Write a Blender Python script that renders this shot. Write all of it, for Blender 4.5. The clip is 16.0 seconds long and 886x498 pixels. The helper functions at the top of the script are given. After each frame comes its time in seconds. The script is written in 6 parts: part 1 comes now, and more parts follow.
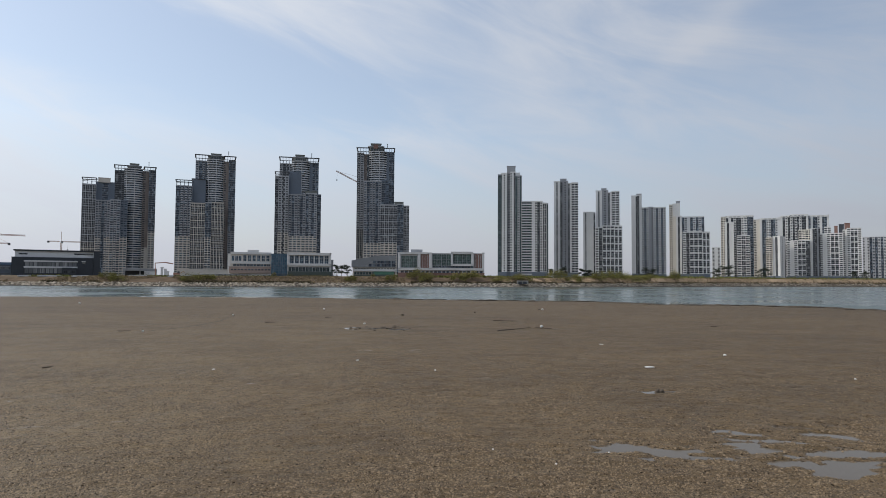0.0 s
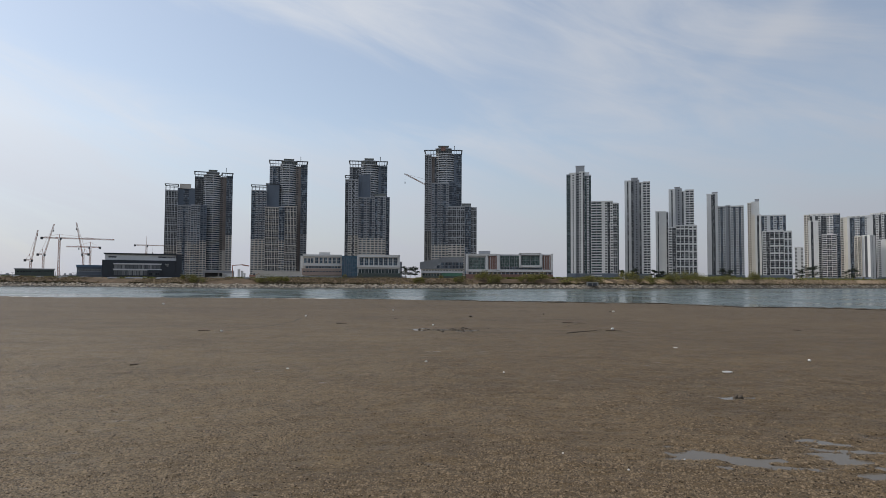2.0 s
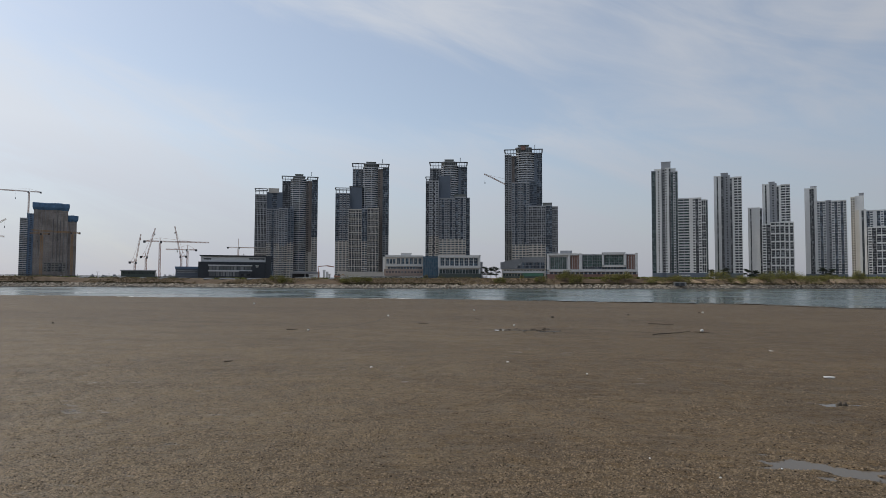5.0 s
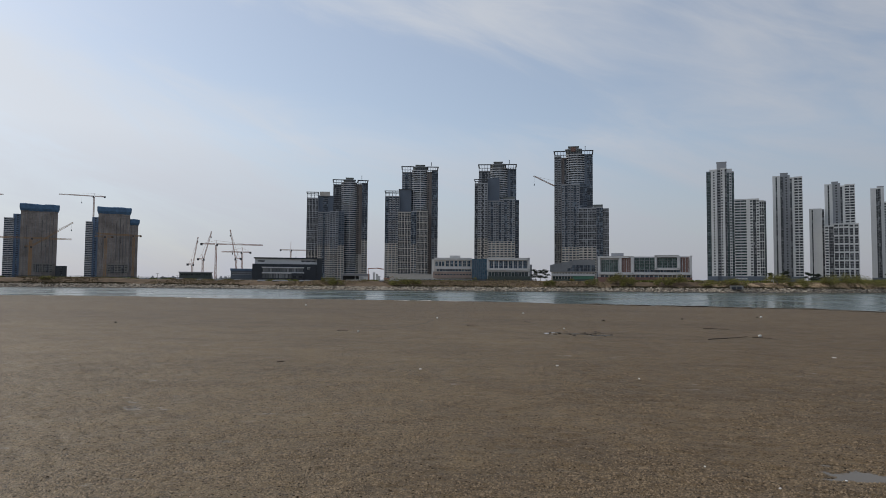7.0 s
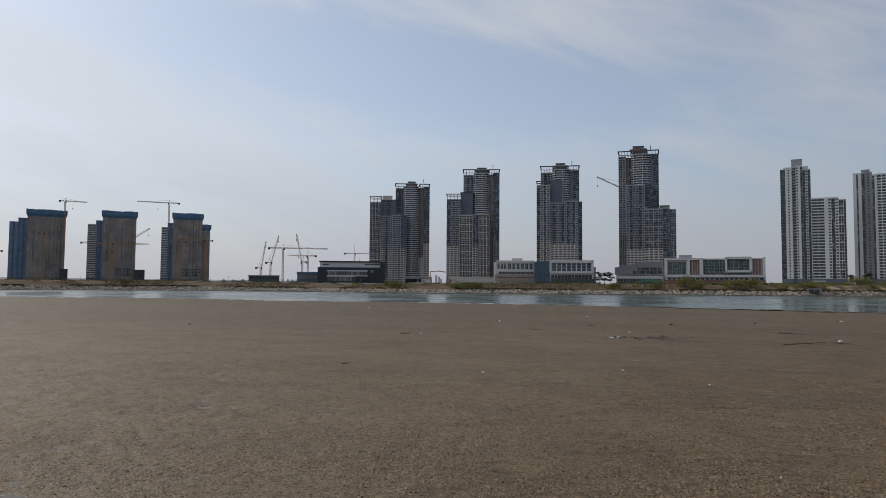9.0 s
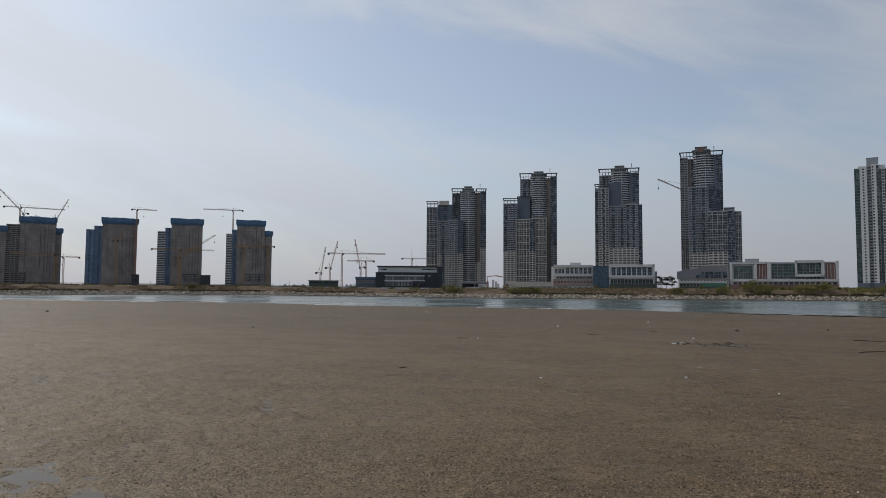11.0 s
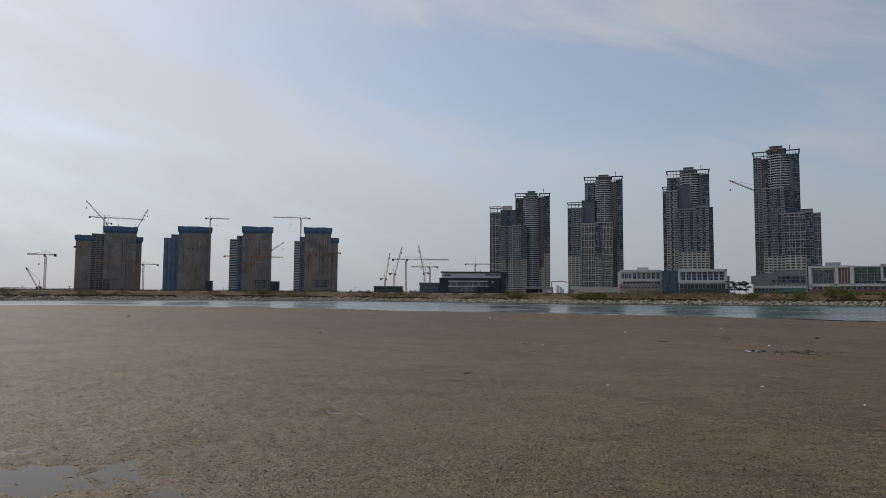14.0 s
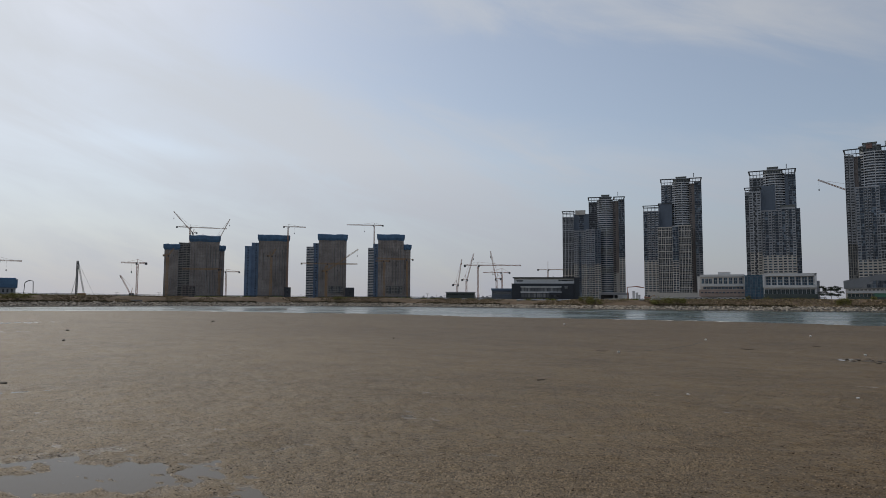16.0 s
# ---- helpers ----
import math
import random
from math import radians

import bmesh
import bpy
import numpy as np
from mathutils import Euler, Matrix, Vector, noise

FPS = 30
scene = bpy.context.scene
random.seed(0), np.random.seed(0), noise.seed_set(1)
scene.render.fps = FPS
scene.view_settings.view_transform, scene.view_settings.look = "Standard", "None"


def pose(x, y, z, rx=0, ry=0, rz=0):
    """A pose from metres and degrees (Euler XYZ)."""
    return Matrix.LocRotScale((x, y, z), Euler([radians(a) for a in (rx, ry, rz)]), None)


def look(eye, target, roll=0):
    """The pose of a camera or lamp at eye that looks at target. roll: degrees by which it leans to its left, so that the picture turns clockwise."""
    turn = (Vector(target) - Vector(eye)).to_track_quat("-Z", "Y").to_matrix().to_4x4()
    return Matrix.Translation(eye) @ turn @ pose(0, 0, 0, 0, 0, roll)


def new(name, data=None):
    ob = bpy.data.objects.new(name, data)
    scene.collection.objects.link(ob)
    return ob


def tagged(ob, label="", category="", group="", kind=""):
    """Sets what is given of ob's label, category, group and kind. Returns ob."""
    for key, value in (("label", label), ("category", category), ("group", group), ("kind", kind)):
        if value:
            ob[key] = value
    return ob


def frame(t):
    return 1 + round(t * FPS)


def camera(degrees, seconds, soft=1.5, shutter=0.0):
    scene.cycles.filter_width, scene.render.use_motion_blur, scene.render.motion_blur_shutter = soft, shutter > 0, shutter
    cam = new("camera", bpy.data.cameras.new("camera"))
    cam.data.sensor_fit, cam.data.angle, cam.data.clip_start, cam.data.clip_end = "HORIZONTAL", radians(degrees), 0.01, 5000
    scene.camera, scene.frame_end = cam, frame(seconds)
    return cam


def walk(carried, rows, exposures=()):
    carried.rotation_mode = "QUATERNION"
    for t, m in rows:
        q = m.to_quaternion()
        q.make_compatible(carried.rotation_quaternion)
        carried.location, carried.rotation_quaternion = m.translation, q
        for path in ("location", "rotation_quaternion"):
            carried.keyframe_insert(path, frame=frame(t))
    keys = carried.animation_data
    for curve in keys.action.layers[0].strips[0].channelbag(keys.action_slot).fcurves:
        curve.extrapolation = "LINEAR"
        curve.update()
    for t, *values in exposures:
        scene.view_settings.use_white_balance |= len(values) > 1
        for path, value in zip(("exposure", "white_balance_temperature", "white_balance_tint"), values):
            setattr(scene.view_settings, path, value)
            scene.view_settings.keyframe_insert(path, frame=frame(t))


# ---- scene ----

# ---------------------------------------------------------------- camera
cam = camera(67.45, 16.0, soft=0.75)
EYE = 3.4    # eye above the tidal water, metres
LAND = 4.6   # level of the far land
TURNS = [    # seconds, yaw, pitch, roll: the camera turns where it stands
    (0.0, 0.00, 2.70, -0.35),
    (0.5, 1.59, 2.77, -0.32),
    (1.0, 3.15, 2.78, -0.33),
    (1.5, 4.58, 2.80, -0.31),
    (2.0, 5.85, 2.80, -0.32),
    (2.5, 7.08, 2.81, -0.30),
    (3.0, 8.29, 2.81, -0.35),
    (3.5, 9.51, 2.81, -0.36),
    (4.0, 10.65, 2.83, -0.29),
    (6.5, 15.92, 2.84, -0.36),
    (7.0, 17.01, 2.98, -0.44),
    (7.5, 18.29, 3.10, -0.43),
    (8.0, 19.71, 3.13, -0.41),
    (8.5, 21.03, 3.19, -0.37),
    (9.0, 22.35, 3.19, -0.42),
    (11.5, 28.09, 3.56, -0.37),
    (12.0, 28.72, 3.49, -0.34),
    (12.5, 29.42, 3.55, -0.36),
    (13.0, 30.39, 3.61, -0.32),
    (13.5, 31.49, 3.71, -0.34),
    (14.0, 32.73, 4.01, -0.36),
    (14.5, 34.14, 4.18, -0.36),
    (15.0, 35.65, 4.31, -0.35),
    (15.5, 37.24, 4.39, -0.37),
    (16.0, 38.94, 4.48, -0.32),
]
walk(cam, [(t, pose(0, 0, EYE, 90 + p, r, y)) for t, y, p, r in TURNS], exposures=[(0.0, -0.15), (2.0, -0.27), (4.0, -0.37), (7.0, -0.46), (9.0, -0.53), (12.5, -0.65), (16.0, -0.74)])

# ---------------------------------------------------------------- world and sun
SUN_AZIMUTH, SUN_HEIGHT = 74.0, 41.0   # degrees to the left of +y, and above the horizon


def link(tree, a, b):
    tree.links.new(a, b)


def mathnode(tree, op, a, b=None, c=None):
    n = tree.nodes.new("ShaderNodeMath")
    n.operation = op
    for i, v in enumerate((a, b, c)):
        if v is None:
            continue
        if isinstance(v, (int, float)):
            n.inputs[i].default_value = v
        else:
            link(tree, v, n.inputs[i])
    return n.outputs[0]


def mixcolor(tree, fac, a, b):
    n = tree.nodes.new("ShaderNodeMix")
    n.data_type = "RGBA"
    for sock, v in ((n.inputs[0], fac), (n.inputs[6], a), (n.inputs[7], b)):
        if isinstance(v, (int, float)):
            sock.default_value = v
        elif isinstance(v, tuple):
            sock.default_value = (*v, 1.0)[:4]
        else:
            link(tree, v, sock)
    return n.outputs[2]


def make_world():
    world = bpy.data.worlds.new("hazy_spring_sky")
    scene.world = world
    world.use_nodes = True
    tree = world.node_tree
    nodes = tree.nodes
    nodes.clear()
    out = nodes.new("ShaderNodeOutputWorld")
    back = nodes.new("ShaderNodeBackground")
    sky = nodes.new("ShaderNodeTexSky")
    sky.sky_type = "NISHITA"
    sky.sun_disc = False
    sky.sun_elevation = radians(SUN_HEIGHT)
    sky.sun_rotation = radians(-SUN_AZIMUTH)
    sky.air_density, sky.dust_density, sky.ozone_density = 1.0, 1.0, 0.5
    coord = nodes.new("ShaderNodeTexCoord")
    split = nodes.new("ShaderNodeSeparateXYZ")
    link(tree, coord.outputs["Generated"], split.inputs[0])
    x, y, z = split.outputs
    az = mathnode(tree, "MULTIPLY", mathnode(tree, "ARCTAN2", mathnode(tree, "MULTIPLY", x, -1.0), y), 57.2958)
    el = mathnode(tree, "MULTIPLY", mathnode(tree, "ARCSINE", z), 57.2958)
    # cirrus: streaks drawn out along one direction of the sky
    comb = nodes.new("ShaderNodeCombineXYZ")
    link(tree, az, comb.inputs[0])
    link(tree, el, comb.inputs[1])

    def streaks(scale, stretch, turn, shift, detail=5.0, rough=0.55):
        m = nodes.new("ShaderNodeMapping")
        m.vector_type = "TEXTURE"
        m.inputs["Rotation"].default_value = (0, 0, radians(turn))
        m.inputs["Scale"].default_value = (stretch, 1.0, 1.0)
        m.inputs["Location"].default_value = (shift, shift * 0.37, 0)
        link(tree, comb.outputs[0], m.inputs["Vector"])
        n = nodes.new("ShaderNodeTexNoise")
        n.inputs["Scale"].default_value = scale
        n.inputs["Detail"].default_value = detail
        n.inputs["Roughness"].default_value = rough
        n.inputs["Distortion"].default_value = 0.6
        link(tree, m.outputs[0], n.inputs["Vector"])
        return n.outputs["Fac"]

    a = streaks(0.07, 3.2, 24, 11.0)
    b = streaks(0.22, 4.0, 17, 47.0, 6.0, 0.6)
    warp = mathnode(tree, "MULTIPLY", mathnode(tree, "SUBTRACT", a, 0.5), 16.0)
    total = mathnode(tree, "ADD", mathnode(tree, "MULTIPLY", a, 0.55), mathnode(tree, "MULTIPLY", b, 0.88))
    total = mathnode(tree, "MULTIPLY", mathnode(tree, "SUBTRACT", total, 0.72), 2.4)
    # broad sheets of thin cloud (plus) and clear lanes (minus): azimuth, height, length, breadth, lean, weight
    for ca, ce, ln, br, lean, wt in SHEETS:
        c, s = math.cos(radians(lean)), math.sin(radians(lean))
        da = mathnode(tree, "SUBTRACT", az, ca)
        de = mathnode(tree, "ADD", mathnode(tree, "SUBTRACT", el, ce), mathnode(tree, "MULTIPLY", warp, 0.35))
        u = mathnode(tree, "ADD", mathnode(tree, "MULTIPLY", da, c / ln), mathnode(tree, "MULTIPLY", de, s / ln))
        v = mathnode(tree, "ADD", mathnode(tree, "MULTIPLY", da, -s / br), mathnode(tree, "MULTIPLY", de, c / br))
        r2 = mathnode(tree, "ADD", mathnode(tree, "MULTIPLY", u, u), mathnode(tree, "MULTIPLY", v, v))
        g = mathnode(tree, "EXPONENT", mathnode(tree, "MULTIPLY", r2, -1.0))
        total = mathnode(tree, "ADD", total, mathnode(tree, "MULTIPLY", g, wt))
    fac = nodes.new("ShaderNodeMapRange")
    fac.interpolation_type = "SMOOTHSTEP"
    fac.inputs["From Min"].default_value, fac.inputs["From Max"].default_value = -0.65, 0.65
    fac.inputs["To Min"].default_value, fac.inputs["To Max"].default_value = 0.34, 0.95
    link(tree, total, fac.inputs["Value"])
    side = nodes.new("ShaderNodeMapRange")   # everything is brighter towards the sun's side
    side.inputs["From Min"].default_value, side.inputs["From Max"].default_value = -35.0, 75.0
    link(tree, az, side.inputs["Value"])
    boost = nodes.new("ShaderNodeVectorMath")
    boost.operation = "MULTIPLY"
    boost.inputs[1].default_value = SKY_BOOST
    link(tree, sky.outputs[0], boost.inputs[0])
    cloud = mixcolor(tree, fac.outputs[0], boost.outputs[0], mixcolor(tree, side.outputs[0], CLOUD_FAR, CLOUD_SUN))
    # haze that thickens towards the horizon
    haze = nodes.new("ShaderNodeMapRange")
    haze.inputs["From Min"].default_value, haze.inputs["From Max"].default_value = 0.0, 12.0
    haze.inputs["To Min"].default_value, haze.inputs["To Max"].default_value = 0.80, 0.0
    link(tree, el, haze.inputs["Value"])
    hazecolor = mixcolor(tree, side.outputs[0], HAZE_FAR, HAZE_SUN)
    full = mixcolor(tree, haze.outputs[0], cloud, hazecolor)
    link(tree, full, back.inputs["Color"])
    back.inputs["Strength"].default_value = SKY_STRENGTH
    link(tree, back.outputs[0], out.inputs["Surface"])


SKY_STRENGTH = 0.10
SKY_BOOST = (1.48, 1.52, 1.54)
CLOUD_FAR = (5.2, 5.55, 6.3)
CLOUD_SUN = (10.6, 11.2, 12.1)
HAZE_FAR = (3.95, 4.05, 4.72)
HAZE_SUN = (6.8, 7.1, 8.15)
SHEETS = [
(28.0, 18.0, 20.0, 4.2, 12.0, -0.80),
(11.0, 16.0, 14.0, 4.0, 6.0, -0.35),
(52.0, 20.7, 8.0, 2.0, 8.0, -0.25),
(39.0, 25.0, 14.0, 2.2, 12.0, 0.30),
(60.0, 14.5, 20.0, 4.0, 14.0, 0.55),
(60.4, 11.5, 6.0, 0.7, 5.0, -0.40),
(42.0, 9.5, 12.0, 3.0, 16.0, 0.40),
(27.0, 10.0, 8.0, 2.4, 12.0, 0.12),
(14.0, 21.5, 9.0, 1.6, 14.0, 0.20),
(-8.2, 17.7, 5.0, 4.0, 0.0, 0.30),
(-12.8, 21.0, 3.0, 4.0, 30.0, -0.30),
(-1.3, 21.7, 3.0, 3.0, 30.0, -0.20),
(-21.4, 19.5, 6.0, 1.4, -40.0, 0.40),
]
make_world()

sun = new("sun", bpy.data.lights.new("sun", "SUN"))
sun.data.energy = 3.2
sun.data.angle = radians(1.5)
sun.data.color = (1.0, 0.94, 0.85)
sa, se = radians(SUN_AZIMUTH), radians(SUN_HEIGHT)
sun.matrix_world = look((-900 * math.sin(sa) * math.cos(se), 900 * math.cos(sa) * math.cos(se), 900 * math.sin(se)), (0, 0, 0))


# ---------------------------------------------------------------- materials
def material(name, color, rough=0.7, metal=0.0, vary=0.12, scale=0.3, bump=0.0, bump_scale=4.0, second=None, spec=0.5, island=0.0, piece=0.0):
    """Painted or mineral surface: two scales of stains, grain and a fine relief."""
    m = bpy.data.materials.new(name)
    m.use_nodes = True
    tree = m.node_tree
    p = tree.nodes["Principled BSDF"]
    p.inputs["Roughness"].default_value, p.inputs["Metallic"].default_value = rough, metal
    p.inputs["Specular IOR Level"].default_value = spec
    geo = tree.nodes.new("ShaderNodeNewGeometry")
    big = tree.nodes.new("ShaderNodeTexNoise")
    big.inputs["Scale"].default_value, big.inputs["Detail"].default_value = scale, 4.0
    fine = tree.nodes.new("ShaderNodeTexNoise")
    fine.inputs["Scale"].default_value, fine.inputs["Detail"].default_value = scale * 9, 3.0
    link(tree, geo.outputs["Position"], big.inputs["Vector"])
    link(tree, geo.outputs["Position"], fine.inputs["Vector"])
    both = mathnode(tree, "ADD", mathnode(tree, "MULTIPLY", big.outputs["Fac"], 0.65), mathnode(tree, "MULTIPLY", fine.outputs["Fac"], 0.35))
    if island:
        both = mathnode(tree, "ADD", both, mathnode(tree, "MULTIPLY", mathnode(tree, "SUBTRACT", geo.outputs["Random Per Island"], 0.5), island))
    if piece:
        info = tree.nodes.new("ShaderNodeObjectInfo")
        both = mathnode(tree, "ADD", both, mathnode(tree, "MULTIPLY", mathnode(tree, "SUBTRACT", info.outputs["Random"], 0.5), piece))
    lo = tuple(max(0.0, c * (1 - 2.2 * vary)) for c in color)
    hi = second or tuple(c * (1 + 2.2 * vary) for c in color)
    rng = tree.nodes.new("ShaderNodeMapRange")
    rng.inputs["From Min"].default_value, rng.inputs["From Max"].default_value = 0.25, 0.75
    link(tree, both, rng.inputs["Value"])
    link(tree, mixcolor(tree, rng.outputs[0], lo, hi), p.inputs["Base Color"])
    if bump:
        bn = tree.nodes.new("ShaderNodeTexNoise")
        bn.inputs["Scale"].default_value, bn.inputs["Detail"].default_value = bump_scale, 5.0
        link(tree, geo.outputs["Position"], bn.inputs["Vector"])
        b = tree.nodes.new("ShaderNodeBump")
        b.inputs["Strength"].default_value = 0.6
        b.inputs["Distance"].default_value = bump
        link(tree, bn.outputs["Fac"], b.inputs["Height"])
        link(tree, b.outputs[0], p.inputs["Normal"])
    return m


def window_glass(name, dark, pale, storey=3.0, bay=1.7, share=0.3, rough=0.12):
    """Glazing of many rooms: each pane differs by blinds and depth."""
    m = bpy.data.materials.new(name)
    m.use_nodes = True
    tree = m.node_tree
    p = tree.nodes["Principled BSDF"]
    p.inputs["Roughness"].default_value = rough
    coord = tree.nodes.new("ShaderNodeTexCoord")
    info = tree.nodes.new("ShaderNodeObjectInfo")
    s = tree.nodes.new("ShaderNodeSeparateXYZ")
    link(tree, coord.outputs["Object"], s.inputs[0])
    c = tree.nodes.new("ShaderNodeCombineXYZ")
    link(tree, mathnode(tree, "FLOOR", mathnode(tree, "DIVIDE", mathnode(tree, "ADD", s.outputs[0], 0.03), bay)), c.inputs[0])
    link(tree, mathnode(tree, "MULTIPLY", info.outputs["Random"], 91.0), c.inputs[1])
    link(tree, mathnode(tree, "FLOOR", mathnode(tree, "DIVIDE", s.outputs[2], storey)), c.inputs[2])
    w = tree.nodes.new("ShaderNodeTexWhiteNoise")
    link(tree, c.outputs[0], w.inputs["Vector"])
    rng = tree.nodes.new("ShaderNodeMapRange")
    rng.inputs["From Min"].default_value, rng.inputs["From Max"].default_value = 1 - share, 1.0
    link(tree, w.outputs["Value"], rng.inputs["Value"])
    link(tree, mixcolor(tree, rng.outputs[0], dark, pale), p.inputs["Base Color"])
    return m


WHITE = material("white_render", (0.67, 0.67, 0.66), 0.75, vary=0.05, scale=0.05)
# Cream tint that puts sunlight on left flanks into the colour
CREAM_LIT = material("sunlit_cream_render", (0.62, 0.585, 0.52), 0.75, vary=0.06, scale=0.05)
GREY = material("grey_render", (0.30, 0.31, 0.33), 0.75, vary=0.07, scale=0.05)
SLATE = material("slate_blue_panel", (0.112, 0.138, 0.175), 0.5, vary=0.08, scale=0.08)
CHARCOAL = material("charcoal_panel", (0.035, 0.04, 0.05), 0.45, vary=0.1, scale=0.1)
PALE = material("pale_grey_frame", (0.52, 0.53, 0.545), 0.65, vary=0.07, scale=0.06)
SILVER = material("silver_grey_panel", (0.37, 0.385, 0.41), 0.6, vary=0.08, scale=0.06)
BEIGE = material("beige_render", (0.52, 0.49, 0.445), 0.8, vary=0.08, scale=0.06)
CONCRETE = material("raw_concrete", (0.26, 0.25, 0.23), 0.85, vary=0.15, scale=0.1)
BROWN = material("brown_panel", (0.19, 0.16, 0.145), 0.6, vary=0.15, scale=0.1)
ROOFHOUSE = material("green_grey_roof_concrete", (0.15, 0.16, 0.15), 0.8, vary=0.12, scale=0.2)
ROSE = material("pink_beige_cladding", (0.34, 0.265, 0.23), 0.75, vary=0.12, scale=0.2)
GREENPANEL = material("green_enamel_panel", (0.06, 0.17, 0.115), 0.5, vary=0.15, scale=0.4)
BRICK = material("red_brown_cladding", (0.20, 0.115, 0.095), 0.75, vary=0.12, scale=0.2)
STEEL = material("weathered_steel", (0.055, 0.06, 0.066), 0.6, 0.1, vary=0.15, scale=0.4)
CRANE_RED = material("crane_paint_rust_orange", (0.34, 0.155, 0.105), 0.5, vary=0.1)
CRANE_YELLOW = material("crane_paint_amber", (0.36, 0.205, 0.08), 0.5, vary=0.1)
CRANE_PALE = material("crane_paint_faded_orange", (0.37, 0.22, 0.15), 0.5, vary=0.1)
# Darker copy of the netting colour, for shading painted on it
NETSHADE = material("netting_shade_dark", (0.17, 0.165, 0.165), 0.9, vary=0.2, scale=0.1, spec=0.1)
NET = material("dark_safety_netting", (0.315, 0.285, 0.268), 0.9, vary=0.25, scale=0.06, spec=0.1)
TARP = material("blue_tarpaulin", (0.075, 0.16, 0.28), 0.6, vary=0.2, scale=0.15)
BLUEFORM = material("blue_climbing_panels", (0.13, 0.20, 0.31), 0.6, vary=0.2, scale=0.12)
GLASS = window_glass("tower_window_glass", (0.012, 0.016, 0.022), (0.20, 0.21, 0.22), share=0.25)
# Pale panes raised in tone and share to paint cyan highlights on the glass
GLASS_BLUE = window_glass("blue_window_glass", (0.012, 0.023, 0.040), (0.16, 0.21, 0.265), share=0.40)
GLASS_TEAL = window_glass("teal_window_glass", (0.015, 0.034, 0.036), (0.085, 0.125, 0.125), share=0.25)
GLASS_LOW = window_glass("office_glass", (0.018, 0.040, 0.066), (0.08, 0.14, 0.19), 2.0, 1.5, 0.35)


# ---------------------------------------------------------------- mesh helpers
class Boxes:
    """Collects axis-aligned boxes and turns them into one mesh."""

    def __init__(self):
        self.items = []

    def add(self, x0, x1, y0, y1, z0, z1):
        if x1 - x0 > 1e-4 and y1 - y0 > 1e-4 and z1 - z0 > 1e-4:
            self.items.append((x0, x1, y0, y1, z0, z1))

    def mesh(self, name):
        verts, faces = [], []
        for x0, x1, y0, y1, z0, z1 in self.items:
            n = len(verts)
            verts += [(x0, y0, z0), (x1, y0, z0), (x1, y1, z0), (x0, y1, z0), (x0, y0, z1), (x1, y0, z1), (x1, y1, z1), (x0, y1, z1)]
            faces += [(n, n + 3, n + 2, n + 1), (n + 4, n + 5, n + 6, n + 7), (n, n + 1, n + 5, n + 4),
                      (n + 1, n + 2, n + 6, n + 5), (n + 2, n + 3, n + 7, n + 6), (n + 3, n, n + 4, n + 7)]
        me = bpy.data.meshes.new(name)
        me.from_pydata(verts, [], faces)
        return me


class Bars:
    """Collects square bars between two points, for lattices, posts and cables."""

    def __init__(self):
        self.verts, self.faces = [], []

    def add(self, p, q, r, r2=None, sides=4):
        p, q = Vector(p), Vector(q)
        d = (q - p)
        if d.length < 1e-5:
            return
        d.normalize()
        u = d.orthogonal().normalized() if abs(d.z) < 0.99 else Vector((1, 0, 0))
        if abs(d.z) < 0.99:
            u = d.cross(Vector((0, 0, 1))).normalized()
        v = d.cross(u)
        n = len(self.verts)
        for c, rad in ((p, r), (q, r if r2 is None else r2)):
            for k in range(sides):
                a = 2 * math.pi * (k + 0.5) / sides
                self.verts.append(tuple(c + u * (rad * math.cos(a)) + v * (rad * math.sin(a))))
        for k in range(sides):
            k2 = (k + 1) % sides
            self.faces.append((n + k, n + k2, n + sides + k2, n + sides + k))
        self.faces.append(tuple(n + k for k in reversed(range(sides))))
        self.faces.append(tuple(n + sides + k for k in range(sides)))

    def mesh(self, name):
        me = bpy.data.meshes.new(name)
        me.from_pydata(self.verts, [], self.faces)
        return me


def part(name, shape, mat, parent=None, label="", at=(0, 0, 0)):
    """ONE mesh object from a mesh, Boxes, Bars or bmesh, under a thing or a part."""
    if isinstance(shape, (Boxes, Bars)):
        shape = shape.mesh(name)
    elif isinstance(shape, bmesh.types.BMesh):
        bm, shape = shape, bpy.data.meshes.new(name)
        bm.to_mesh(shape)
        bm.free()
    if not shape.materials:
        shape.materials.append(mat)
    ob = new(name, shape)
    ob.location = at
    if parent is not None:
        ob.parent = parent
    if label:
        ob["label"] = label
    return ob


def thing(name, x, y, yaw, label, category, group="", z=LAND):
    ob = new(name)
    ob.matrix_world = pose(x, y, z, 0, 0, yaw)
    return tagged(ob, label, category, group)


# ---------------------------------------------------------------- ground and water
def value_noise(x, y, seed):
    xi, yi = np.floor(x).astype(np.int64), np.floor(y).astype(np.int64)
    fx, fy = x - xi, y - yi
    fx, fy = fx * fx * (3 - 2 * fx), fy * fy * (3 - 2 * fy)

    def h(i, j):
        n = (i * 374761393 + j * 668265263 + seed * 982451653) & 0x7FFFFFFF
        n = ((n ^ (n >> 13)) * 1274126177) & 0x7FFFFFFF
        return ((n ^ (n >> 16)) & 0xFFFF) / 65535.0

    return (h(xi, yi) * (1 - fx) + h(xi + 1, yi) * fx) * (1 - fy) + (h(xi, yi + 1) * (1 - fx) + h(xi + 1, yi + 1) * fx) * fy


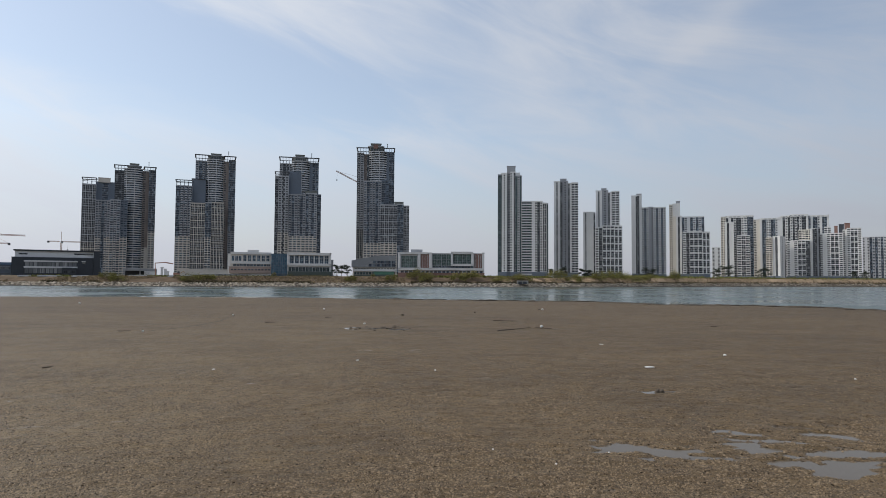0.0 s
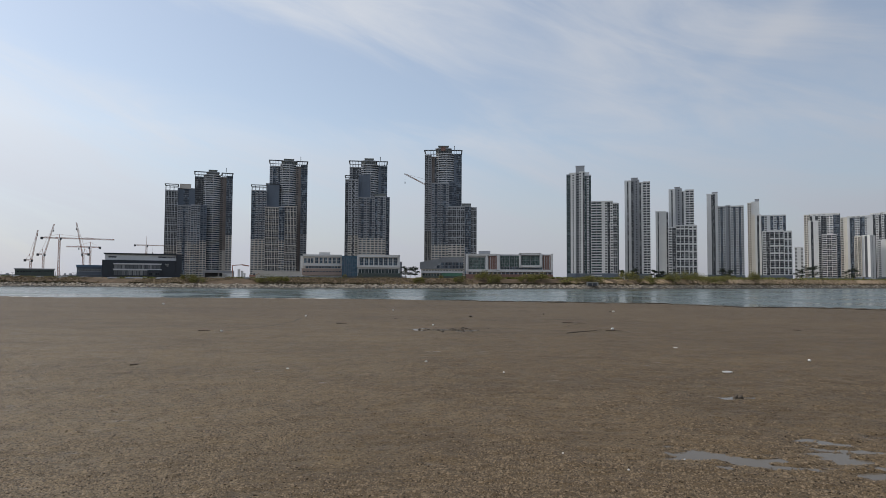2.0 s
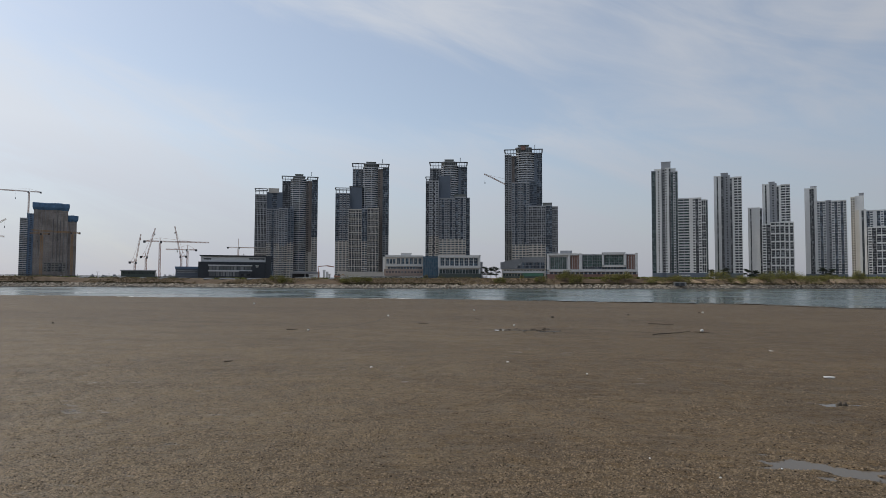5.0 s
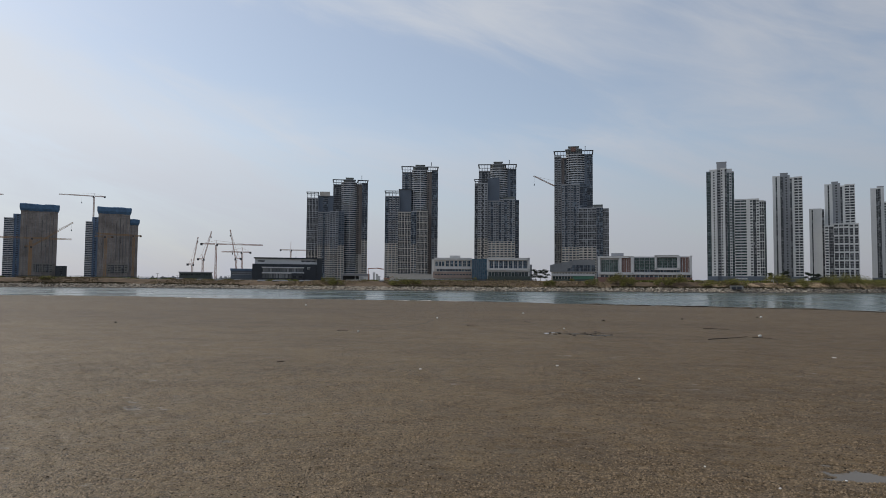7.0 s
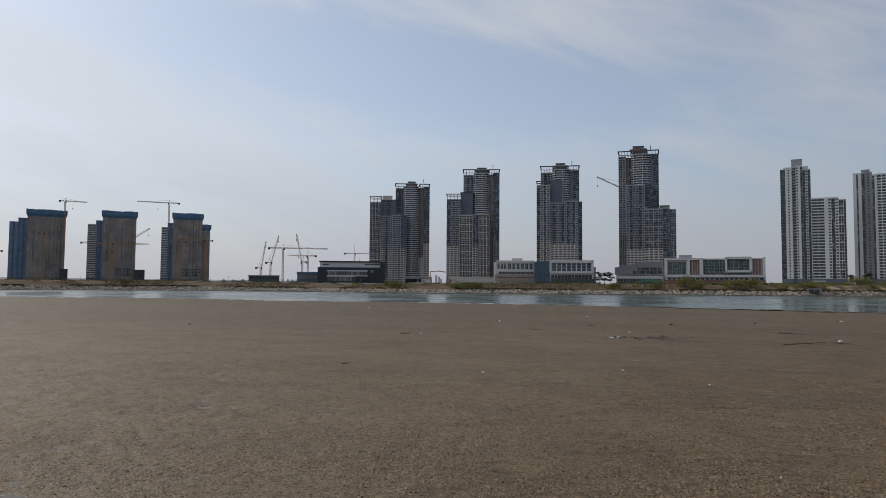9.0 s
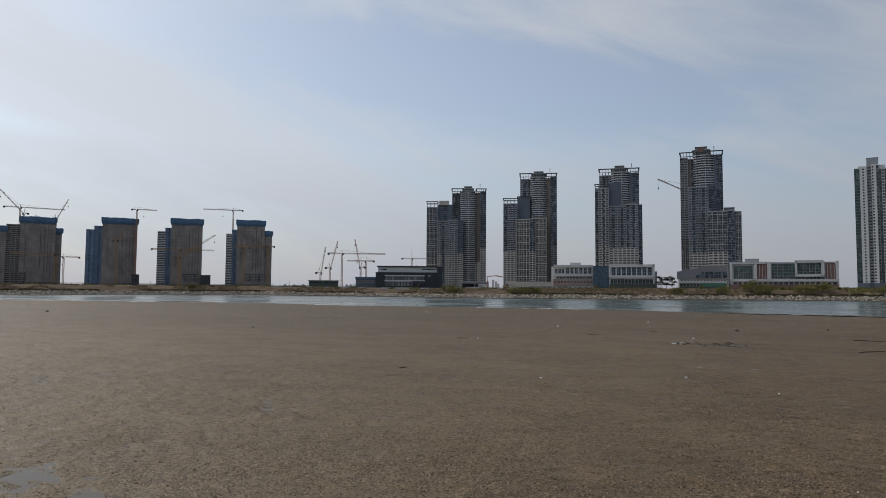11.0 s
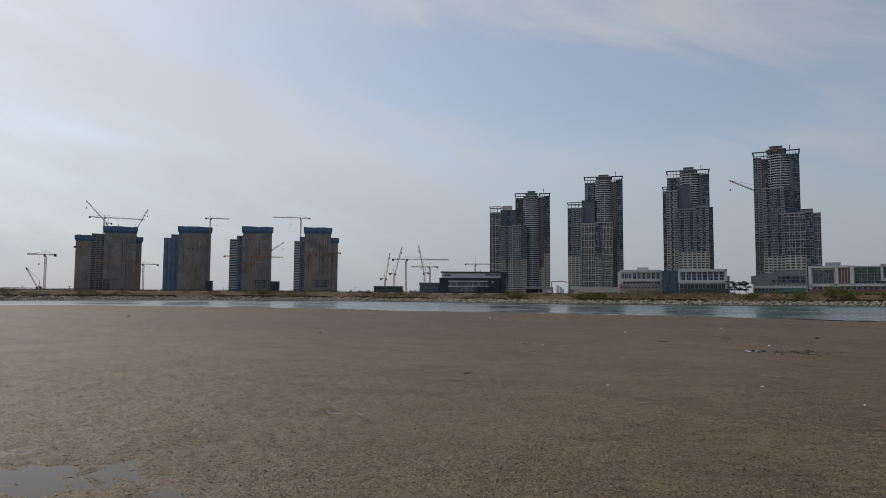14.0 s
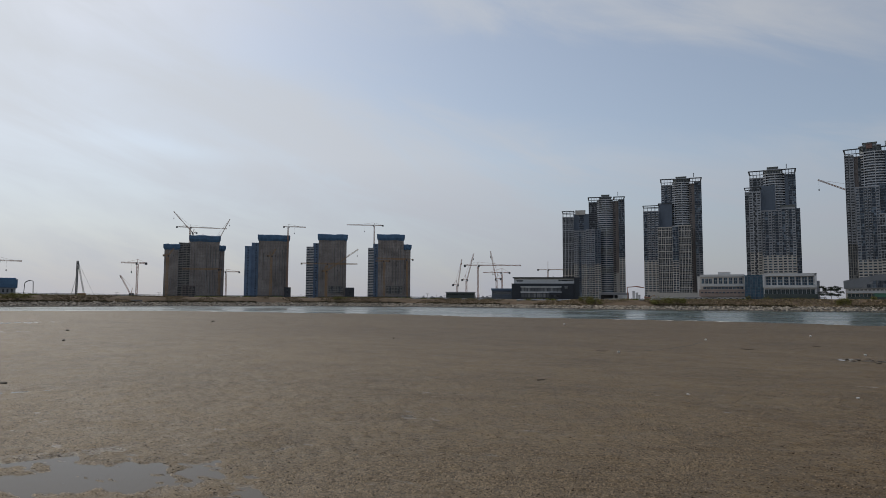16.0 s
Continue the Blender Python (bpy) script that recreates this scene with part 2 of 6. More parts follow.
def fbm(x, y, octaves=4, seed=1):
    total, amp, norm = 0.0, 1.0, 0.0
    for k in range(octaves):
        total = total + amp * value_noise(x * 2 ** k + 13.7 * k, y * 2 ** k - 7.1 * k, seed + k)
        norm += amp
        amp *= 0.5
    return total / norm


# shorelines as range from the camera's foot against azimuth (degrees to the left)
SHORE_AZ = [-180, -60, -34, -30, -24, -18, -13, -6, 0, 12, 22, 27, 37, 43, 51, 62, 72, 100, 180]
SHORE_NEAR = [95, 98, 94, 99, 102, 100, 108, 110, 112, 124, 132, 135, 146, 166, 180, 212, 217, 215, 95]
SHORE_FAR = [2000, 2000, 720, 640, 540, 440, 380, 345, 330, 305, 298, 305, 360, 380, 388, 360, 342, 380, 2000]


def near_shore(az):
    return np.interp(az, SHORE_AZ, SHORE_NEAR)


def far_shore(az):
    return np.interp(az, SHORE_AZ, SHORE_FAR)


BERM_AZ = [-40, -33, -13, 0, 12, 26, 33, 43, 61, 72, 90]
BERM_TOP = [6.4, 6.4, 5.4, 4.9, 4.5, 4.1, 3.9, 5.0, 4.9, 4.9, 4.9]
HOLLOWS = [  # x, y, half-length, half-breadth, depth: dips of the mud that hold water
(4.53, 13.01, 0.95, 0.55, 0.13),
(4.72, 12.49, 0.6, 0.35, 0.10),
(3.46, 13.63, 0.42, 0.6, 0.12),
(6.69, 13.47, 0.8, 0.75, 0.14),
(6.27, 14.77, 0.4, 0.45, 0.13),
(8.31, 14.96, 0.75, 0.5, 0.11),
(8.54, 14.39, 0.6, 0.4, 0.11),
(8.22, 13.02, 0.9, 0.6, 0.13),
(6.94, 12.23, 0.7, 0.45, 0.13),
(7.24, 11.48, 0.8, 0.35, 0.12),
(9.23, 15.54, 0.7, 0.3, 0.10),
(9.48, 14.81, 0.4, 0.3, 0.10),
(6.27, 20.12, 0.26, 0.3, 0.17),
(6.79, 20.03, 0.26, 0.3, 0.17),
(-6.29, 45.46, 0.9, 0.9, 0.16),
(-4.49, 45.62, 1.2, 0.8, 0.13),
(-2.62, 44.75, 1.3, 0.8, 0.13),
(-13.53, 5.68, 1.5, 0.7, 0.24),
(-11.86, 6.31, 1.3, 0.6, 0.17),
(-12.65, 6.02, 1.2, 0.5, 0.24),
(-15.45, 5.61, 1.1, 0.5, 0.24),
(-26.84, 8.91, 1.0, 0.5, 0.11),
(-12.34, 7.98, 0.25, 0.25, 0.08),
(-9.79, 6.94, 0.5, 0.3, 0.09),
(-103.19, 35.48, 7.0, 4.0, 0.12),
(-76.23, 25.23, 4.0, 2.0, 0.10),
]
PUDDLES = [  # x, y, half-length, half-breadth of the water that fills them
(6.23, 13.46, 5.6, 2.2),
(6.57, 20.22, 0.8, 0.7),
(-4.25, 45.12, 5.0, 3.2),
(-13.13, 6.04, 4.2, 1.9),
(-26.84, 8.91, 2.4, 1.5),
(-96.76, 32.96, 16.0, 10.0),
(-9.79, 6.94, 1.0, 0.6),
]


def mud_edge(az, r):
    """Range of the water's near edge."""
    x, y = -r * np.sin(np.radians(az)), r * np.cos(np.radians(az))
    return near_shore(az) * (1 + 0.05 * (fbm(x * 0.035, y * 0.035, 3, 41) - 0.5)) + 6.0 * (fbm(x * 0.13, y * 0.3, 3, 5) - 0.5)


def ground_height(az, r):
    x, y = -r * np.sin(np.radians(az)), r * np.cos(np.radians(az))
    rough = 0.055 * (fbm(x * 0.8, y * 1.4, 5, 3) - 0.5) + 0.02 * (fbm(x * 0.07, y * 0.07, 3, 9) - 0.5) + 0.085 * (fbm(x * 2.6, y * 4.2, 4, 21) - 0.5) * np.clip(24 / np.maximum(r, 1), 0.15, 1)
    mud = 0.11 + rough
    ragged = 0.6 + 4.0 * (fbm(x * 1.6, y * 3.4, 6, 31) - 0.45)
    for px, py, a, b, depth in HOLLOWS:
        ang = math.atan2(-px, py)
        c, s = math.cos(ang), math.sin(ang)
        u, v = (x - px) * c + (y - py) * s, -(x - px) * s + (y - py) * c
        g = np.exp(-((u / a) ** 2 + (v / b) ** 2) * 0.8)
        mud = mud - 0.42 * depth * g * (np.clip(ragged, 0, 2) if a < 1.05 else 0.28 + 0.62 * np.clip(ragged, 0, 1.6))
    edge = mud_edge(az, r)
    shelf = np.clip((r - edge) / 6.0, -1, 1)
    z = np.where(shelf < 0, mud * np.clip(-shelf * 9, 0, 1), -0.9 * np.clip(shelf, 0, 1))
    far = far_shore(az)
    top = np.interp(az, BERM_AZ, BERM_TOP) + 0.5 * (fbm(x * 0.05, y * 0.05, 3, 61) - 0.5)
    s = (r - far)
    bank = np.interp(s, [-12, 0, 7.5, 10, 17, 24, 36], [0, 0, 1, 1.1, 2, 2, 3])
    lvl = np.where(bank <= 1, -0.9 + (0.9 + 0.45 * top) * bank, np.where(bank <= 2, 0.45 * top + 0.55 * top * (bank - 1), top + (LAND - top) * (bank - 2)))
    lvl = np.where(s < 0, -0.9 + 0.9 * np.clip((s + 12) / 12, 0, 1), np.where(s < 7.5, 0.45 * top * s / 7.5, lvl))
    lvl = lvl + np.where(s > 0, 0.25 * (fbm(x * 0.4, y * 0.4, 3, 71) - 0.5), 0)
    return np.where(r > far - 12, lvl, z)


MUD = bpy.data.materials.new("wet_tidal_mud")
EARTH = material("dry_grass_and_earth", (0.108, 0.078, 0.052), 0.95, vary=0.25, scale=0.25, bump=0.15, bump_scale=1.5, spec=0.1)
TAN = material("tan_dry_grass_slope", (0.36, 0.265, 0.175), 0.95, vary=0.2, scale=0.2, bump=0.15, bump_scale=1.5, spec=0.1)
SOIL = material("flat_reclaimed_ground", (0.14, 0.115, 0.075), 0.95, vary=0.25, scale=0.03, spec=0.1)


def nodes_scale(tree, color, factor):
    n = tree.nodes.new("ShaderNodeVectorMath")
    n.operation = "MULTIPLY"
    link(tree, color, n.inputs[0])
    n.inputs[1].default_value = factor
    return n.outputs[0]


def make_mud():
    MUD.use_nodes = True
    tree = MUD.node_tree
    p = tree.nodes["Principled BSDF"]
    geo = tree.nodes.new("ShaderNodeNewGeometry")

    def tex(scale, detail=4.0, rough=0.55, stretch=None):
        n = tree.nodes.new("ShaderNodeTexNoise")
        n.inputs["Scale"].default_value, n.inputs["Detail"].default_value, n.inputs["Roughness"].default_value = scale, detail, rough
        if stretch:
            mp = tree.nodes.new("ShaderNodeMapping")
            mp.inputs["Scale"].default_value = stretch
            link(tree, geo.outputs["Position"], mp.inputs["Vector"])
            link(tree, mp.outputs[0], n.inputs["Vector"])
        else:
            link(tree, geo.outputs["Position"], n.inputs["Vector"])
        return n.outputs["Fac"]

    broad = tex(0.06, 4, 0.55, (0.6, 1.6, 1))
    mid = tex(1.1, 5)
    grain = tex(24.0, 4, 0.65)
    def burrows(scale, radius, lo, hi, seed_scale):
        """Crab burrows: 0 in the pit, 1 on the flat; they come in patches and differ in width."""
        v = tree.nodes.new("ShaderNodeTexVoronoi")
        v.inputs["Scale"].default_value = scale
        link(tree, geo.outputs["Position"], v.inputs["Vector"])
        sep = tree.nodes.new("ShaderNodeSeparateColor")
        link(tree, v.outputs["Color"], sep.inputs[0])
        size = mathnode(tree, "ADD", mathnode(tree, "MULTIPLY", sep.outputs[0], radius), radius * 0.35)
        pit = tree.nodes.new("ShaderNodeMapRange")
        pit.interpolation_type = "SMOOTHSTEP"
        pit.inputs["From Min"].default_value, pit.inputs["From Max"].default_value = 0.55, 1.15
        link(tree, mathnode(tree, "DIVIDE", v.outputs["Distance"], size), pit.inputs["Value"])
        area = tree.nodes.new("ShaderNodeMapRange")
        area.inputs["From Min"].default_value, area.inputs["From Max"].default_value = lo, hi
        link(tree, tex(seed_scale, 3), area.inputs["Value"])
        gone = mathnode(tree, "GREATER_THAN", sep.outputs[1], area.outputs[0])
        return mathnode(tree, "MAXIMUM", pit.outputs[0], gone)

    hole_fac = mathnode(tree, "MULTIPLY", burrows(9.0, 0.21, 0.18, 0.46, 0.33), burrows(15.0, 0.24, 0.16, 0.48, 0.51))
    lumps = tex(3.4, 4, 0.6, (0.8, 1.2, 1))
    t = mathnode(tree, "ADD", mathnode(tree, "MULTIPLY", broad, 0.4), mathnode(tree, "ADD", mathnode(tree, "MULTIPLY", mid, 0.3), mathnode(tree, "MULTIPLY", grain, 0.3)))
    rng = tree.nodes.new("ShaderNodeMapRange")
    rng.inputs["From Min"].default_value, rng.inputs["From Max"].default_value = 0.32, 0.68
    link(tree, t, rng.inputs["Value"])
    col = mixcolor(tree, rng.outputs[0], (0.072, 0.0485, 0.0250), (0.178, 0.123, 0.0655))
    

    def specks(scale, lo, hi):
        n = tex(scale, 2.0, 0.5)
        mr = tree.nodes.new("ShaderNodeMapRange")
        mr.inputs["From Min"].default_value, mr.inputs["From Max"].default_value = lo, hi
        link(tree, n, mr.inputs["Value"])
        return mr.outputs[0]

    col = mixcolor(tree, specks(38.0, 0.58, 0.68), col, (0.23, 0.18, 0.115))
    col = mixcolor(tree, specks(31.0, 0.44, 0.34), col, (0.034, 0.025, 0.016))
    col = mixcolor(tree, mathnode(tree, "MULTIPLY", specks(9.0, 0.45, 0.33), 0.6), col, (0.046, 0.034, 0.022))
    ripple_shade = tree.nodes.new("ShaderNodeMapRange")   # dark streaks painted for the shading of broad ripples the mesh lacks
    ripple_shade.inputs["From Min"].default_value, ripple_shade.inputs["From Max"].default_value = 0.36, 0.56
    link(tree, tex(0.36, 5.0, 0.62, (0.75, 1.15, 1)), ripple_shade.inputs["Value"])
    ripple_dark = nodes_scale(tree, col, (0.80, 0.785, 0.77))
    col = mixcolor(tree, ripple_shade.outputs[0], ripple_dark, col)
    sep = tree.nodes.new("ShaderNodeSeparateXYZ")
    link(tree, geo.outputs["Position"], sep.inputs[0])
    sun_sheen = tree.nodes.new("ShaderNodeMapRange")       # sheen on the sun's side painted as paler, greyer mud, with ragged bounds
    sun_sheen.interpolation_type = "SMOOTHSTEP"
    sun_sheen.inputs["From Min"].default_value, sun_sheen.inputs["From Max"].default_value = -1.0, 9.0
    drift = mathnode(tree, "MULTIPLY", mathnode(tree, "SUBTRACT", tex(0.22, 5.0, 0.6), 0.5), 16.0)
    link(tree, mathnode(tree, "SUBTRACT", drift, sep.outputs[0]), sun_sheen.inputs["Value"])
    out = tree.nodes.new("ShaderNodeMapRange")
    out.inputs["From Min"].default_value, out.inputs["From Max"].default_value = 24.0, 75.0
    out.inputs["To Min"].default_value, out.inputs["To Max"].default_value = 1.0, 0.0
    link(tree, mathnode(tree, "SQRT", mathnode(tree, "ADD", mathnode(tree, "MULTIPLY", sep.outputs[0], sep.outputs[0]), mathnode(tree, "MULTIPLY", sep.outputs[1], sep.outputs[1]))), out.inputs["Value"])
    col = mixcolor(tree, mathnode(tree, "MULTIPLY", sun_sheen.outputs[0], out.outputs[0]), col, nodes_scale(tree, col, (1.25, 1.31, 1.38)))
    # The shade inside the burrow pits is painted dark
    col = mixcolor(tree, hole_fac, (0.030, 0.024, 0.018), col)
    soak = tree.nodes.new("ShaderNodeMapRange")       # soaked mud, just above the level of the puddles
    soak.inputs["From Min"].default_value, soak.inputs["From Max"].default_value = 0.084, 0.073
    link(tree, sep.outputs[2], soak.inputs["Value"])
    col = mixcolor(tree, soak.outputs[0], col, nodes_scale(tree, col, (0.85, 0.85, 0.86)))
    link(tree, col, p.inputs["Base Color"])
    rr = tree.nodes.new("ShaderNodeMapRange")
    rr.inputs["From Min"].default_value, rr.inputs["From Max"].default_value = 0.3, 0.7
    rr.inputs["To Min"].default_value, rr.inputs["To Max"].default_value = 0.5, 0.66
    link(tree, mid, rr.inputs["Value"])
    link(tree, mathnode(tree, "SUBTRACT", rr.outputs[0], mathnode(tree, "MULTIPLY", soak.outputs[0], 0.28)), p.inputs["Roughness"])
    link(tree, mathnode(tree, "MULTIPLY", hole_fac, 0.13), p.inputs["Specular IOR Level"])
    height = mathnode(tree, "ADD", mathnode(tree, "MULTIPLY", grain, 0.5), mathnode(tree, "ADD", mathnode(tree, "MULTIPLY", hole_fac, 0.7), mathnode(tree, "ADD", mathnode(tree, "MULTIPLY", lumps, 1.3), mathnode(tree, "MULTIPLY", mid, 2.5))))
    b = tree.nodes.new("ShaderNodeBump")
    b.inputs["Strength"].default_value, b.inputs["Distance"].default_value = 1.0, 0.05
    link(tree, height, b.inputs["Height"])
    link(tree, b.outputs[0], p.inputs["Normal"])


def water_material(name, color, rough, bump_strength, across, along, ior=1.33, calm=0.0):
    """Water with long low ripples, ringed round the camera so that reflections smear upright in its view; across and
    along: ripples a metre, round and out from it.
    """
    m = bpy.data.materials.new(name)
    m.use_nodes = True
    tree = m.node_tree
    p = tree.nodes["Principled BSDF"]
    p.inputs["Base Color"].default_value = (*color, 1)
    p.inputs["Roughness"].default_value = rough
    p.inputs["IOR"].default_value = ior
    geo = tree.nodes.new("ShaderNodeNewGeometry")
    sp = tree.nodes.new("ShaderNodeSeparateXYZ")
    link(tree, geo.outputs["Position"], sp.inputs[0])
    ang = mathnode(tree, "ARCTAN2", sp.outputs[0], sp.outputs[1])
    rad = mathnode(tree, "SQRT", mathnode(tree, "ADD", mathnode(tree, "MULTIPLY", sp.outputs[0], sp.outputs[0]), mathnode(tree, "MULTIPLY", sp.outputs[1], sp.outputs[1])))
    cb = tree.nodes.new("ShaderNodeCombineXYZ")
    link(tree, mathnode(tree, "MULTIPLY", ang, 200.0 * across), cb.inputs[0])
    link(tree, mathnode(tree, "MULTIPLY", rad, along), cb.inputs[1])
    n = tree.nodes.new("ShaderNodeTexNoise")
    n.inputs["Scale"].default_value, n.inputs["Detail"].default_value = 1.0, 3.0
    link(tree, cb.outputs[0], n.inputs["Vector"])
    if calm:                              # long slicks ringed about the camera, calmer than the ruffled water between them
        cs = tree.nodes.new("ShaderNodeCombineXYZ")
        link(tree, mathnode(tree, "MULTIPLY", ang, 9.0), cs.inputs[0])
        link(tree, mathnode(tree, "MULTIPLY", rad, 0.05), cs.inputs[1])
        sl = tree.nodes.new("ShaderNodeTexNoise")
        sl.inputs["Scale"].default_value, sl.inputs["Detail"].default_value = 1.0, 4.0
        link(tree, cs.outputs[0], sl.inputs["Vector"])
        mr = tree.nodes.new("ShaderNodeMapRange")
        mr.inputs["From Min"].default_value, mr.inputs["From Max"].default_value = 0.40, 0.60
        mr.inputs["To Min"].default_value, mr.inputs["To Max"].default_value = rough - calm, rough + calm
        link(tree, sl.outputs["Fac"], mr.inputs["Value"])
        link(tree, mr.outputs[0], p.inputs["Roughness"])
    b = tree.nodes.new("ShaderNodeBump")
    b.inputs["Strength"].default_value, b.inputs["Distance"].default_value = bump_strength, 0.05
    link(tree, n.outputs["Fac"], b.inputs["Height"])
    link(tree, b.outputs[0], p.inputs["Normal"])
    return m


def polar_mesh(name, azimuths, radii, height, close=False):
    na, nr = len(azimuths), len(radii)
    A, R = np.meshgrid(azimuths, radii, indexing="ij")
    Z = height(A, R)
    X, Y = -R * np.sin(np.radians(A)), R * np.cos(np.radians(A))
    co = np.stack([X, Y, Z], -1).reshape(-1, 3).astype(np.float32)
    i = np.arange(na - 1)[:, None] * nr + np.arange(nr - 1)[None, :]
    quads = np.stack([i, i + nr, i + nr + 1, i + 1], -1).reshape(-1, 4)
    me = bpy.data.meshes.new(name)
    me.vertices.add(len(co))
    me.vertices.foreach_set("co", co.ravel())
    me.loops.add(quads.size)
    me.loops.foreach_set("vertex_index", quads.ravel().astype(np.int32))
    me.polygons.add(len(quads))
    me.polygons.foreach_set("loop_start", np.arange(0, quads.size, 4, dtype=np.int32))
    me.update(calc_edges=True)
    me.flip_normals()
    return me, A, R


make_mud()
AZIMUTHS = np.concatenate([np.arange(-180, -38, 3.0), np.arange(-38, 76, 0.12), np.arange(76, 180.1, 2.0)])
RADII = np.concatenate([[0.0, 2.0, 5.0, 7.0], np.geomspace(8.0, 60.0, 300)[:-1], np.geomspace(60, 230, 60)[:-1],
                        np.arange(230, 760, 4.0), np.geomspace(760, 4600, 14)])
ground_mesh, GA, GR = polar_mesh("ground", AZIMUTHS, RADII, ground_height)
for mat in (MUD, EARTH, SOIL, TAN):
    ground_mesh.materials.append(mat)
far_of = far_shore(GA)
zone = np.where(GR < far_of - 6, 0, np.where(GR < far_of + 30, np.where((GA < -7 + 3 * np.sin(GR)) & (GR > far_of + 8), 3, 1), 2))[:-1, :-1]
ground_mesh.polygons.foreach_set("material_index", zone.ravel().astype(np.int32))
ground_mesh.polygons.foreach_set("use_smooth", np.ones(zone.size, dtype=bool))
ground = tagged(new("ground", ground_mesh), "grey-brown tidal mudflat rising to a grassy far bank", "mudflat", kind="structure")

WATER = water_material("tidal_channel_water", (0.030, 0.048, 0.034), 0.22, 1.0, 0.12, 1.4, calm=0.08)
wa = np.concatenate([np.arange(-180, -36, 6.0), np.arange(-36, 76, 1.0), np.arange(76, 181, 6.0)])
water_mesh, WA, WR = polar_mesh("water", wa, np.linspace(0, 1, 24), lambda a, r: np.zeros_like(a))
span = (0.8 * near_shore(WA) + WR * (far_shore(WA) + 5 - 0.8 * near_shore(WA)))
co = np.stack([-span * np.sin(np.radians(WA)), span * np.cos(np.radians(WA)), np.zeros_like(span)], -1).astype(np.float32)
water_mesh.vertices.foreach_set("co", co.ravel())
water_mesh.update()
water_mesh.materials.append(WATER)
tagged(new("water", water_mesh), "calm grey-green tidal channel reflecting towers", "water", kind="structure")

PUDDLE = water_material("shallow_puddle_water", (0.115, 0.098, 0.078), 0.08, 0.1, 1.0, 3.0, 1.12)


def puddle(px, py, a, b):
    """A shallow sheet of water that fills a hollow of the mud."""
    bm = bmesh.new()
    ang = math.atan2(-px, py)
    for k in range(40):
        t = 2 * math.pi * k / 40
        bm.verts.new((a * math.cos(t), b * math.sin(t), 0))
    bm.faces.new(bm.verts)
    ob = part("puddle", bm, PUDDLE)
    ob.matrix_world = pose(px, py, 0.075, 0, 0, math.degrees(ang))
    return tagged(ob, "shallow puddle of grey water on the mud", "puddle", "puddles")


for px, py, a, b in PUDDLES:
    puddle(px, py, a, b)


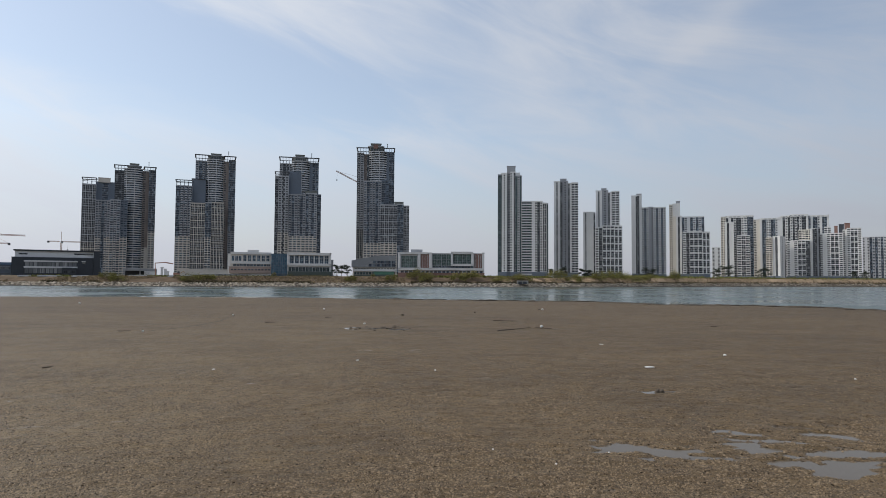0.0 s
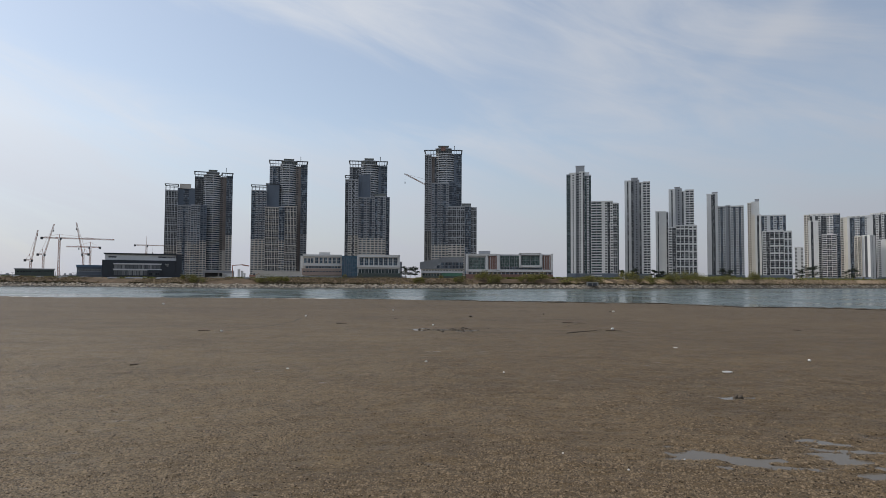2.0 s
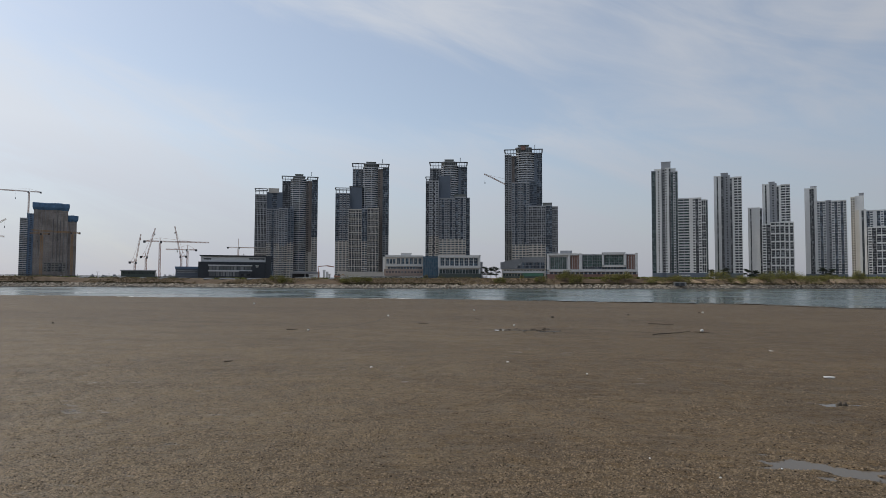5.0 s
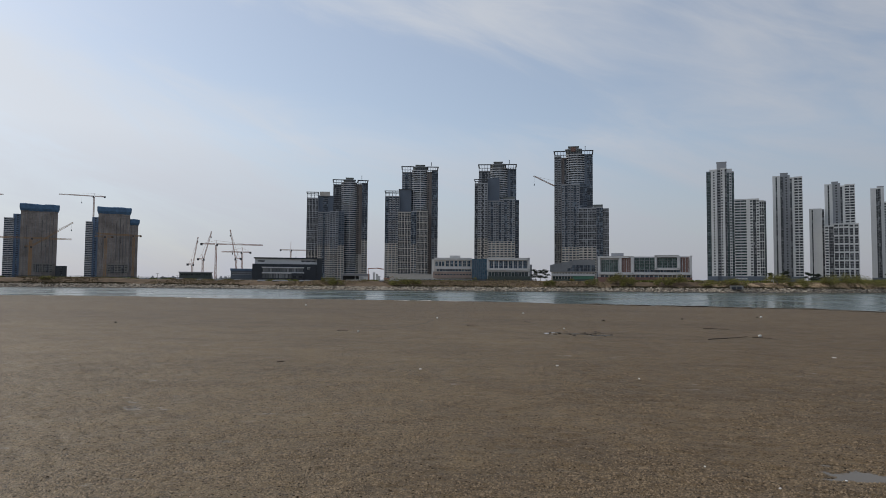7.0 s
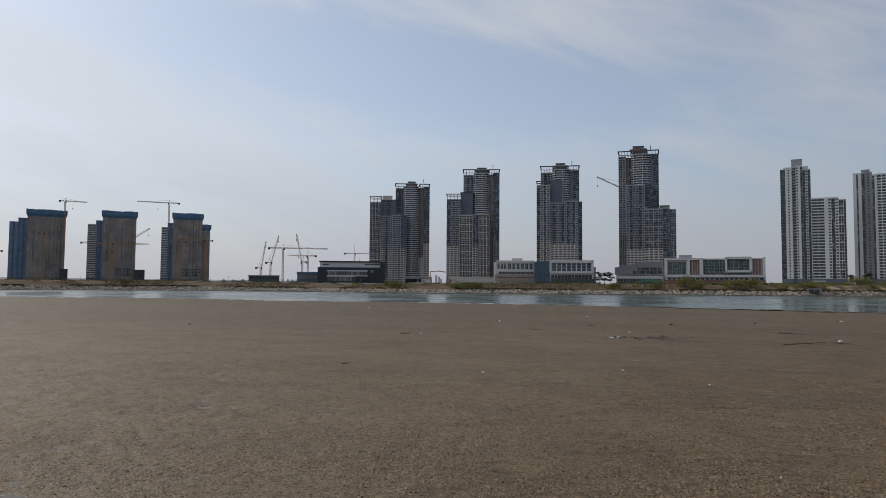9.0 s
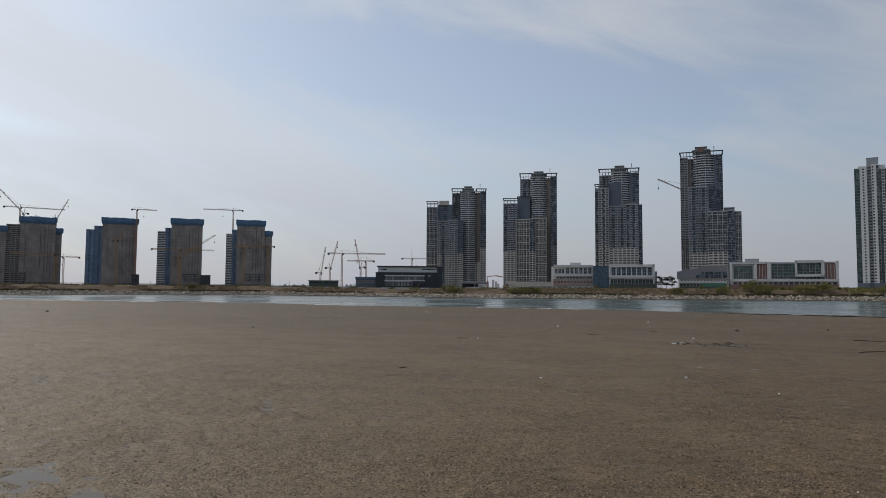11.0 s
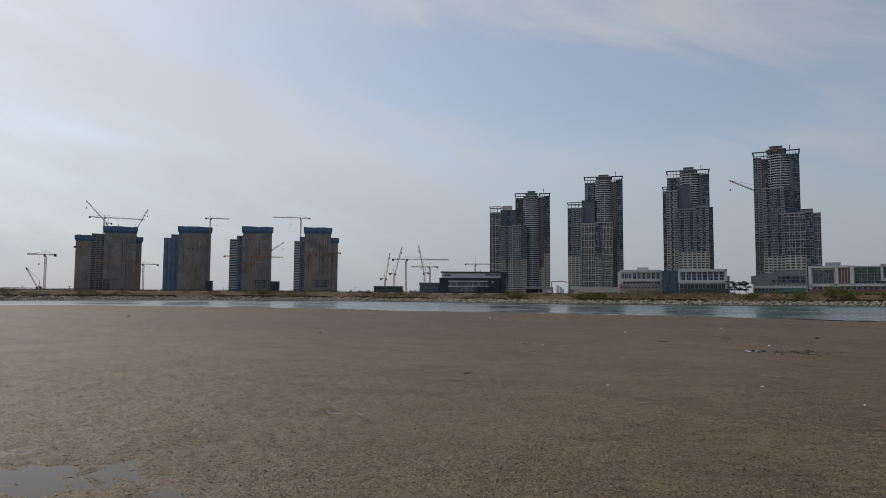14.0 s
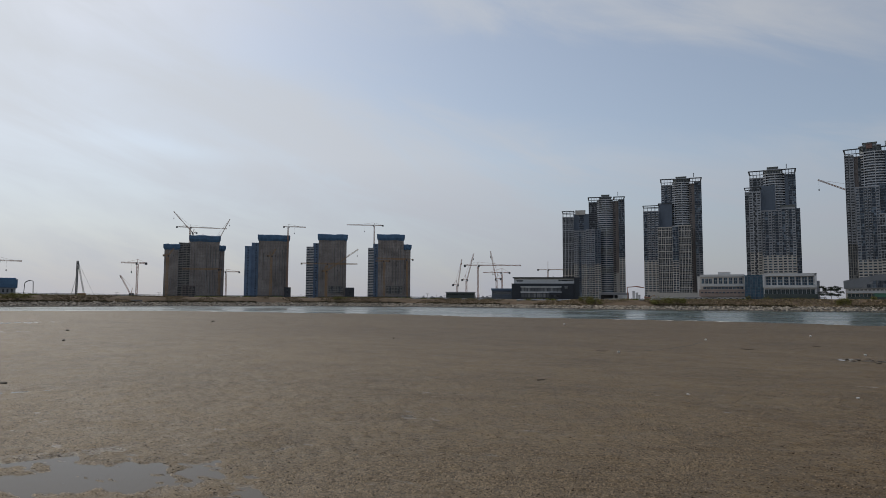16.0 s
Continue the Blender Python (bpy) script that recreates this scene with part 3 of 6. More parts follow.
# ---------------------------------------------------------------- towers
def facade(wall, lines, x0, x1, yf, z0, z1, pattern, fl, out=0.45, pier=0.7, sill=1.05):
    """Piers, sills and slabs of a front that looks along -y, laid over the glazing at yf. Returns the bays that are glazed."""
    n = len(pattern)
    bw = (x1 - x0) / n
    floors = max(1, int(round((z1 - z0) / fl)))
    fh = (z1 - z0) / floors
    glazed = []
    for i, c in enumerate(pattern):
        a, b = x0 + i * bw, x0 + (i + 1) * bw
        if c == "b":                      # blank wall
            wall.add(a, b, yf - out, yf, z0, z1)
            continue
        glazed.append((a, b))
        if c in "ws":                     # windows between piers
            pw = pier if c == "w" else bw * 0.28
            wall.add(a, a + pw / 2, yf - out, yf, z0, z1)
            wall.add(b - pw / 2, b, yf - out, yf, z0, z1)
            sl = sill if c == "w" else sill * 1.35
            for k in range(floors + 1):
                wall.add(a + pw / 2, b - pw / 2, yf - out * 0.9, yf, z0 + k * fh - sl * 0.35, min(z1, z0 + k * fh + sl * 0.65))
        elif c == "g":                    # curtain glazing
            for k in range(floors + 1):
                lines.add(a, b, yf - out * 0.4, yf, z0 + k * fh - 0.18, min(z1, z0 + k * fh + 0.18))
            lines.add(a - 0.08, a + 0.08, yf - out * 0.45, yf, z0, z1)
        elif c == "d":                    # deep strip
            for k in range(floors + 1):
                lines.add(a, b, yf - 0.1, yf, z0 + k * fh - 0.12, min(z1, z0 + k * fh + 0.12))
        elif c == "o":                    # bare floors, not yet closed
            for xx in (a, (a + b) / 2 - 0.25, b - 0.5):
                wall.add(xx, xx + 0.5, yf - out, yf, z0, z1)
            for k in range(floors + 1):
                wall.add(a, b, yf - out - 0.1, yf, z0 + k * fh - 0.25, min(z1, z0 + k * fh + 0.2))
        elif c == "a":                    # rounded balconies one above another
            lines.add(a, a + 0.3, yf - out, yf, z0, z1)
            lines.add(b - 0.3, b, yf - out, yf, z0, z1)
            m, hw = (a + b) / 2, (b - a) / 2 - 0.35
            for k in range(floors):
                zz = z0 + k * fh
                for part_w, deep, lo_z, hi_z in ((1.0, 0.35, -0.2, 0.25), (0.8, 0.8, -0.1, 0.7), (0.55, 1.1, 0.0, 1.15), (0.3, 0.9, 1.15, 1.5)):
                    wall.add(m - hw * part_w, m + hw * part_w, yf - deep, yf, zz + lo_z, zz + hi_z)
        elif c == "l":                    # balconies
            wall.add(a, a + 0.25, yf - out, yf, z0, z1)
            for k in range(floors + 1):
                wall.add(a + 0.25, b, yf - out - 0.5, yf, z0 + k * fh - 0.2, min(z1, z0 + k * fh + 1.0))
        elif c == "z":                    # staggered pale panels over tall glazing
            wall.add(a, a + pier / 2, yf - out, yf, z0, z1)
            wall.add(b - pier / 2, b, yf - out, yf, z0, z1)
            for k in range(floors + 1):
                zz = z0 + k * fh
                lines.add(a + pier / 2, b - pier / 2, yf - out * 0.3, yf, zz - 0.2, min(z1, zz + 0.2))
                if k < floors:
                    half = (b - a - pier) * 0.34
                    xa = a + pier / 2 + (b - a - pier - half if (k + i) % 2 else 0)
                    wall.add(xa, xa + half, yf - out * 0.9, yf, zz + 0.2, min(z1, zz + 0.5 * fh))
        elif c == "p":                    # every third storey a heavy band, as a giant order
            wall.add(a, a + pier / 2, yf - out, yf, z0, z1)
            wall.add(b - pier / 2, b, yf - out, yf, z0, z1)
            band = 0.5 if pier < 0.9 else 0.85
            if pier < 0.9:
                wall.add((a + b) / 2 - 0.14, (a + b) / 2 + 0.14, yf - out * 0.6, yf, z0, z1)
            for k in range(floors + 1):
                if k % 3 == 0:
                    wall.add(a + pier / 2, b - pier / 2, yf - out * 0.95, yf, z0 + k * fh - band, min(z1, z0 + k * fh + band))
                else:
                    lines.add(a + pier / 2, b - pier / 2, yf - out * 0.3, yf, z0 + k * fh - 0.25, min(z1, z0 + k * fh + 0.25))
    return glazed


def wing(tower, x, w, y, top, pattern, wall, glass=None, depth=18.0, line=None, side="ww", split=0.0, low=None, low_pattern=None, fl=3.0, base=0.0, crown=0.0, pier=0.7, sill=1.05, roof=None, plinth=0.0):
    """A rectangular wing of a tower; its front looks along -y."""
    glass = glass or GLASS
    line = line or GREY
    x0, x1, yb = x - w / 2, x + w / 2, y + depth
    core = Boxes()
    core.add(x0 + 0.3, x1 - 0.3, y + 0.4, yb - 0.3, base - 0.3, top - 0.3)
    body = part("wing", core, glass, tower)
    zones = [(base, top, pattern, wall)] if not split else [(base, split, low_pattern or pattern, low or wall), (split, top, pattern, wall)]
    for z0, z1, pat, mat in zones:
        shell, lines = Boxes(), Boxes()
        glazed = facade(shell, lines, x0, x1, y + 0.4, z0, z1, pat, fl, pier=pier, sill=sill)
        for sgn in (-1, 1):               # the flanks: a plain wall with one strip of windows
            xa, xb = (x0 - 0.06, x0 + 0.3) if sgn < 0 else (x1 - 0.3, x1 + 0.06)
            shell.add(xa, xb, y + 0.4, y + depth * 0.42, z0, z1)
            shell.add(xa, xb, y + depth * 0.58, yb, z0, z1)
            k = z0
            while k < z1:
                shell.add(xa, xb, y + depth * 0.42, y + depth * 0.58, k, min(z1, k + 1.3))
                k += fl
        shell.add(x0 + 0.3, x1 - 0.3, yb - 0.3, yb, z0, z1)
        part("wall", shell, mat, body)
        if lines.items:
            tagged(part("banding", lines, line, body), kind="stuff")
        made = {}
        for a, b in glazed:
            key = round(b - a, 3)
            if key not in made:
                bx = Boxes()
                bx.add(0.02, b - a - 0.02, -0.06, 0.0, 0.0, z1 - z0 - 0.1)
                made[key] = bx.mesh("window_column")
                made[key].materials.append(glass)
            part("window_column", made[key], glass, body, at=(a, y + 0.399, z0))
    if plinth:
        foot = Boxes()
        foot.add(x0 - 0.1, x1 + 0.1, y - 0.35, y + 0.0, base, base + plinth)
        part("plinth", foot, SLATE, body)
    lid = Boxes()
    lid.add(x0 - 0.1, x1 + 0.1, y - 0.1, yb + 0.1, top, top + 0.5)
    lid.add(x0 - 0.1, x1 + 0.1, y - 0.1, y + 0.25, top + 0.5, top + 1.3)
    lid.add(x0 - 0.1, x0 + 0.25, y + 0.25, yb, top + 0.5, top + 1.3)
    lid.add(x1 - 0.25, x1 + 0.1, y + 0.25, yb, top + 0.5, top + 1.3)
    part("parapet", lid, roof or wall, body)
    if crown:
        frame_top(body, x0, x1, y, yb, top + 0.5, crown)
    return body


def frame_top(parent, x0, x1, y0, y1, z, h):
    """An open steel frame round the roof: posts and a ring beam with an overhang."""
    f = Boxes()
    n = max(3, int((x1 - x0) / 4))
    for i in range(n + 1):
        xx = x0 + 0.2 + (x1 - x0 - 0.7) * i / n
        for yy in (y0, y1 - 0.5):
            f.add(xx, xx + 0.4, yy, yy + 0.4, z, z + h - 1.0)
    f.add(x0 - 0.8, x1 + 0.8, y0 - 0.8, y0 + 0.2, z + h - 1.0, z + h)
    f.add(x0 - 0.8, x1 + 0.8, y1 - 0.2, y1 + 0.8, z + h - 1.0, z + h)
    f.add(x0 - 0.8, x0 + 0.2, y0 + 0.2, y1 - 0.2, z + h - 1.0, z + h)
    f.add(x1 - 0.2, x1 + 0.8, y0 + 0.2, y1 - 0.2, z + h - 1.0, z + h)
    f.add(x0, x1, y0 + 0.1, y0 + 0.3, z + h * 0.45, z + h * 0.45 + 0.4)
    part("roof_frame", f, STEEL, parent, "dark open steel roof frame")


def roof_ring(name, parent, x, w, y, top, mat, depth=28.0, base=0.0, label=""):
    """Two flat roof canopies that project at the corners: a thin deck with an edge beam, on slim posts with a rail."""
    f = Boxes()
    for xa, xb in ((x - w / 2 - 1.0, x - w * 0.16), (x + w * 0.2, x + w / 2 + 1.0)):
        f.add(xa, xb, y - 1.2, y + 1.6, top - 0.4, top)
        f.add(xa, xb, y + depth - 2.0, y + depth, top - 0.4, top)
        for xx in (xa, xb - 1.6):
            f.add(xx, xx + 1.6, y + 1.6, y + depth - 2.0, top - 0.4, top)
        f.add(xa, xb, y - 1.4, y - 1.2, top - 1.3, top + 0.1)
        n = 4
        for i in range(n + 1):
            xx = xa + 1.2 + (xb - xa - 2.8) * i / n
            f.add(xx, xx + 0.4, y - 0.8, y - 0.4, base - 7.0, top - 0.5)
            f.add(xx, xx + 0.4, y + depth - 1.0, y + depth - 0.6, base - 7.0, top - 0.5)
        f.add(xa + 1.2, xb - 1.2, y - 0.75, y - 0.6, base - 3.9, base - 3.6)
    return part(name, f, mat, parent, label)


def penthouse(tower, x, w, y, top, depth=9.0, base=0.0):
    """A roof house with cut corners, dark louvres, an overhanging slab and a smaller plant room on top."""
    h, c = top - base, w * 0.16

    def plan(o):
        a, b, y0, y1 = x - w / 2 - o, x + w / 2 + o, y - o, y + depth + o
        return [(a + c, y0), (b - c, y0), (b, y0 + c), (b, y1), (a, y1), (a, y0 + c)]

    def prism(pts, z0, z1):
        bm = bmesh.new()
        lo, hi = [bm.verts.new((p, q, z0)) for p, q in pts], [bm.verts.new((p, q, z1)) for p, q in pts]
        for i in range(6):
            bm.faces.new((lo[i], lo[(i + 1) % 6], hi[(i + 1) % 6], hi[i]))
        bm.faces.new(hi)
        bm.faces.new(lo[::-1])
        return bm

    body = part("penthouse", prism(plan(0), base, base + 0.62 * h), ROOFHOUSE, tower)
    part("roof_slab", prism(plan(0.9), base + 0.62 * h, base + 0.72 * h), GREY, body)
    room = Boxes()
    room.add(x - w * 0.33, x + w * 0.33, y + 0.5, y + depth, base + 0.72 * h, top - 0.4)
    room.add(x - w * 0.36, x + w * 0.36, y + 0.2, y + depth + 0.3, top - 0.4, top)
    part("plant_room", room, ROOFHOUSE, body)
    grid = Boxes()
    for k in range(4):
        xx = x - w / 2 + c + (w - 2 * c) * (k + 0.2) / 4
        grid.add(xx, xx + (w - 2 * c) * 0.15, y - 0.06, y, base + 0.15 * h, base + 0.5 * h)
    part("louvre", grid, CHARCOAL, body)
    return body


def bow(tower, x, w, y, top, wall, glass, bulge=5.0, depth=14.0, fl=3.0, base=0.0):
    """A bowed stack of balconies: a slab and solid rail at every storey."""
    n = 10

    def outline(inset):
        pts = []
        for i in range(n + 1):
            t = -1 + 2 * i / n
            pts.append((x + t * (w / 2 - inset * 0.12), y - bulge * math.cos(t * math.pi / 2) ** 0.8 * (1 if abs(t) < 1 else 0) + inset))
        return pts + [(x + w / 2 - inset * 0.12, y + depth - inset), (x - w / 2 + inset * 0.12, y + depth - inset)]

    def prism(bm, pts, z0, z1):
        lo = [bm.verts.new((a, b, z0)) for a, b in pts]
        hi = [bm.verts.new((a, b, z1)) for a, b in pts]
        m = len(pts)
        for i in range(m):
            bm.faces.new((lo[i], lo[(i + 1) % m], hi[(i + 1) % m], hi[i]))
        bm.faces.new(hi)
        bm.faces.new(lo[::-1])

    bm = bmesh.new()
    prism(bm, outline(1.9), base, top)
    body = part("bowed_wing", bm, glass, tower)
    floors = int(round((top - base) / fl))
    fh = (top - base) / floors
    mesh = None
    for k in range(floors + 1):
        if mesh is None:
            bm = bmesh.new()
            prism(bm, outline(0.0), -0.2, 0.95)
            mesh = bpy.data.meshes.new("balcony")
            bm.to_mesh(mesh)
            bm.free()
            mesh.materials.append(wall)
        part("balcony", mesh, wall, body, at=(0, 0, base + k * fh))
    ribs = Boxes()
    for t in (-0.75, 0.12):
        yy = y - bulge * math.cos(t * math.pi / 2) ** 0.8
        ribs.add(x + t * w / 2 - 0.3, x + t * w / 2 + 0.3, yy - 0.05, yy + 2.0, base, top)
    part("rib_frame", ribs, PALE, body)
    return body


def box_part(name, parent, x, w, y, top, mat, depth=8.0, base=0.0, label=""):
    b = Boxes()
    b.add(x - w / 2, x + w / 2, y, y + depth, base, top - 0.5)
    b.add(x - w / 2 - 0.2, x + w / 2 + 0.2, y - 0.2, y + depth + 0.2, top - 0.5, top)
    return part(name, b, mat, parent, label)


def extruded(outline, y0, y1):
    """A profile in x and z, drawn out along y."""
    bm = bmesh.new()
    lo = [bm.verts.new((a, y0, b)) for a, b in outline]
    hi = [bm.verts.new((a, y1, b)) for a, b in outline]
    m = len(outline)
    for i in range(m):
        bm.faces.new((lo[i], lo[(i + 1) % m], hi[(i + 1) % m], hi[i]))
    bm.faces.new(lo[::-1])
    bm.faces.new(hi)
    bmesh.ops.recalc_face_normals(bm, faces=bm.faces)
    return bm


def roof_cap(tower, x, w, y, z, h):
    """A white roof crown with rounded shoulders and a dark slot under it."""
    n, r = 6, min(4.0, w * 0.2)
    outline = [(x - w / 2, z), (x + w / 2, z)]
    outline += [(x + w / 2 - r + r * math.cos(math.pi / 2 * k / n), z + h * (0.35 + 0.65 * math.sin(math.pi / 2 * k / n))) for k in range(n + 1)]
    outline += [(x - w / 2 + r - r * math.sin(math.pi / 2 * k / n), z + h * (0.35 + 0.65 * math.cos(math.pi / 2 * k / n))) for k in range(n + 1)]
    cap = part("roof_crown", extruded(outline, y, y + 6.0), WHITE, tower)
    slot = Boxes()
    for k in range(3):
        xx = x - w / 2 + r + (w - 2 * r) * (k + 0.15) / 3
        slot.add(xx, xx + (w - 2 * r) * 0.22, y - 0.06, y, z + 0.2 * h, z + 0.6 * h)
    part("louvre", slot, GREY, cap)
    return cap


t1 = thing("apartment_tower", -421.4, 860.0, 26.1, "stepped dark grey apartment tower with a bowed balcony front, nearly finished", "tower", "stepped towers")
wing(t1, -35.4, 15.8, -6, 117.6, "pppp", SILVER, GLASS, split=45, low=BEIGE, crown=9)
wing(t1, -17.1, 21.5, 2, 122.1, "bgb", SLATE, GLASS_BLUE)
box_part("roof_house", t1, -18.5, 14.0, 0, 128.6, BEIGE, depth=10.0, base=122.4)
wing(t1, -19.0, 16.5, -16, 96.6, "sagas", GREY, GLASS_BLUE, split=51, low=BEIGE)
wing(t1, -4.9, 11.6, -18, 97.9, "waw", SILVER, GLASS_BLUE, split=48, low=BEIGE)
wing(t1, 5.1, 8.5, -14, 98.2, "ss", SLATE, GLASS_BLUE, split=52, low=BEIGE, depth=15)
wing(t1, -0.4, 12.7, 8, 139.7, "gdg", SLATE, GLASS)
bow(t1, 15.7, 22.3, 6, 143.0, PALE, GLASS_BLUE)
wing(t1, 30.8, 7.6, 8, 140.7, "sb", BROWN, GLASS, split=40, low=BEIGE)
wing(t1, 38.5, 8.3, 4, 142.2, "gg", SLATE, GLASS_BLUE, split=61, low=BEIGE, low_pattern="ss")
penthouse(t1, 16.5, 16.3, 8, 151.3, base=141.1)
roof_ring("roof_canopy", t1, 17.7, 49.2, 0, 146.7, STEEL, depth=28.0, base=145.2, label="dark projecting roof canopy")
box_part("roof_mast", t1, 33.8, 0.7, 6, 154.3, STEEL, depth=1.0, base=149.0)

t2 = thing("apartment_tower", -307.2, 860.0, 19.7, "stepped grey apartment tower with beige lower storeys and roof frames", "tower", "stepped towers")
wing(t2, -28.5, 19.5, -6, 117.0, "gaaa", SILVER, GLASS_BLUE, split=53, low=BEIGE, low_pattern="ssss", crown=8)
wing(t2, -10.8, 16.5, 2, 126.4, "bb", SLATE, GLASS_BLUE, crown=2)
wing(t2, -11.3, 17.5, -18, 94.0, "pppp", BEIGE, GLASS)
wing(t2, 1.2, 7.5, -19, 95.1, "gg", SILVER, GLASS_BLUE, split=52, low=BEIGE, low_pattern="ww")
wing(t2, 12.5, 15.1, -17, 95.8, "pppp", BEIGE, GLASS)
wing(t2, -7.6, 16.1, 10, 153.1, "sgag", SILVER, GLASS_BLUE)
bow(t2, 8.8, 21.2, 8, 155.4, PALE, GLASS_BLUE)
wing(t2, 23.0, 7.1, 8, 153.3, "sb", BROWN, GLASS)
wing(t2, 30.1, 8.6, 6, 154.9, "gg", SLATE, GLASS_BLUE, split=62, low=GREY, low_pattern="ss")
penthouse(t2, 9.7, 19.1, 9, 164.6, base=155.6)
roof_ring("roof_canopy", t2, 9.2, 49.7, 0, 160.4, STEEL, depth=28.0, base=158.9, label="dark projecting roof canopy")
box_part("roof_mast", t2, 25.2, 0.7, 6, 167.8, STEEL, depth=1.0, base=162.6)

t3 = thing("apartment_tower", -185.8, 860.0, 12.2, "stepped slate and beige apartment tower under open roof frames", "tower", "stepped towers")
wing(t3, -24.0, 17.0, -6, 130.8, "gszs", SILVER, GLASS, split=59, low=BEIGE, crown=6)
wing(t3, -7.8, 15.8, 1, 137.7, "bbb", SLATE, GLASS_BLUE)
wing(t3, -4.3, 21.1, -16, 106.1, "agsags", GREY, GLASS_BLUE, split=54, low=BEIGE, low_pattern="ssss")
wing(t3, 13.3, 14.2, -18, 107.9, "gags", SILVER, GLASS_BLUE, split=54, low=BEIGE, low_pattern="sss")
wing(t3, 23.0, 5.0, -14, 107.2, "g", SLATE, GLASS_BLUE, depth=15)
wing(t3, -19.3, 16.6, 10, 149.8, "sdzs", GREY, GLASS)
bow(t3, -0.8, 23.3, 8, 153.3, PALE, GLASS_BLUE)
wing(t3, 16.7, 11.7, 8, 151.8, "bgg", SLATE, GLASS_BLUE)
penthouse(t3, -1.7, 17.5, 9, 163.2, base=152.7)
roof_ring("roof_canopy", t3, -2.6, 49.7, 0, 157.8, STEEL, depth=28.0, base=156.3, label="dark projecting roof canopy")
box_part("roof_mast", t3, 13.2, 0.7, 6, 164.8, STEEL, depth=1.0, base=159.6)
box_part("roof_house", t3, 12.9, 15.0, -14, 112.7, ROOFHOUSE, base=108.4)

t4 = thing("apartment_tower", -77.5, 860.0, 5.1, "tallest stepped grey apartment tower, unfinished side with bare floors", "tower", "stepped towers")
wing(t4, -31.0, 8.8, 4, 163.8, "as", GREY, GLASS, split=65, low=CONCRETE, low_pattern="oo")
wing(t4, -22.7, 8.1, 9, 162.7, "bd", BROWN, GLASS)
bow(t4, -7.9, 24.4, 8, 166.6, PALE, GLASS_BLUE)
wing(t4, 8.0, 10.4, 7, 166.0, "bgg", SLATE, GLASS_BLUE)
wing(t4, -14.6, 22.4, -10, 124.9, "sgaags", GREY, GLASS_BLUE, split=46, low=BEIGE, low_pattern="sssss")
wing(t4, 1.4, 9.5, -6, 126.5, "gw", SLATE, GLASS_BLUE)
wing(t4, 6.3, 21.4, -22, 93.2, "pppp", SILVER, GLASS, split=46, low=BEIGE, low_pattern="ssss")
wing(t4, 20.9, 7.9, -23, 94.1, "gg", SILVER, GLASS_BLUE)
wing(t4, 28.6, 7.2, -20, 92.4, "pp", SILVER, GLASS)
box_part("red_panel", t4, -11.3, 5.9, 7.6, 176.9, BRICK, depth=0.6, base=171.6, label="red panel on the penthouse")
penthouse(t4, -11.0, 20.0, 9, 178.7, base=166.7)
roof_ring("roof_canopy", t4, -11.1, 48.4, 0, 170.9, STEEL, depth=28.0, base=169.4, label="dark projecting roof canopy")
box_part("roof_mast", t4, 3.8, 0.7, 6, 177.7, STEEL, depth=1.0, base=172.5)
box_part("roof_house", t4, 19.3, 11.6, -14, 99.1, ROOFHOUSE, base=94.3)

# ---- white towers
w1 = thing("apartment_tower", 78.4, 780.0, -5.7, "tall white apartment tower with green glass corners and a lower wing", "tower", "white towers")
wing(w1, -11.8, 4.7, 2, 123.5, "g", SLATE, GLASS_TEAL, line=SLATE, plinth=9.0)
wing(w1, -6.5, 6.0, 0, 124.5, "bsb", WHITE, GLASS, plinth=9.0)
wing(w1, -1.5, 4.0, 3, 126.2, "s", GREY, GLASS, plinth=9.0)
wing(w1, 3.5, 6.0, 0, 126.4, "sbg", WHITE, GLASS, plinth=9.0)
wing(w1, 10.2, 7.3, 1, 122.4, "gsg", PALE, GLASS_TEAL, line=SLATE, plinth=9.0)
box_part("roof_house", w1, 0.5, 22.7, 4, 127.1, WHITE, base=123.0)
box_part("lift_tower", w1, 1.5, 10.1, 6, 135.5, GREY, base=127.4)
wing(w1, 19.6, 11.8, -6, 90.7, "ll", PALE, GLASS_TEAL, plinth=9.0)
wing(w1, 31.6, 12.4, -9, 90.3, "bsds", WHITE, GLASS, plinth=9.0)
wing(w1, 40.1, 4.6, -8, 88.3, "p", WHITE, GLASS, plinth=9.0)
wing(w1, 43.2, 2.6, -4, 88.1, "g", GREY, GLASS_TEAL, plinth=9.0)

w2 = thing("apartment_tower", 148.5, 800.0, -10.5, "tall white slab apartment tower with a grey recessed middle", "tower", "white towers")
wing(w2, -10.8, 7.4, -4, 118.0, "bbdbb", WHITE, GLASS, plinth=9.0)
wing(w2, -5.8, 2.7, -2, 118.2, "d", GREY, GLASS, plinth=9.0)
wing(w2, -1.1, 6.7, 0, 119.1, "bsb", GREY, GLASS, plinth=9.0)
wing(w2, 4.3, 4.0, -3, 115.8, "db", WHITE, GLASS, plinth=9.0)
wing(w2, 10.3, 8.0, -2, 116.5, "ww", WHITE, GLASS, plinth=9.0)
box_part("lift_tower", w2, -3.4, 7.5, 3, 123.4, GREY, base=118.9)

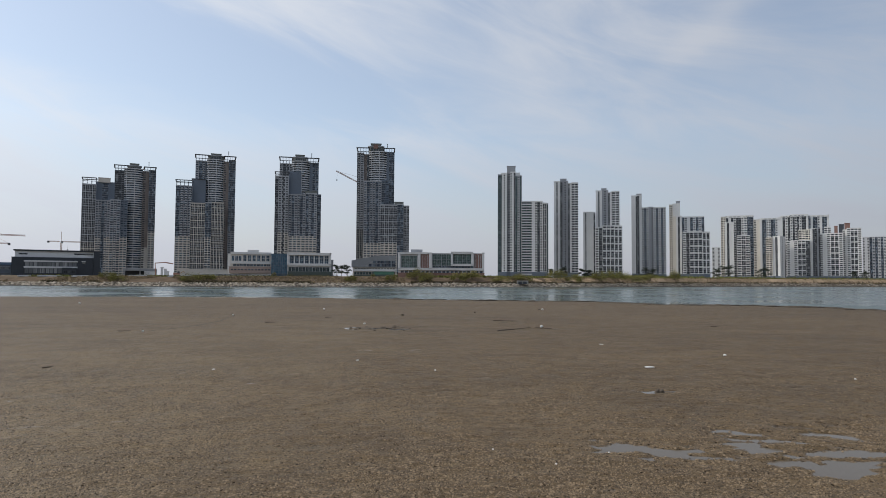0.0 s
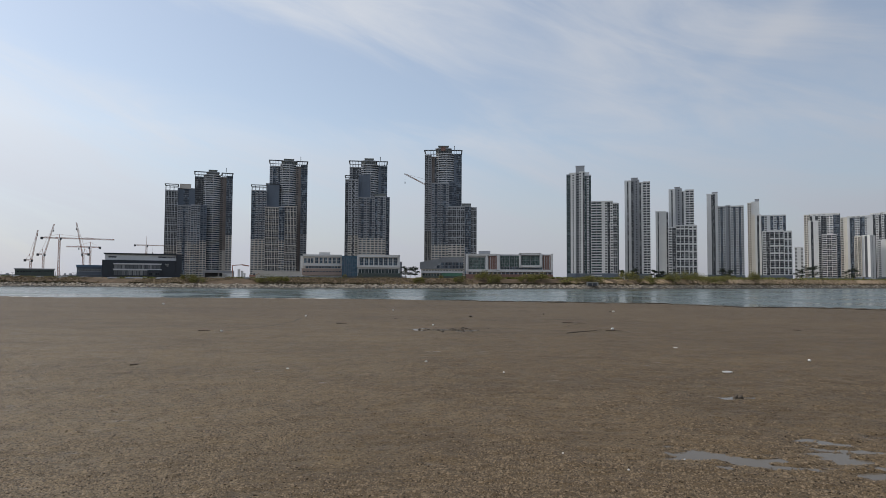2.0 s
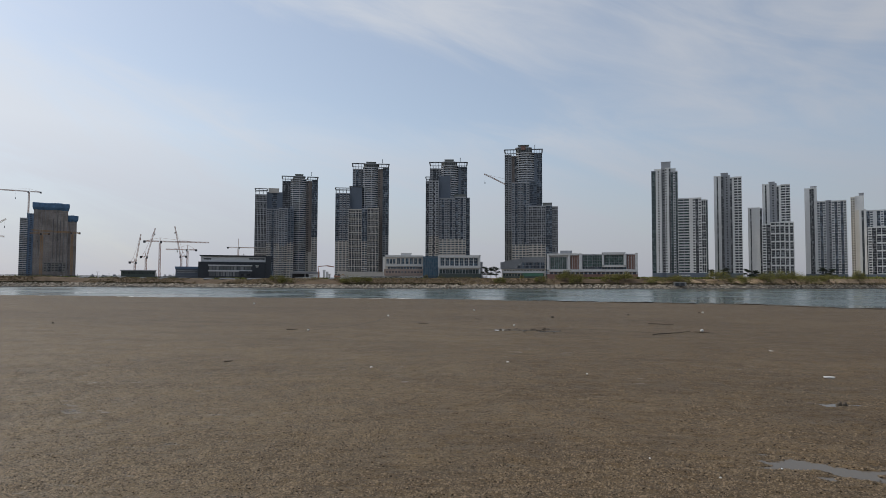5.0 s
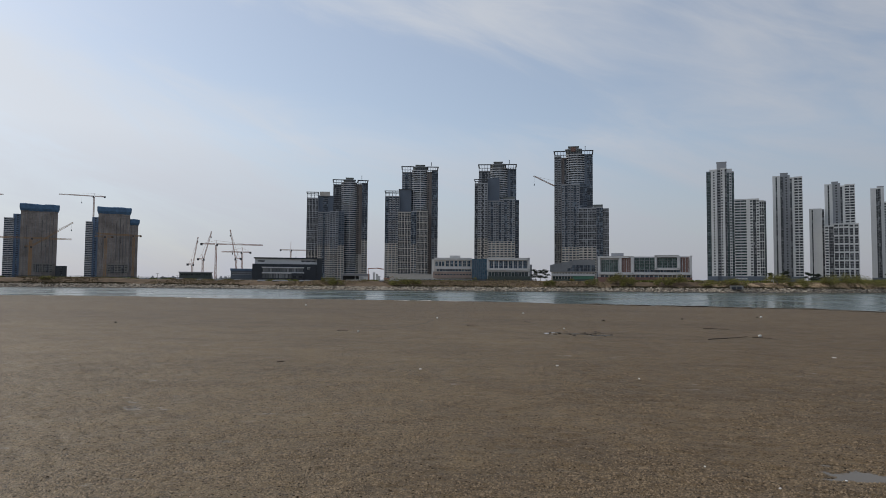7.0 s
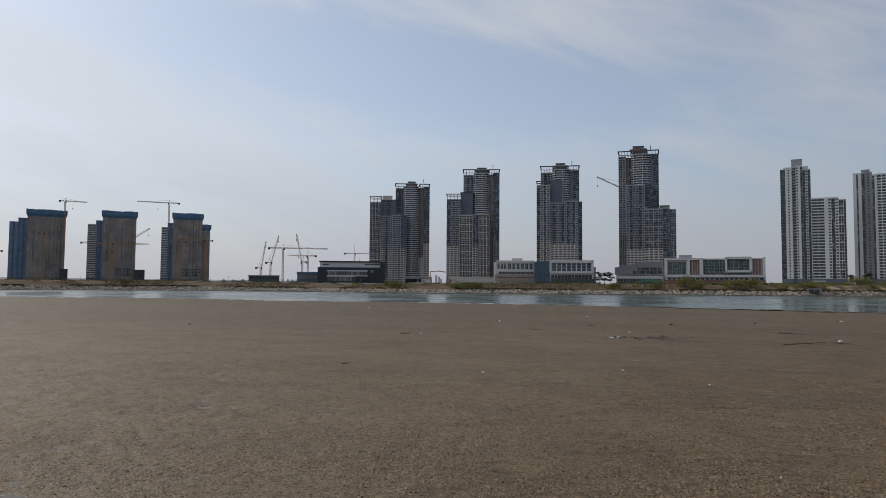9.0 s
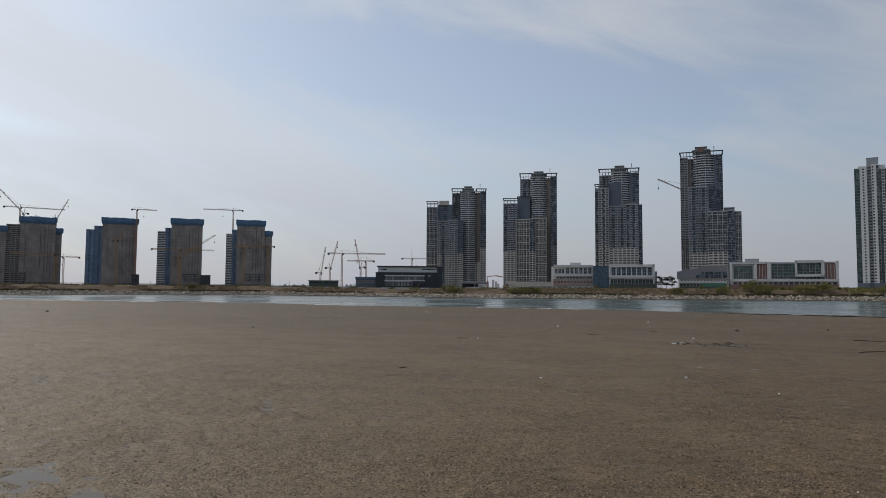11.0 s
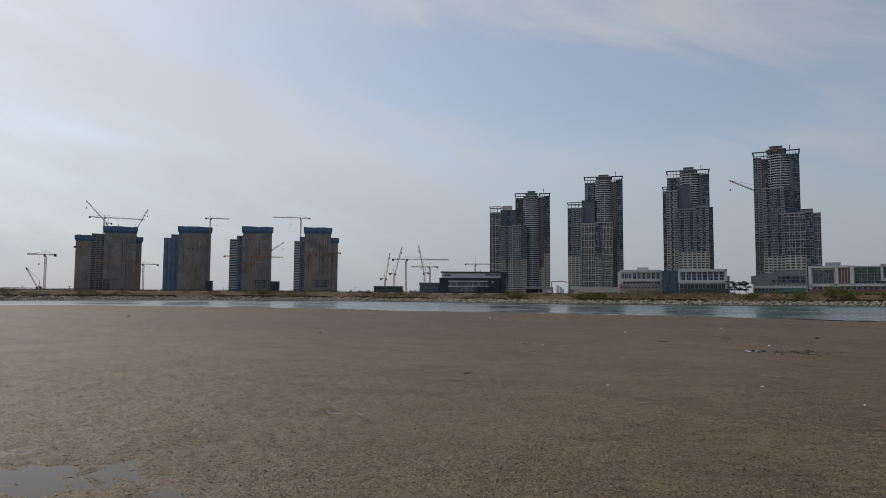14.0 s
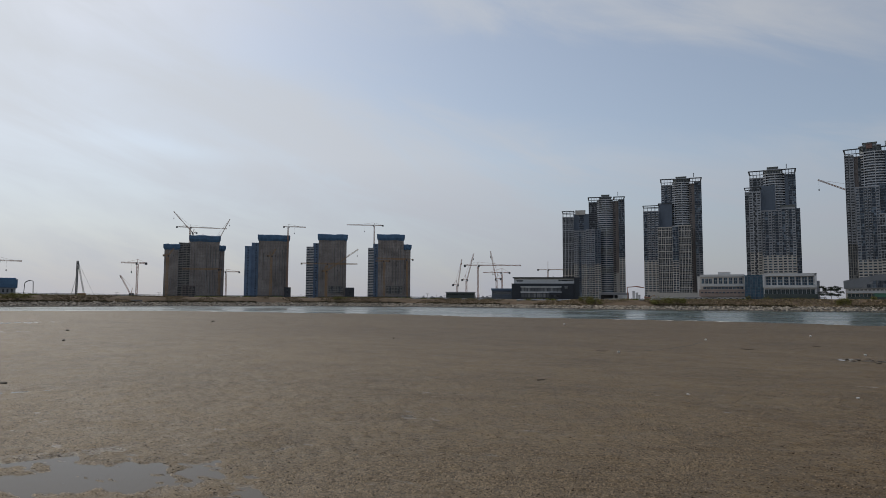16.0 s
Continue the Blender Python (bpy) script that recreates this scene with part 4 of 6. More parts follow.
w3 = thing("apartment_tower", 203.5, 830.0, -13.8, "white apartment tower of three stepped wings with grey bands", "tower", "white towers")
wing(w3, -23.7, 6.1, -20, 83.1, "bbdbb", WHITE, GLASS, plinth=9.0)
wing(w3, -17.6, 6.1, -18, 83.2, "bb", WHITE, GLASS, plinth=9.0)
wing(w3, -13.6, 2.1, -12, 83.0, "d", GREY, GLASS, plinth=9.0)
wing(w3, -8.1, 7.6, 2, 112.2, "bbdbb", WHITE, GLASS, plinth=9.0)
wing(w3, -0.5, 7.6, 4, 113.0, "bsb", GREY, GLASS, plinth=9.0)
wing(w3, 5.3, 4.1, 1, 109.6, "db", WHITE, GLASS, plinth=9.0)
wing(w3, 12.2, 9.6, 2, 111.0, "ww", WHITE, GLASS, plinth=9.0)
box_part("lift_tower", w3, -1.9, 6.3, 6, 116.5, GREY, base=111.9)
wing(w3, -8.1, 8.7, -24, 63.7, "sg", WHITE, GLASS, line=GREY, plinth=9.0)
wing(w3, 3.3, 14.0, -26, 65.4, "ppp", WHITE, GLASS, pier=0.9, plinth=9.0)
wing(w3, 14.9, 9.3, -25, 65.0, "pp", WHITE, GLASS, pier=1.5, plinth=9.0)

w4 = thing("apartment_tower", 266.5, 860.0, -17.2, "white apartment tower with a tall blank slab and striped wing", "tower", "white towers")
wing(w4, -17.4, 7.1, -8, 109.1, "bbbd", WHITE, GLASS, plinth=9.0)
wing(w4, -11.2, 5.6, -4, 110.1, "db", WHITE, GLASS, plinth=9.0)
box_part("lift_tower", w4, -11.6, 6.4, 2, 113.8, GREY, base=110.1)
wing(w4, -3.9, 9.2, 2, 94.3, "sgs", WHITE, GLASS_BLUE, plinth=9.0)
wing(w4, 3.5, 5.6, 4, 95.1, "bs", GREY, GLASS, plinth=9.0)
wing(w4, 14.0, 15.3, 2, 94.2, "sgsgs", WHITE, GLASS_BLUE, plinth=9.0)

w5 = thing("apartment_tower", 332.5, 900.0, -20.3, "white apartment tower with sunlit cream flank and low striped front wing", "tower", "white towers")
# The left flank faces the camera, its sunlight painted in cream
wing(w5, -21.4, 4.4, -8, 102.5, "ss", CREAM_LIT, GLASS, plinth=9.0)
wing(w5, -17.1, 4.3, -14, 85.6, "b", CREAM_LIT, GLASS, plinth=9.0)
wing(w5, -14.6, 9.4, -5, 104.1, "bb", WHITE, GLASS, plinth=9.0)
wing(w5, -11.3, 7.2, -16, 86.0, "bdb", WHITE, GLASS, plinth=9.0)
box_part("lift_tower", w5, -12.4, 5.1, -2, 109.0, GREY, base=104.4)
wing(w5, 6.5, 28.8, 2, 86.4, "gsbgsgsg", WHITE, GLASS_BLUE, plinth=9.0)
wing(w5, -2.3, 8.5, -22, 64.1, "sg", WHITE, GLASS, plinth=9.0)
wing(w5, 9.9, 16.0, -26, 64.3, "ppp", WHITE, GLASS, pier=0.9, plinth=9.0)
wing(w5, 22.4, 9.0, -25, 63.4, "pp", WHITE, GLASS, pier=1.5, plinth=9.0)

w6 = thing("apartment_tower", 509.1, 1150.0, -23.9, "pale apartment block with rounded white roof ends", "tower", "white towers")
wing(w6, -20.9, 8.2, 2, 112.1, "ss", CREAM_LIT, GLASS, plinth=9.0)
wing(w6, -11.4, 14.4, -8, 101.1, "bdbb", WHITE, GLASS, plinth=9.0)
wing(w6, -2.4, 28.9, 4, 113.7, "dbgsdgs", WHITE, GLASS, plinth=9.0)
wing(w6, 19.6, 15.1, 2, 113.2, "sgg", WHITE, GLASS_BLUE, plinth=9.0)
wing(w6, 10.9, 20.2, -14, 77.6, "wpw", WHITE, GLASS, plinth=9.0)

roof_cap(w6, -2.4, 27.0, 3.2, 110.7, 4.0)
roof_cap(w6, 19.6, 13.0, 1.2, 111.6, 2.6)

w7 = thing("apartment_tower", 586.4, 1200.0, -26.0, "pale apartment block with grey window stripes behind others", "tower", "white towers")
wing(w7, -16.7, 10.3, 4, 112.2, "sb", CREAM_LIT, GLASS, plinth=9.0)
wing(w7, 5.0, 33.0, 0, 114.2, "bdgswdgsb", WHITE, GLASS_BLUE, plinth=9.0)

roof_cap(w7, 5.0, 30.0, -0.8, 112.2, 3.0)

w8 = thing("apartment_tower", 670.1, 1230.0, -28.6, "wide white apartment block with curved roof edges at the rear", "tower", "white towers")
wing(w8, -31.0, 17.1, 4, 123.6, "bdsg", WHITE, GLASS, plinth=9.0)
wing(w8, -7.5, 29.7, 0, 124.9, "sgwdsgdb", WHITE, GLASS, plinth=9.0)
wing(w8, 24.1, 33.6, 3, 122.3, "gbdgsbdgb", WHITE, GLASS_BLUE, plinth=9.0)

roof_cap(w8, -31.0, 14.0, 3.2, 121.4, 3.2)
roof_cap(w8, -7.5, 26.0, -0.8, 121.7, 4.2)
roof_cap(w8, 24.1, 29.0, 2.2, 119.9, 3.4)

f1 = thing("apartment_block", 527.0, 1060.0, -48.4, "slim cream apartment block with one sunlit flank", "tower", "low white blocks")
wing(f1, -5.7, 9.8, 0, 69.4, "ww", CREAM_LIT, GLASS, plinth=9.0)
wing(f1, 4.9, 11.3, 2, 71.0, "bdb", WHITE, CHARCOAL, plinth=9.0)

f2 = thing("apartment_block", 575.7, 1060.0, -28.5, "white apartment block with dark gridded front and blank flank", "tower", "low white blocks")
wing(f2, -18.4, 9.7, 0, 64.5, "sb", WHITE, GLASS, plinth=9.0)
wing(f2, -2.0, 23.0, -3, 64.9, "sppd", WHITE, GLASS, pier=1.0, plinth=9.0)
wing(f2, 3.1, 18.5, 18, 83.4, "wsww", CREAM_LIT, GLASS, plinth=9.0)
wing(f2, 13.5, 7.1, 8, 84.2, "bd", WHITE, CHARCOAL, plinth=9.0)
wing(f2, 20.7, 7.1, 14, 85.3, "dbd", GREY, GLASS, plinth=9.0)

f3 = thing("apartment_block", 627.5, 1050.0, -30.9, "white apartment block with dark gridded fronts and red roof fins", "tower", "low white blocks")
wing(f3, -22.2, 9.4, 0, 76.2, "sb", WHITE, GLASS, plinth=9.0)
wing(f3, -6.2, 22.4, -4, 76.3, "spps", WHITE, GLASS, pier=1.0, plinth=9.0)
wing(f3, 8.5, 6.9, 4, 81.8, "sb", WHITE, GLASS, plinth=9.0)
wing(f3, 20.3, 19.6, 0, 83.8, "spps", WHITE, GLASS, pier=1.0, plinth=9.0)
wing(f3, -16.0, 9.5, 22, 88.4, "ww", WHITE, GLASS, plinth=9.0)
box_part("roof_fin", f3, -4.1, 4.7, 16, 90.3, BRICK, base=75.7, label="red roof fin")
box_part("roof_fin", f3, 3.4, 7.0, 16, 92.8, CHARCOAL, base=75.5, label="dark roof fin")
box_part("roof_fin", f3, 11.5, 7.7, 16, 94.3, BRICK, base=75.3, label="red roof fin")

f4 = thing("apartment_tower", 845.5, 1300.0, -33.0, "distant white apartment block with striped balconies", "tower", "white towers")
wing(f4, -13.6, 11.3, 0, 87.9, "sbs", PALE, GLASS, plinth=9.0)
wing(f4, 5.9, 27.8, 3, 88.6, "gsgsgs", PALE, GLASS_BLUE, plinth=9.0)
wing(f4, 29.7, 20.0, 1, 85.6, "sgs", PALE, GLASS_BLUE, plinth=9.0)
f5 = thing("apartment_tower", 616.8, 1500.0, -22.4, "small distant white tower seen between nearer ones", "tower", "white towers")
wing(f5, 0.6, 16.6, 0, 75.9, "sbs", WHITE, GLASS, plinth=9.0)


# ---------------------------------------------------------------- towers in netting
def netted(tower, x, w, y, top, depth=22.0, cap=7.0, mat=None):
    """A tower shell wrapped in pleated netting: slabs show as faint ledges under the cloth; a tarpaulin skirt closes the top."""
    mat = mat or NET
    rnd = random.Random(int(w * 10 + top))
    bm = bmesh.new()
    nx, nz = max(8, int(w / 1.5)), int(top / 3)
    grid = []
    for j in range(nz + 1):
        row = []
        for i in range(nx + 1):
            t = i / nx
            ripple = 0.22 * math.sin(i * 2.1 + 0.3 * math.sin(j * 0.7)) + rnd.uniform(-0.18, 0.18)
            row.append(bm.verts.new((x - w / 2 + w * t, y + ripple + (0.25 if j % 2 else 0), top * j / nz)))
        grid.append(row)
    for j in range(nz):
        for i in range(nx):
            bm.faces.new((grid[j][i], grid[j][i + 1], grid[j + 1][i + 1], grid[j + 1][i]))
    for sgn in (0, nx):
        back = [bm.verts.new((grid[j][sgn].co.x, y + depth, grid[j][sgn].co.z)) for j in (0, nz)]
        vs = [grid[j][sgn] for j in range(nz + 1)] + [back[1], back[0]]
        bm.faces.new(vs if sgn else vs[::-1])
    body = part("netting", bm, mat, tower)
    core = Boxes()
    core.add(x - w / 2 + 1, x + w / 2 - 1, y + 1.2, y + depth, 0, top)
    part("concrete_core", core, CONCRETE, body)
    bands = Boxes()
    k = 3.0
    while k < top:
        bands.add(x - w / 2, x + w / 2, y - 0.25, y + 0.6, k - 0.12, k + 0.12)
        k += 3.0
    part("slab_edging", bands, CONCRETE, body)
    poles = Boxes()
    n = max(3, int(w / 5))
    for i in range(n + 1):
        xx = x - w / 2 + w * i / n
        poles.add(xx - 0.16, xx + 0.16, y - 0.7, y - 0.3, 0, top)
    part("scaffolding", poles, GREY, body)
    if w > 30:                            # dark strips that put the netting's vertical shading into colour
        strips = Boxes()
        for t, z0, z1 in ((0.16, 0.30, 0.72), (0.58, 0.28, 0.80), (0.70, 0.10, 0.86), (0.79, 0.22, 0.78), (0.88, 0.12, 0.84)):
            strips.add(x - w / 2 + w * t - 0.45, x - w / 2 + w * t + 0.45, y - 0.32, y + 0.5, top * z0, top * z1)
        part("netting_shade_strip", strips, NETSHADE, body)
    if cap:
        skirt = bmesh.new()
        n = max(12, int(w / 2))
        ring = []
        for j, (zz, o) in enumerate(((top - cap * 1.15, 0.5), (top - cap * 0.7, 2.2), (top + 0.2, 2.3), (top + 1.0, 0.9))):
            row = []
            for i in range(n + 1):
                t = i / n
                sag = 0.35 * math.sin(t * 9 + top) + rnd.uniform(-0.3, 0.3)
                row.append(skirt.verts.new((x - w / 2 - o + (w + 2 * o) * t, y - o + 0.3 * math.sin(i * 1.7), zz + (sag if j in (0, 2, 3) else 0))))
            row.append(skirt.verts.new((x + w / 2 + o, y + depth, zz)))
            row.append(skirt.verts.new((x - w / 2 - o, y + depth, zz)))
            ring.append(row)
        m = len(ring[0])
        for j in range(3):
            for i in range(m):
                skirt.faces.new((ring[j][i], ring[j][(i + 1) % m], ring[j + 1][(i + 1) % m], ring[j + 1][i]))
        skirt.faces.new(ring[3])
        part("tarpaulin_skirt", skirt, TARP, body, "blue tarpaulin skirt round the top")
    return body


n1 = thing("tower_under_construction", -1068.6, 629.1, 59.5, "wide concrete tower wrapped in dark netting with blue tarpaulin tops", "tower", "netted towers")
netted(n1, -37.8, 22.8, 4, 94.3, cap=8)
wing(n1, -16.4, 20.3, 6, 97.2, "lsl", CONCRETE, GLASS)
netted(n1, 16.4, 47.9, 0, 110.9, cap=9)
wing(n1, -7.9, 21.1, -1, 21.9, "swsw", BROWN, GLASS, depth=1.2)
netted(n1, 45.4, 8.6, 8, 94.5, cap=8)
n2 = thing("tower_under_construction", -993.7, 741.7, 53.3, "dark netted tower with a blue panelled flank and tarpaulin top", "tower", "netted towers")
wing(n2, -45.6, 11.8, 6, 94.7, "bsb", BLUEFORM, GLASS_BLUE)
wing(n2, -33.5, 12.8, 8, 101.3, "bbsb", BLUEFORM, GLASS_BLUE)
netted(n2, -1.0, 52.7, 0, 116.0, cap=9)
wing(n2, 24.8, 11.0, -14, 20.5, "bsb", CHARCOAL, GLASS, depth=10)
n3 = thing("tower_under_construction", -926.7, 823.9, 48.4, "dark netted tower with blue flank behind an amber crane", "tower", "netted towers")
wing(n3, -42.5, 13.3, 6, 96.4, "ll", PALE, GLASS_BLUE)
wing(n3, -30.9, 12.4, 8, 103.0, "bsb", BLUEFORM, GLASS_BLUE)
netted(n3, -1.6, 50.6, 0, 119.7, cap=9)
wing(n3, 5.2, 27.7, -1, 24.7, "sgswgs", CONCRETE, GLASS, depth=1.2, base=12.0)
wing(n3, 30.6, 16.0, -14, 21.0, "bsb", CHARCOAL, GLASS, depth=10)
n4 = thing("tower_under_construction", -853.7, 899.4, 43.5, "dark netted tower with blue flank and a lower tarpaulined side", "tower", "netted towers")
wing(n4, -36.4, 10.5, 6, 96.2, "ll", PALE, GLASS_BLUE)
wing(n4, -27.0, 10.6, 8, 103.9, "bsb", BLUEFORM, GLASS_BLUE)
netted(n4, 0.8, 47.4, 0, 121.6, cap=9)
wing(n4, 7.7, 31.4, -1, 25.6, "sgswgs", CONCRETE, GLASS, depth=1.2, base=12.0)
netted(n4, 31.2, 12.7, 6, 103.4, cap=8)


# ---------------------------------------------------------------- low buildings on the bank
LOWWHITE = material("white_aluminium_cladding", (0.62, 0.62, 0.62), 0.5, vary=0.05, scale=0.3)
METAL = material("grey_standing_seam_metal", (0.20, 0.21, 0.225), 0.45, 0.3, vary=0.08, scale=0.4)
BLACKPANEL = material("blue_black_cladding", (0.018, 0.024, 0.034), 0.4, vary=0.15, scale=0.3)
PANELGREY = material("light_grey_sign_band", (0.60, 0.61, 0.62), 0.5, vary=0.04, scale=0.4)
GREENBASE = material("green_glazed_base", (0.055, 0.075, 0.066), 0.4, vary=0.15, scale=0.4)
BLUEGLASS = window_glass("bright_blue_curtain_glass", (0.022, 0.075, 0.125), (0.06, 0.145, 0.21), 1.8, 1.3, 0.5)


GLASS_GREEN = window_glass("green_curtain_glass", (0.022, 0.05, 0.045), (0.085, 0.145, 0.13), 1.7, 1.2, 0.45)
GLASS_PALE = window_glass("showroom_glass_with_blinds", (0.13, 0.14, 0.15), (0.32, 0.33, 0.34), 4.0, 1.6, 0.7)


def block(parent, name, x0, x1, y, z1, z0, mat, depth=22.0, label=""):
    """A solid body with a slightly proud coping."""
    b = Boxes()
    b.add(x0, x1, y, y + depth, z0, z1)
    b.add(x0 - 0.15, x1 + 0.15, y - 0.15, y + depth + 0.15, z1, z1 + 0.35)
    return part(name, b, mat, parent, label)


def window_row(parent, x0, x1, y, z1, z0, count, frame_mat, glass, gap=0.5, out=0.25, rows=1):
    """A row of windows proud of a wall: each with a frame and a pane of its own."""
    w = (x1 - x0) / count
    fr, pn = Boxes(), Boxes()
    g = gap / 2
    fr.add(g, w - g, -out, 0.05, 0, 0.18)
    fr.add(g, w - g, -out, 0.05, z1 - z0 - 0.18, z1 - z0)
    fr.add(g, g + 0.12, -out, 0.05, 0.18, z1 - z0 - 0.18)
    fr.add(w - g - 0.12, w - g, -out, 0.05, 0.18, z1 - z0 - 0.18)
    fr.add(w / 2 - 0.04, w / 2 + 0.04, -out * 0.8, 0.05, 0.18, z1 - z0 - 0.18)
    for k in range(1, rows):
        zz = (z1 - z0) * k / rows
        fr.add(g + 0.16, w - g - 0.16, -out * 0.7, 0.05, zz - 0.06, zz + 0.06)
    pn.add(g + 0.1, w - g - 0.1, -0.08, 0.03, 0.1, z1 - z0 - 0.1)
    fm, pm = fr.mesh("window"), pn.mesh("pane")
    fm.materials.append(frame_mat)
    pm.materials.append(glass)
    for i in range(count):
        win = part("window", fm, frame_mat, parent, at=(x0 + i * w, y, z0))
        part("pane", pm, glass, win)


def wedge(parent, x0, x1, y, z1, z0, mat, depth=22.0):
    """A metal upper storey whose roof climbs from a low end to a level top, with a standing-seam face."""
    w, h = x1 - x0, z1 - z0
    body = part("metal_upper_wall", extruded([(x0, z0), (x1, z0), (x1, z1), (x0 + 0.6 * w, z1), (x0, z0 + 0.56 * h)], y, y + depth), mat, parent)
    seams = Boxes()
    for i in range(1, 24):
        t = i / 24
        top = z0 + h * min(1.0, 0.56 + 0.44 * t / 0.6)
        seams.add(x0 + w * t - 0.05, x0 + w * t + 0.05, y - 0.07, y, z0, top)
    tagged(part("seams", seams, mat, body), kind="stuff")


def slanted_glazing(parent, x0, x1, y, z1, z0, glass, frame_mat, count=8):
    """A ribbon window with a leaning first edge, divided into panes."""
    w, h = x1 - x0, z1 - z0
    ribbon = part("ribbon_window", extruded([(x0, z0), (x1, z0), (x1, z1), (x0 + 0.27 * w, z1)], y, y + 0.2), frame_mat, parent)
    for i in range(count):
        a, b = x0 + w * i / count + 0.15, x0 + w * (i + 1) / count - 0.15
        for k in (0, 1):
            za, zb = z0 + h * k / 2 + 0.12, z0 + h * (k + 1) / 2 - 0.12
            ha = x0 + 0.27 * w * (zb - z0) / h + 0.2
            if b <= ha:
                continue
            aa = max(a, x0 + 0.27 * w * (za - z0) / h + 0.2)
            at = max(a, ha)
            part("pane", extruded([(aa, za), (b, za), (b, zb), (at, zb)], y - 0.03, y + 0.02), glass, ribbon)


o1 = thing("office_building", -151.3, 520.0, 16.2, "low beige office building with a rounded corner and square windows", "building", "low offices")
block(o1, "wall", -14.6, 16.0, 0, 19.3, -3.7, BEIGE)
block(o1, "corner_wall", -16.8, -13.8, 3, 18.3, -3.8, LOWWHITE)
block(o1, "cornice", -14.6, 16.0, -1, 19.5, 18.2, LOWWHITE, depth=1.2)
block(o1, "string_course", -14.4, 16.1, -1, 12.2, 10.9, LOWWHITE, depth=1.2)
window_row(o1, -14.1, -6.2, -0, 16.9, 12.9, 3, LOWWHITE, GLASS_LOW)
window_row(o1, -5.7, 15.2, -0, 17.6, 12.7, 6, LOWWHITE, GLASS_LOW, gap=1.0, rows=2)
window_row(o1, -12.8, 15.3, -0, 10.7, 8.7, 11, BEIGE, GLASS_LOW, gap=0.2)
block(o1, "clad_base", -15.6, 16.2, -2, 8.2, 3.3, ROSE, depth=2)
window_row(o1, -14.7, 15.8, -2, 6.9, 5.5, 12, ROSE, GLASS_LOW, gap=0.8)
block(o1, "roof_house", -2.0, 6.6, 6, 21.6, 19.1, PALE, depth=8)

o2 = thing("office_building", -110.6, 520.0, 12.0, "low office building with a blue glass link and white framed windows", "building", "low offices")
block(o2, "glass_link", -23.5, -11.1, 3, 18.5, -3.6, BLUEGLASS)
window_row(o2, -23.1, -11.5, 3, 18.1, 1.3, 7, SLATE, BLUEGLASS, gap=0.0, rows=8)
block(o2, "wall", -11.0, 22.5, 0, 19.2, -3.4, LOWWHITE)
block(o2, "cornice", -11.0, 22.5, -2, 19.3, 17.8, LOWWHITE, depth=2)
block(o2, "sill_band", -10.8, 22.6, -2, 10.9, 9.6, LOWWHITE, depth=2)
block(o2, "frame_end", -11.4, -10.1, -2, 18.9, 9.7, LOWWHITE, depth=2)
block(o2, "frame_end", 21.1, 22.5, -2, 19.4, 10.0, LOWWHITE, depth=2)
window_row(o2, -9.7, 20.8, -0, 17.6, 11.2, 8, LOWWHITE, GLASS_LOW, gap=0.7, rows=3)
window_row(o2, -10.4, 21.3, -0, 8.5, 5.0, 12, GREY, GLASS_TEAL, gap=0.2)
block(o2, "plinth", -10.7, 23.1, -2, 4.7, -3.4, GREENBASE, depth=2)
block(o2, "side_wing", 22.8, 24.6, 6, 14.2, -3.4, GREY)

o3 = thing("office_building", -54.8, 520.0, 6.0, "low grey metal-clad hall with a wedge-shaped roof", "building", "low offices")
block(o3, "hall_wall", -15.8, 17.6, 0, 9.3, -3.1, BEIGE)
wedge(o3, -16.8, 17.5, -1, 17.9, 8.6, METAL)
slanted_glazing(o3, -6.7, 17.5, -1, 13.9, 9.1, GLASS_BLUE, GREY)
window_row(o3, -14.5, 17.2, -0, 8.2, 7.1, 14, BEIGE, GLASS, gap=0.6)
block(o3, "canopy", -15.8, 17.6, -1, 6.8, 5.5, PALE, depth=1.5)
window_row(o3, -14.9, 17.2, -0, 5.1, 3.1, 14, GREENBASE, GLASS_TEAL, gap=0.4)
block(o3, "green_panel", 0.5, 16.4, -1.2, 5.0, 2.8, GREENPANEL, depth=1.0)
block(o3, "plinth", -14.8, 17.2, -2, 2.6, -3.1, GREENBASE, depth=1.5)

o4 = thing("school_building", -1.7, 510.0, 0.2, "low white framed building with red-brown bays and green glazing", "building", "low offices")
block(o4, "wall", -32.7, 33.4, 0, 19.4, -2.8, PALE)
block(o4, "frame_top", -33.0, -10.0, -2, 19.8, 18.7, LOWWHITE, depth=3)
block(o4, "frame_post", -33.0, -31.2, -2, 18.7, 7.0, LOWWHITE, depth=3)
block(o4, "frame_post", -17.4, -15.7, -2, 18.8, 7.1, LOWWHITE, depth=3)
window_row(o4, -30.5, -18.3, -0, 17.5, 8.3, 4, GREY, GLASS_GREEN, gap=0.05, rows=4)
block(o4, "brick_bay", -15.3, -9.2, -1, 18.4, 8.0, BRICK, depth=1.5)
window_row(o4, -14.8, -9.6, -1, 17.9, 8.4, 3, PALE, GLASS_LOW, gap=1.5, rows=5)
block(o4, "frame_post", -9.2, -7.0, -2, 19.7, 7.1, LOWWHITE, depth=3)
window_row(o4, -6.6, 7.7, -0, 18.9, 8.5, 4, GREY, GLASS_GREEN, gap=0.05, rows=5)
block(o4, "frame_post", 7.7, 9.0, -3, 20.2, 10.2, LOWWHITE, depth=4)
block(o4, "frame_top", 7.7, 24.5, -3, 20.4, 19.1, LOWWHITE, depth=4)
block(o4, "frame_sill", 7.7, 24.6, -3, 11.1, 9.8, LOWWHITE, depth=4)
block(o4, "frame_post", 23.2, 25.0, -3, 19.4, 10.3, LOWWHITE, depth=4)
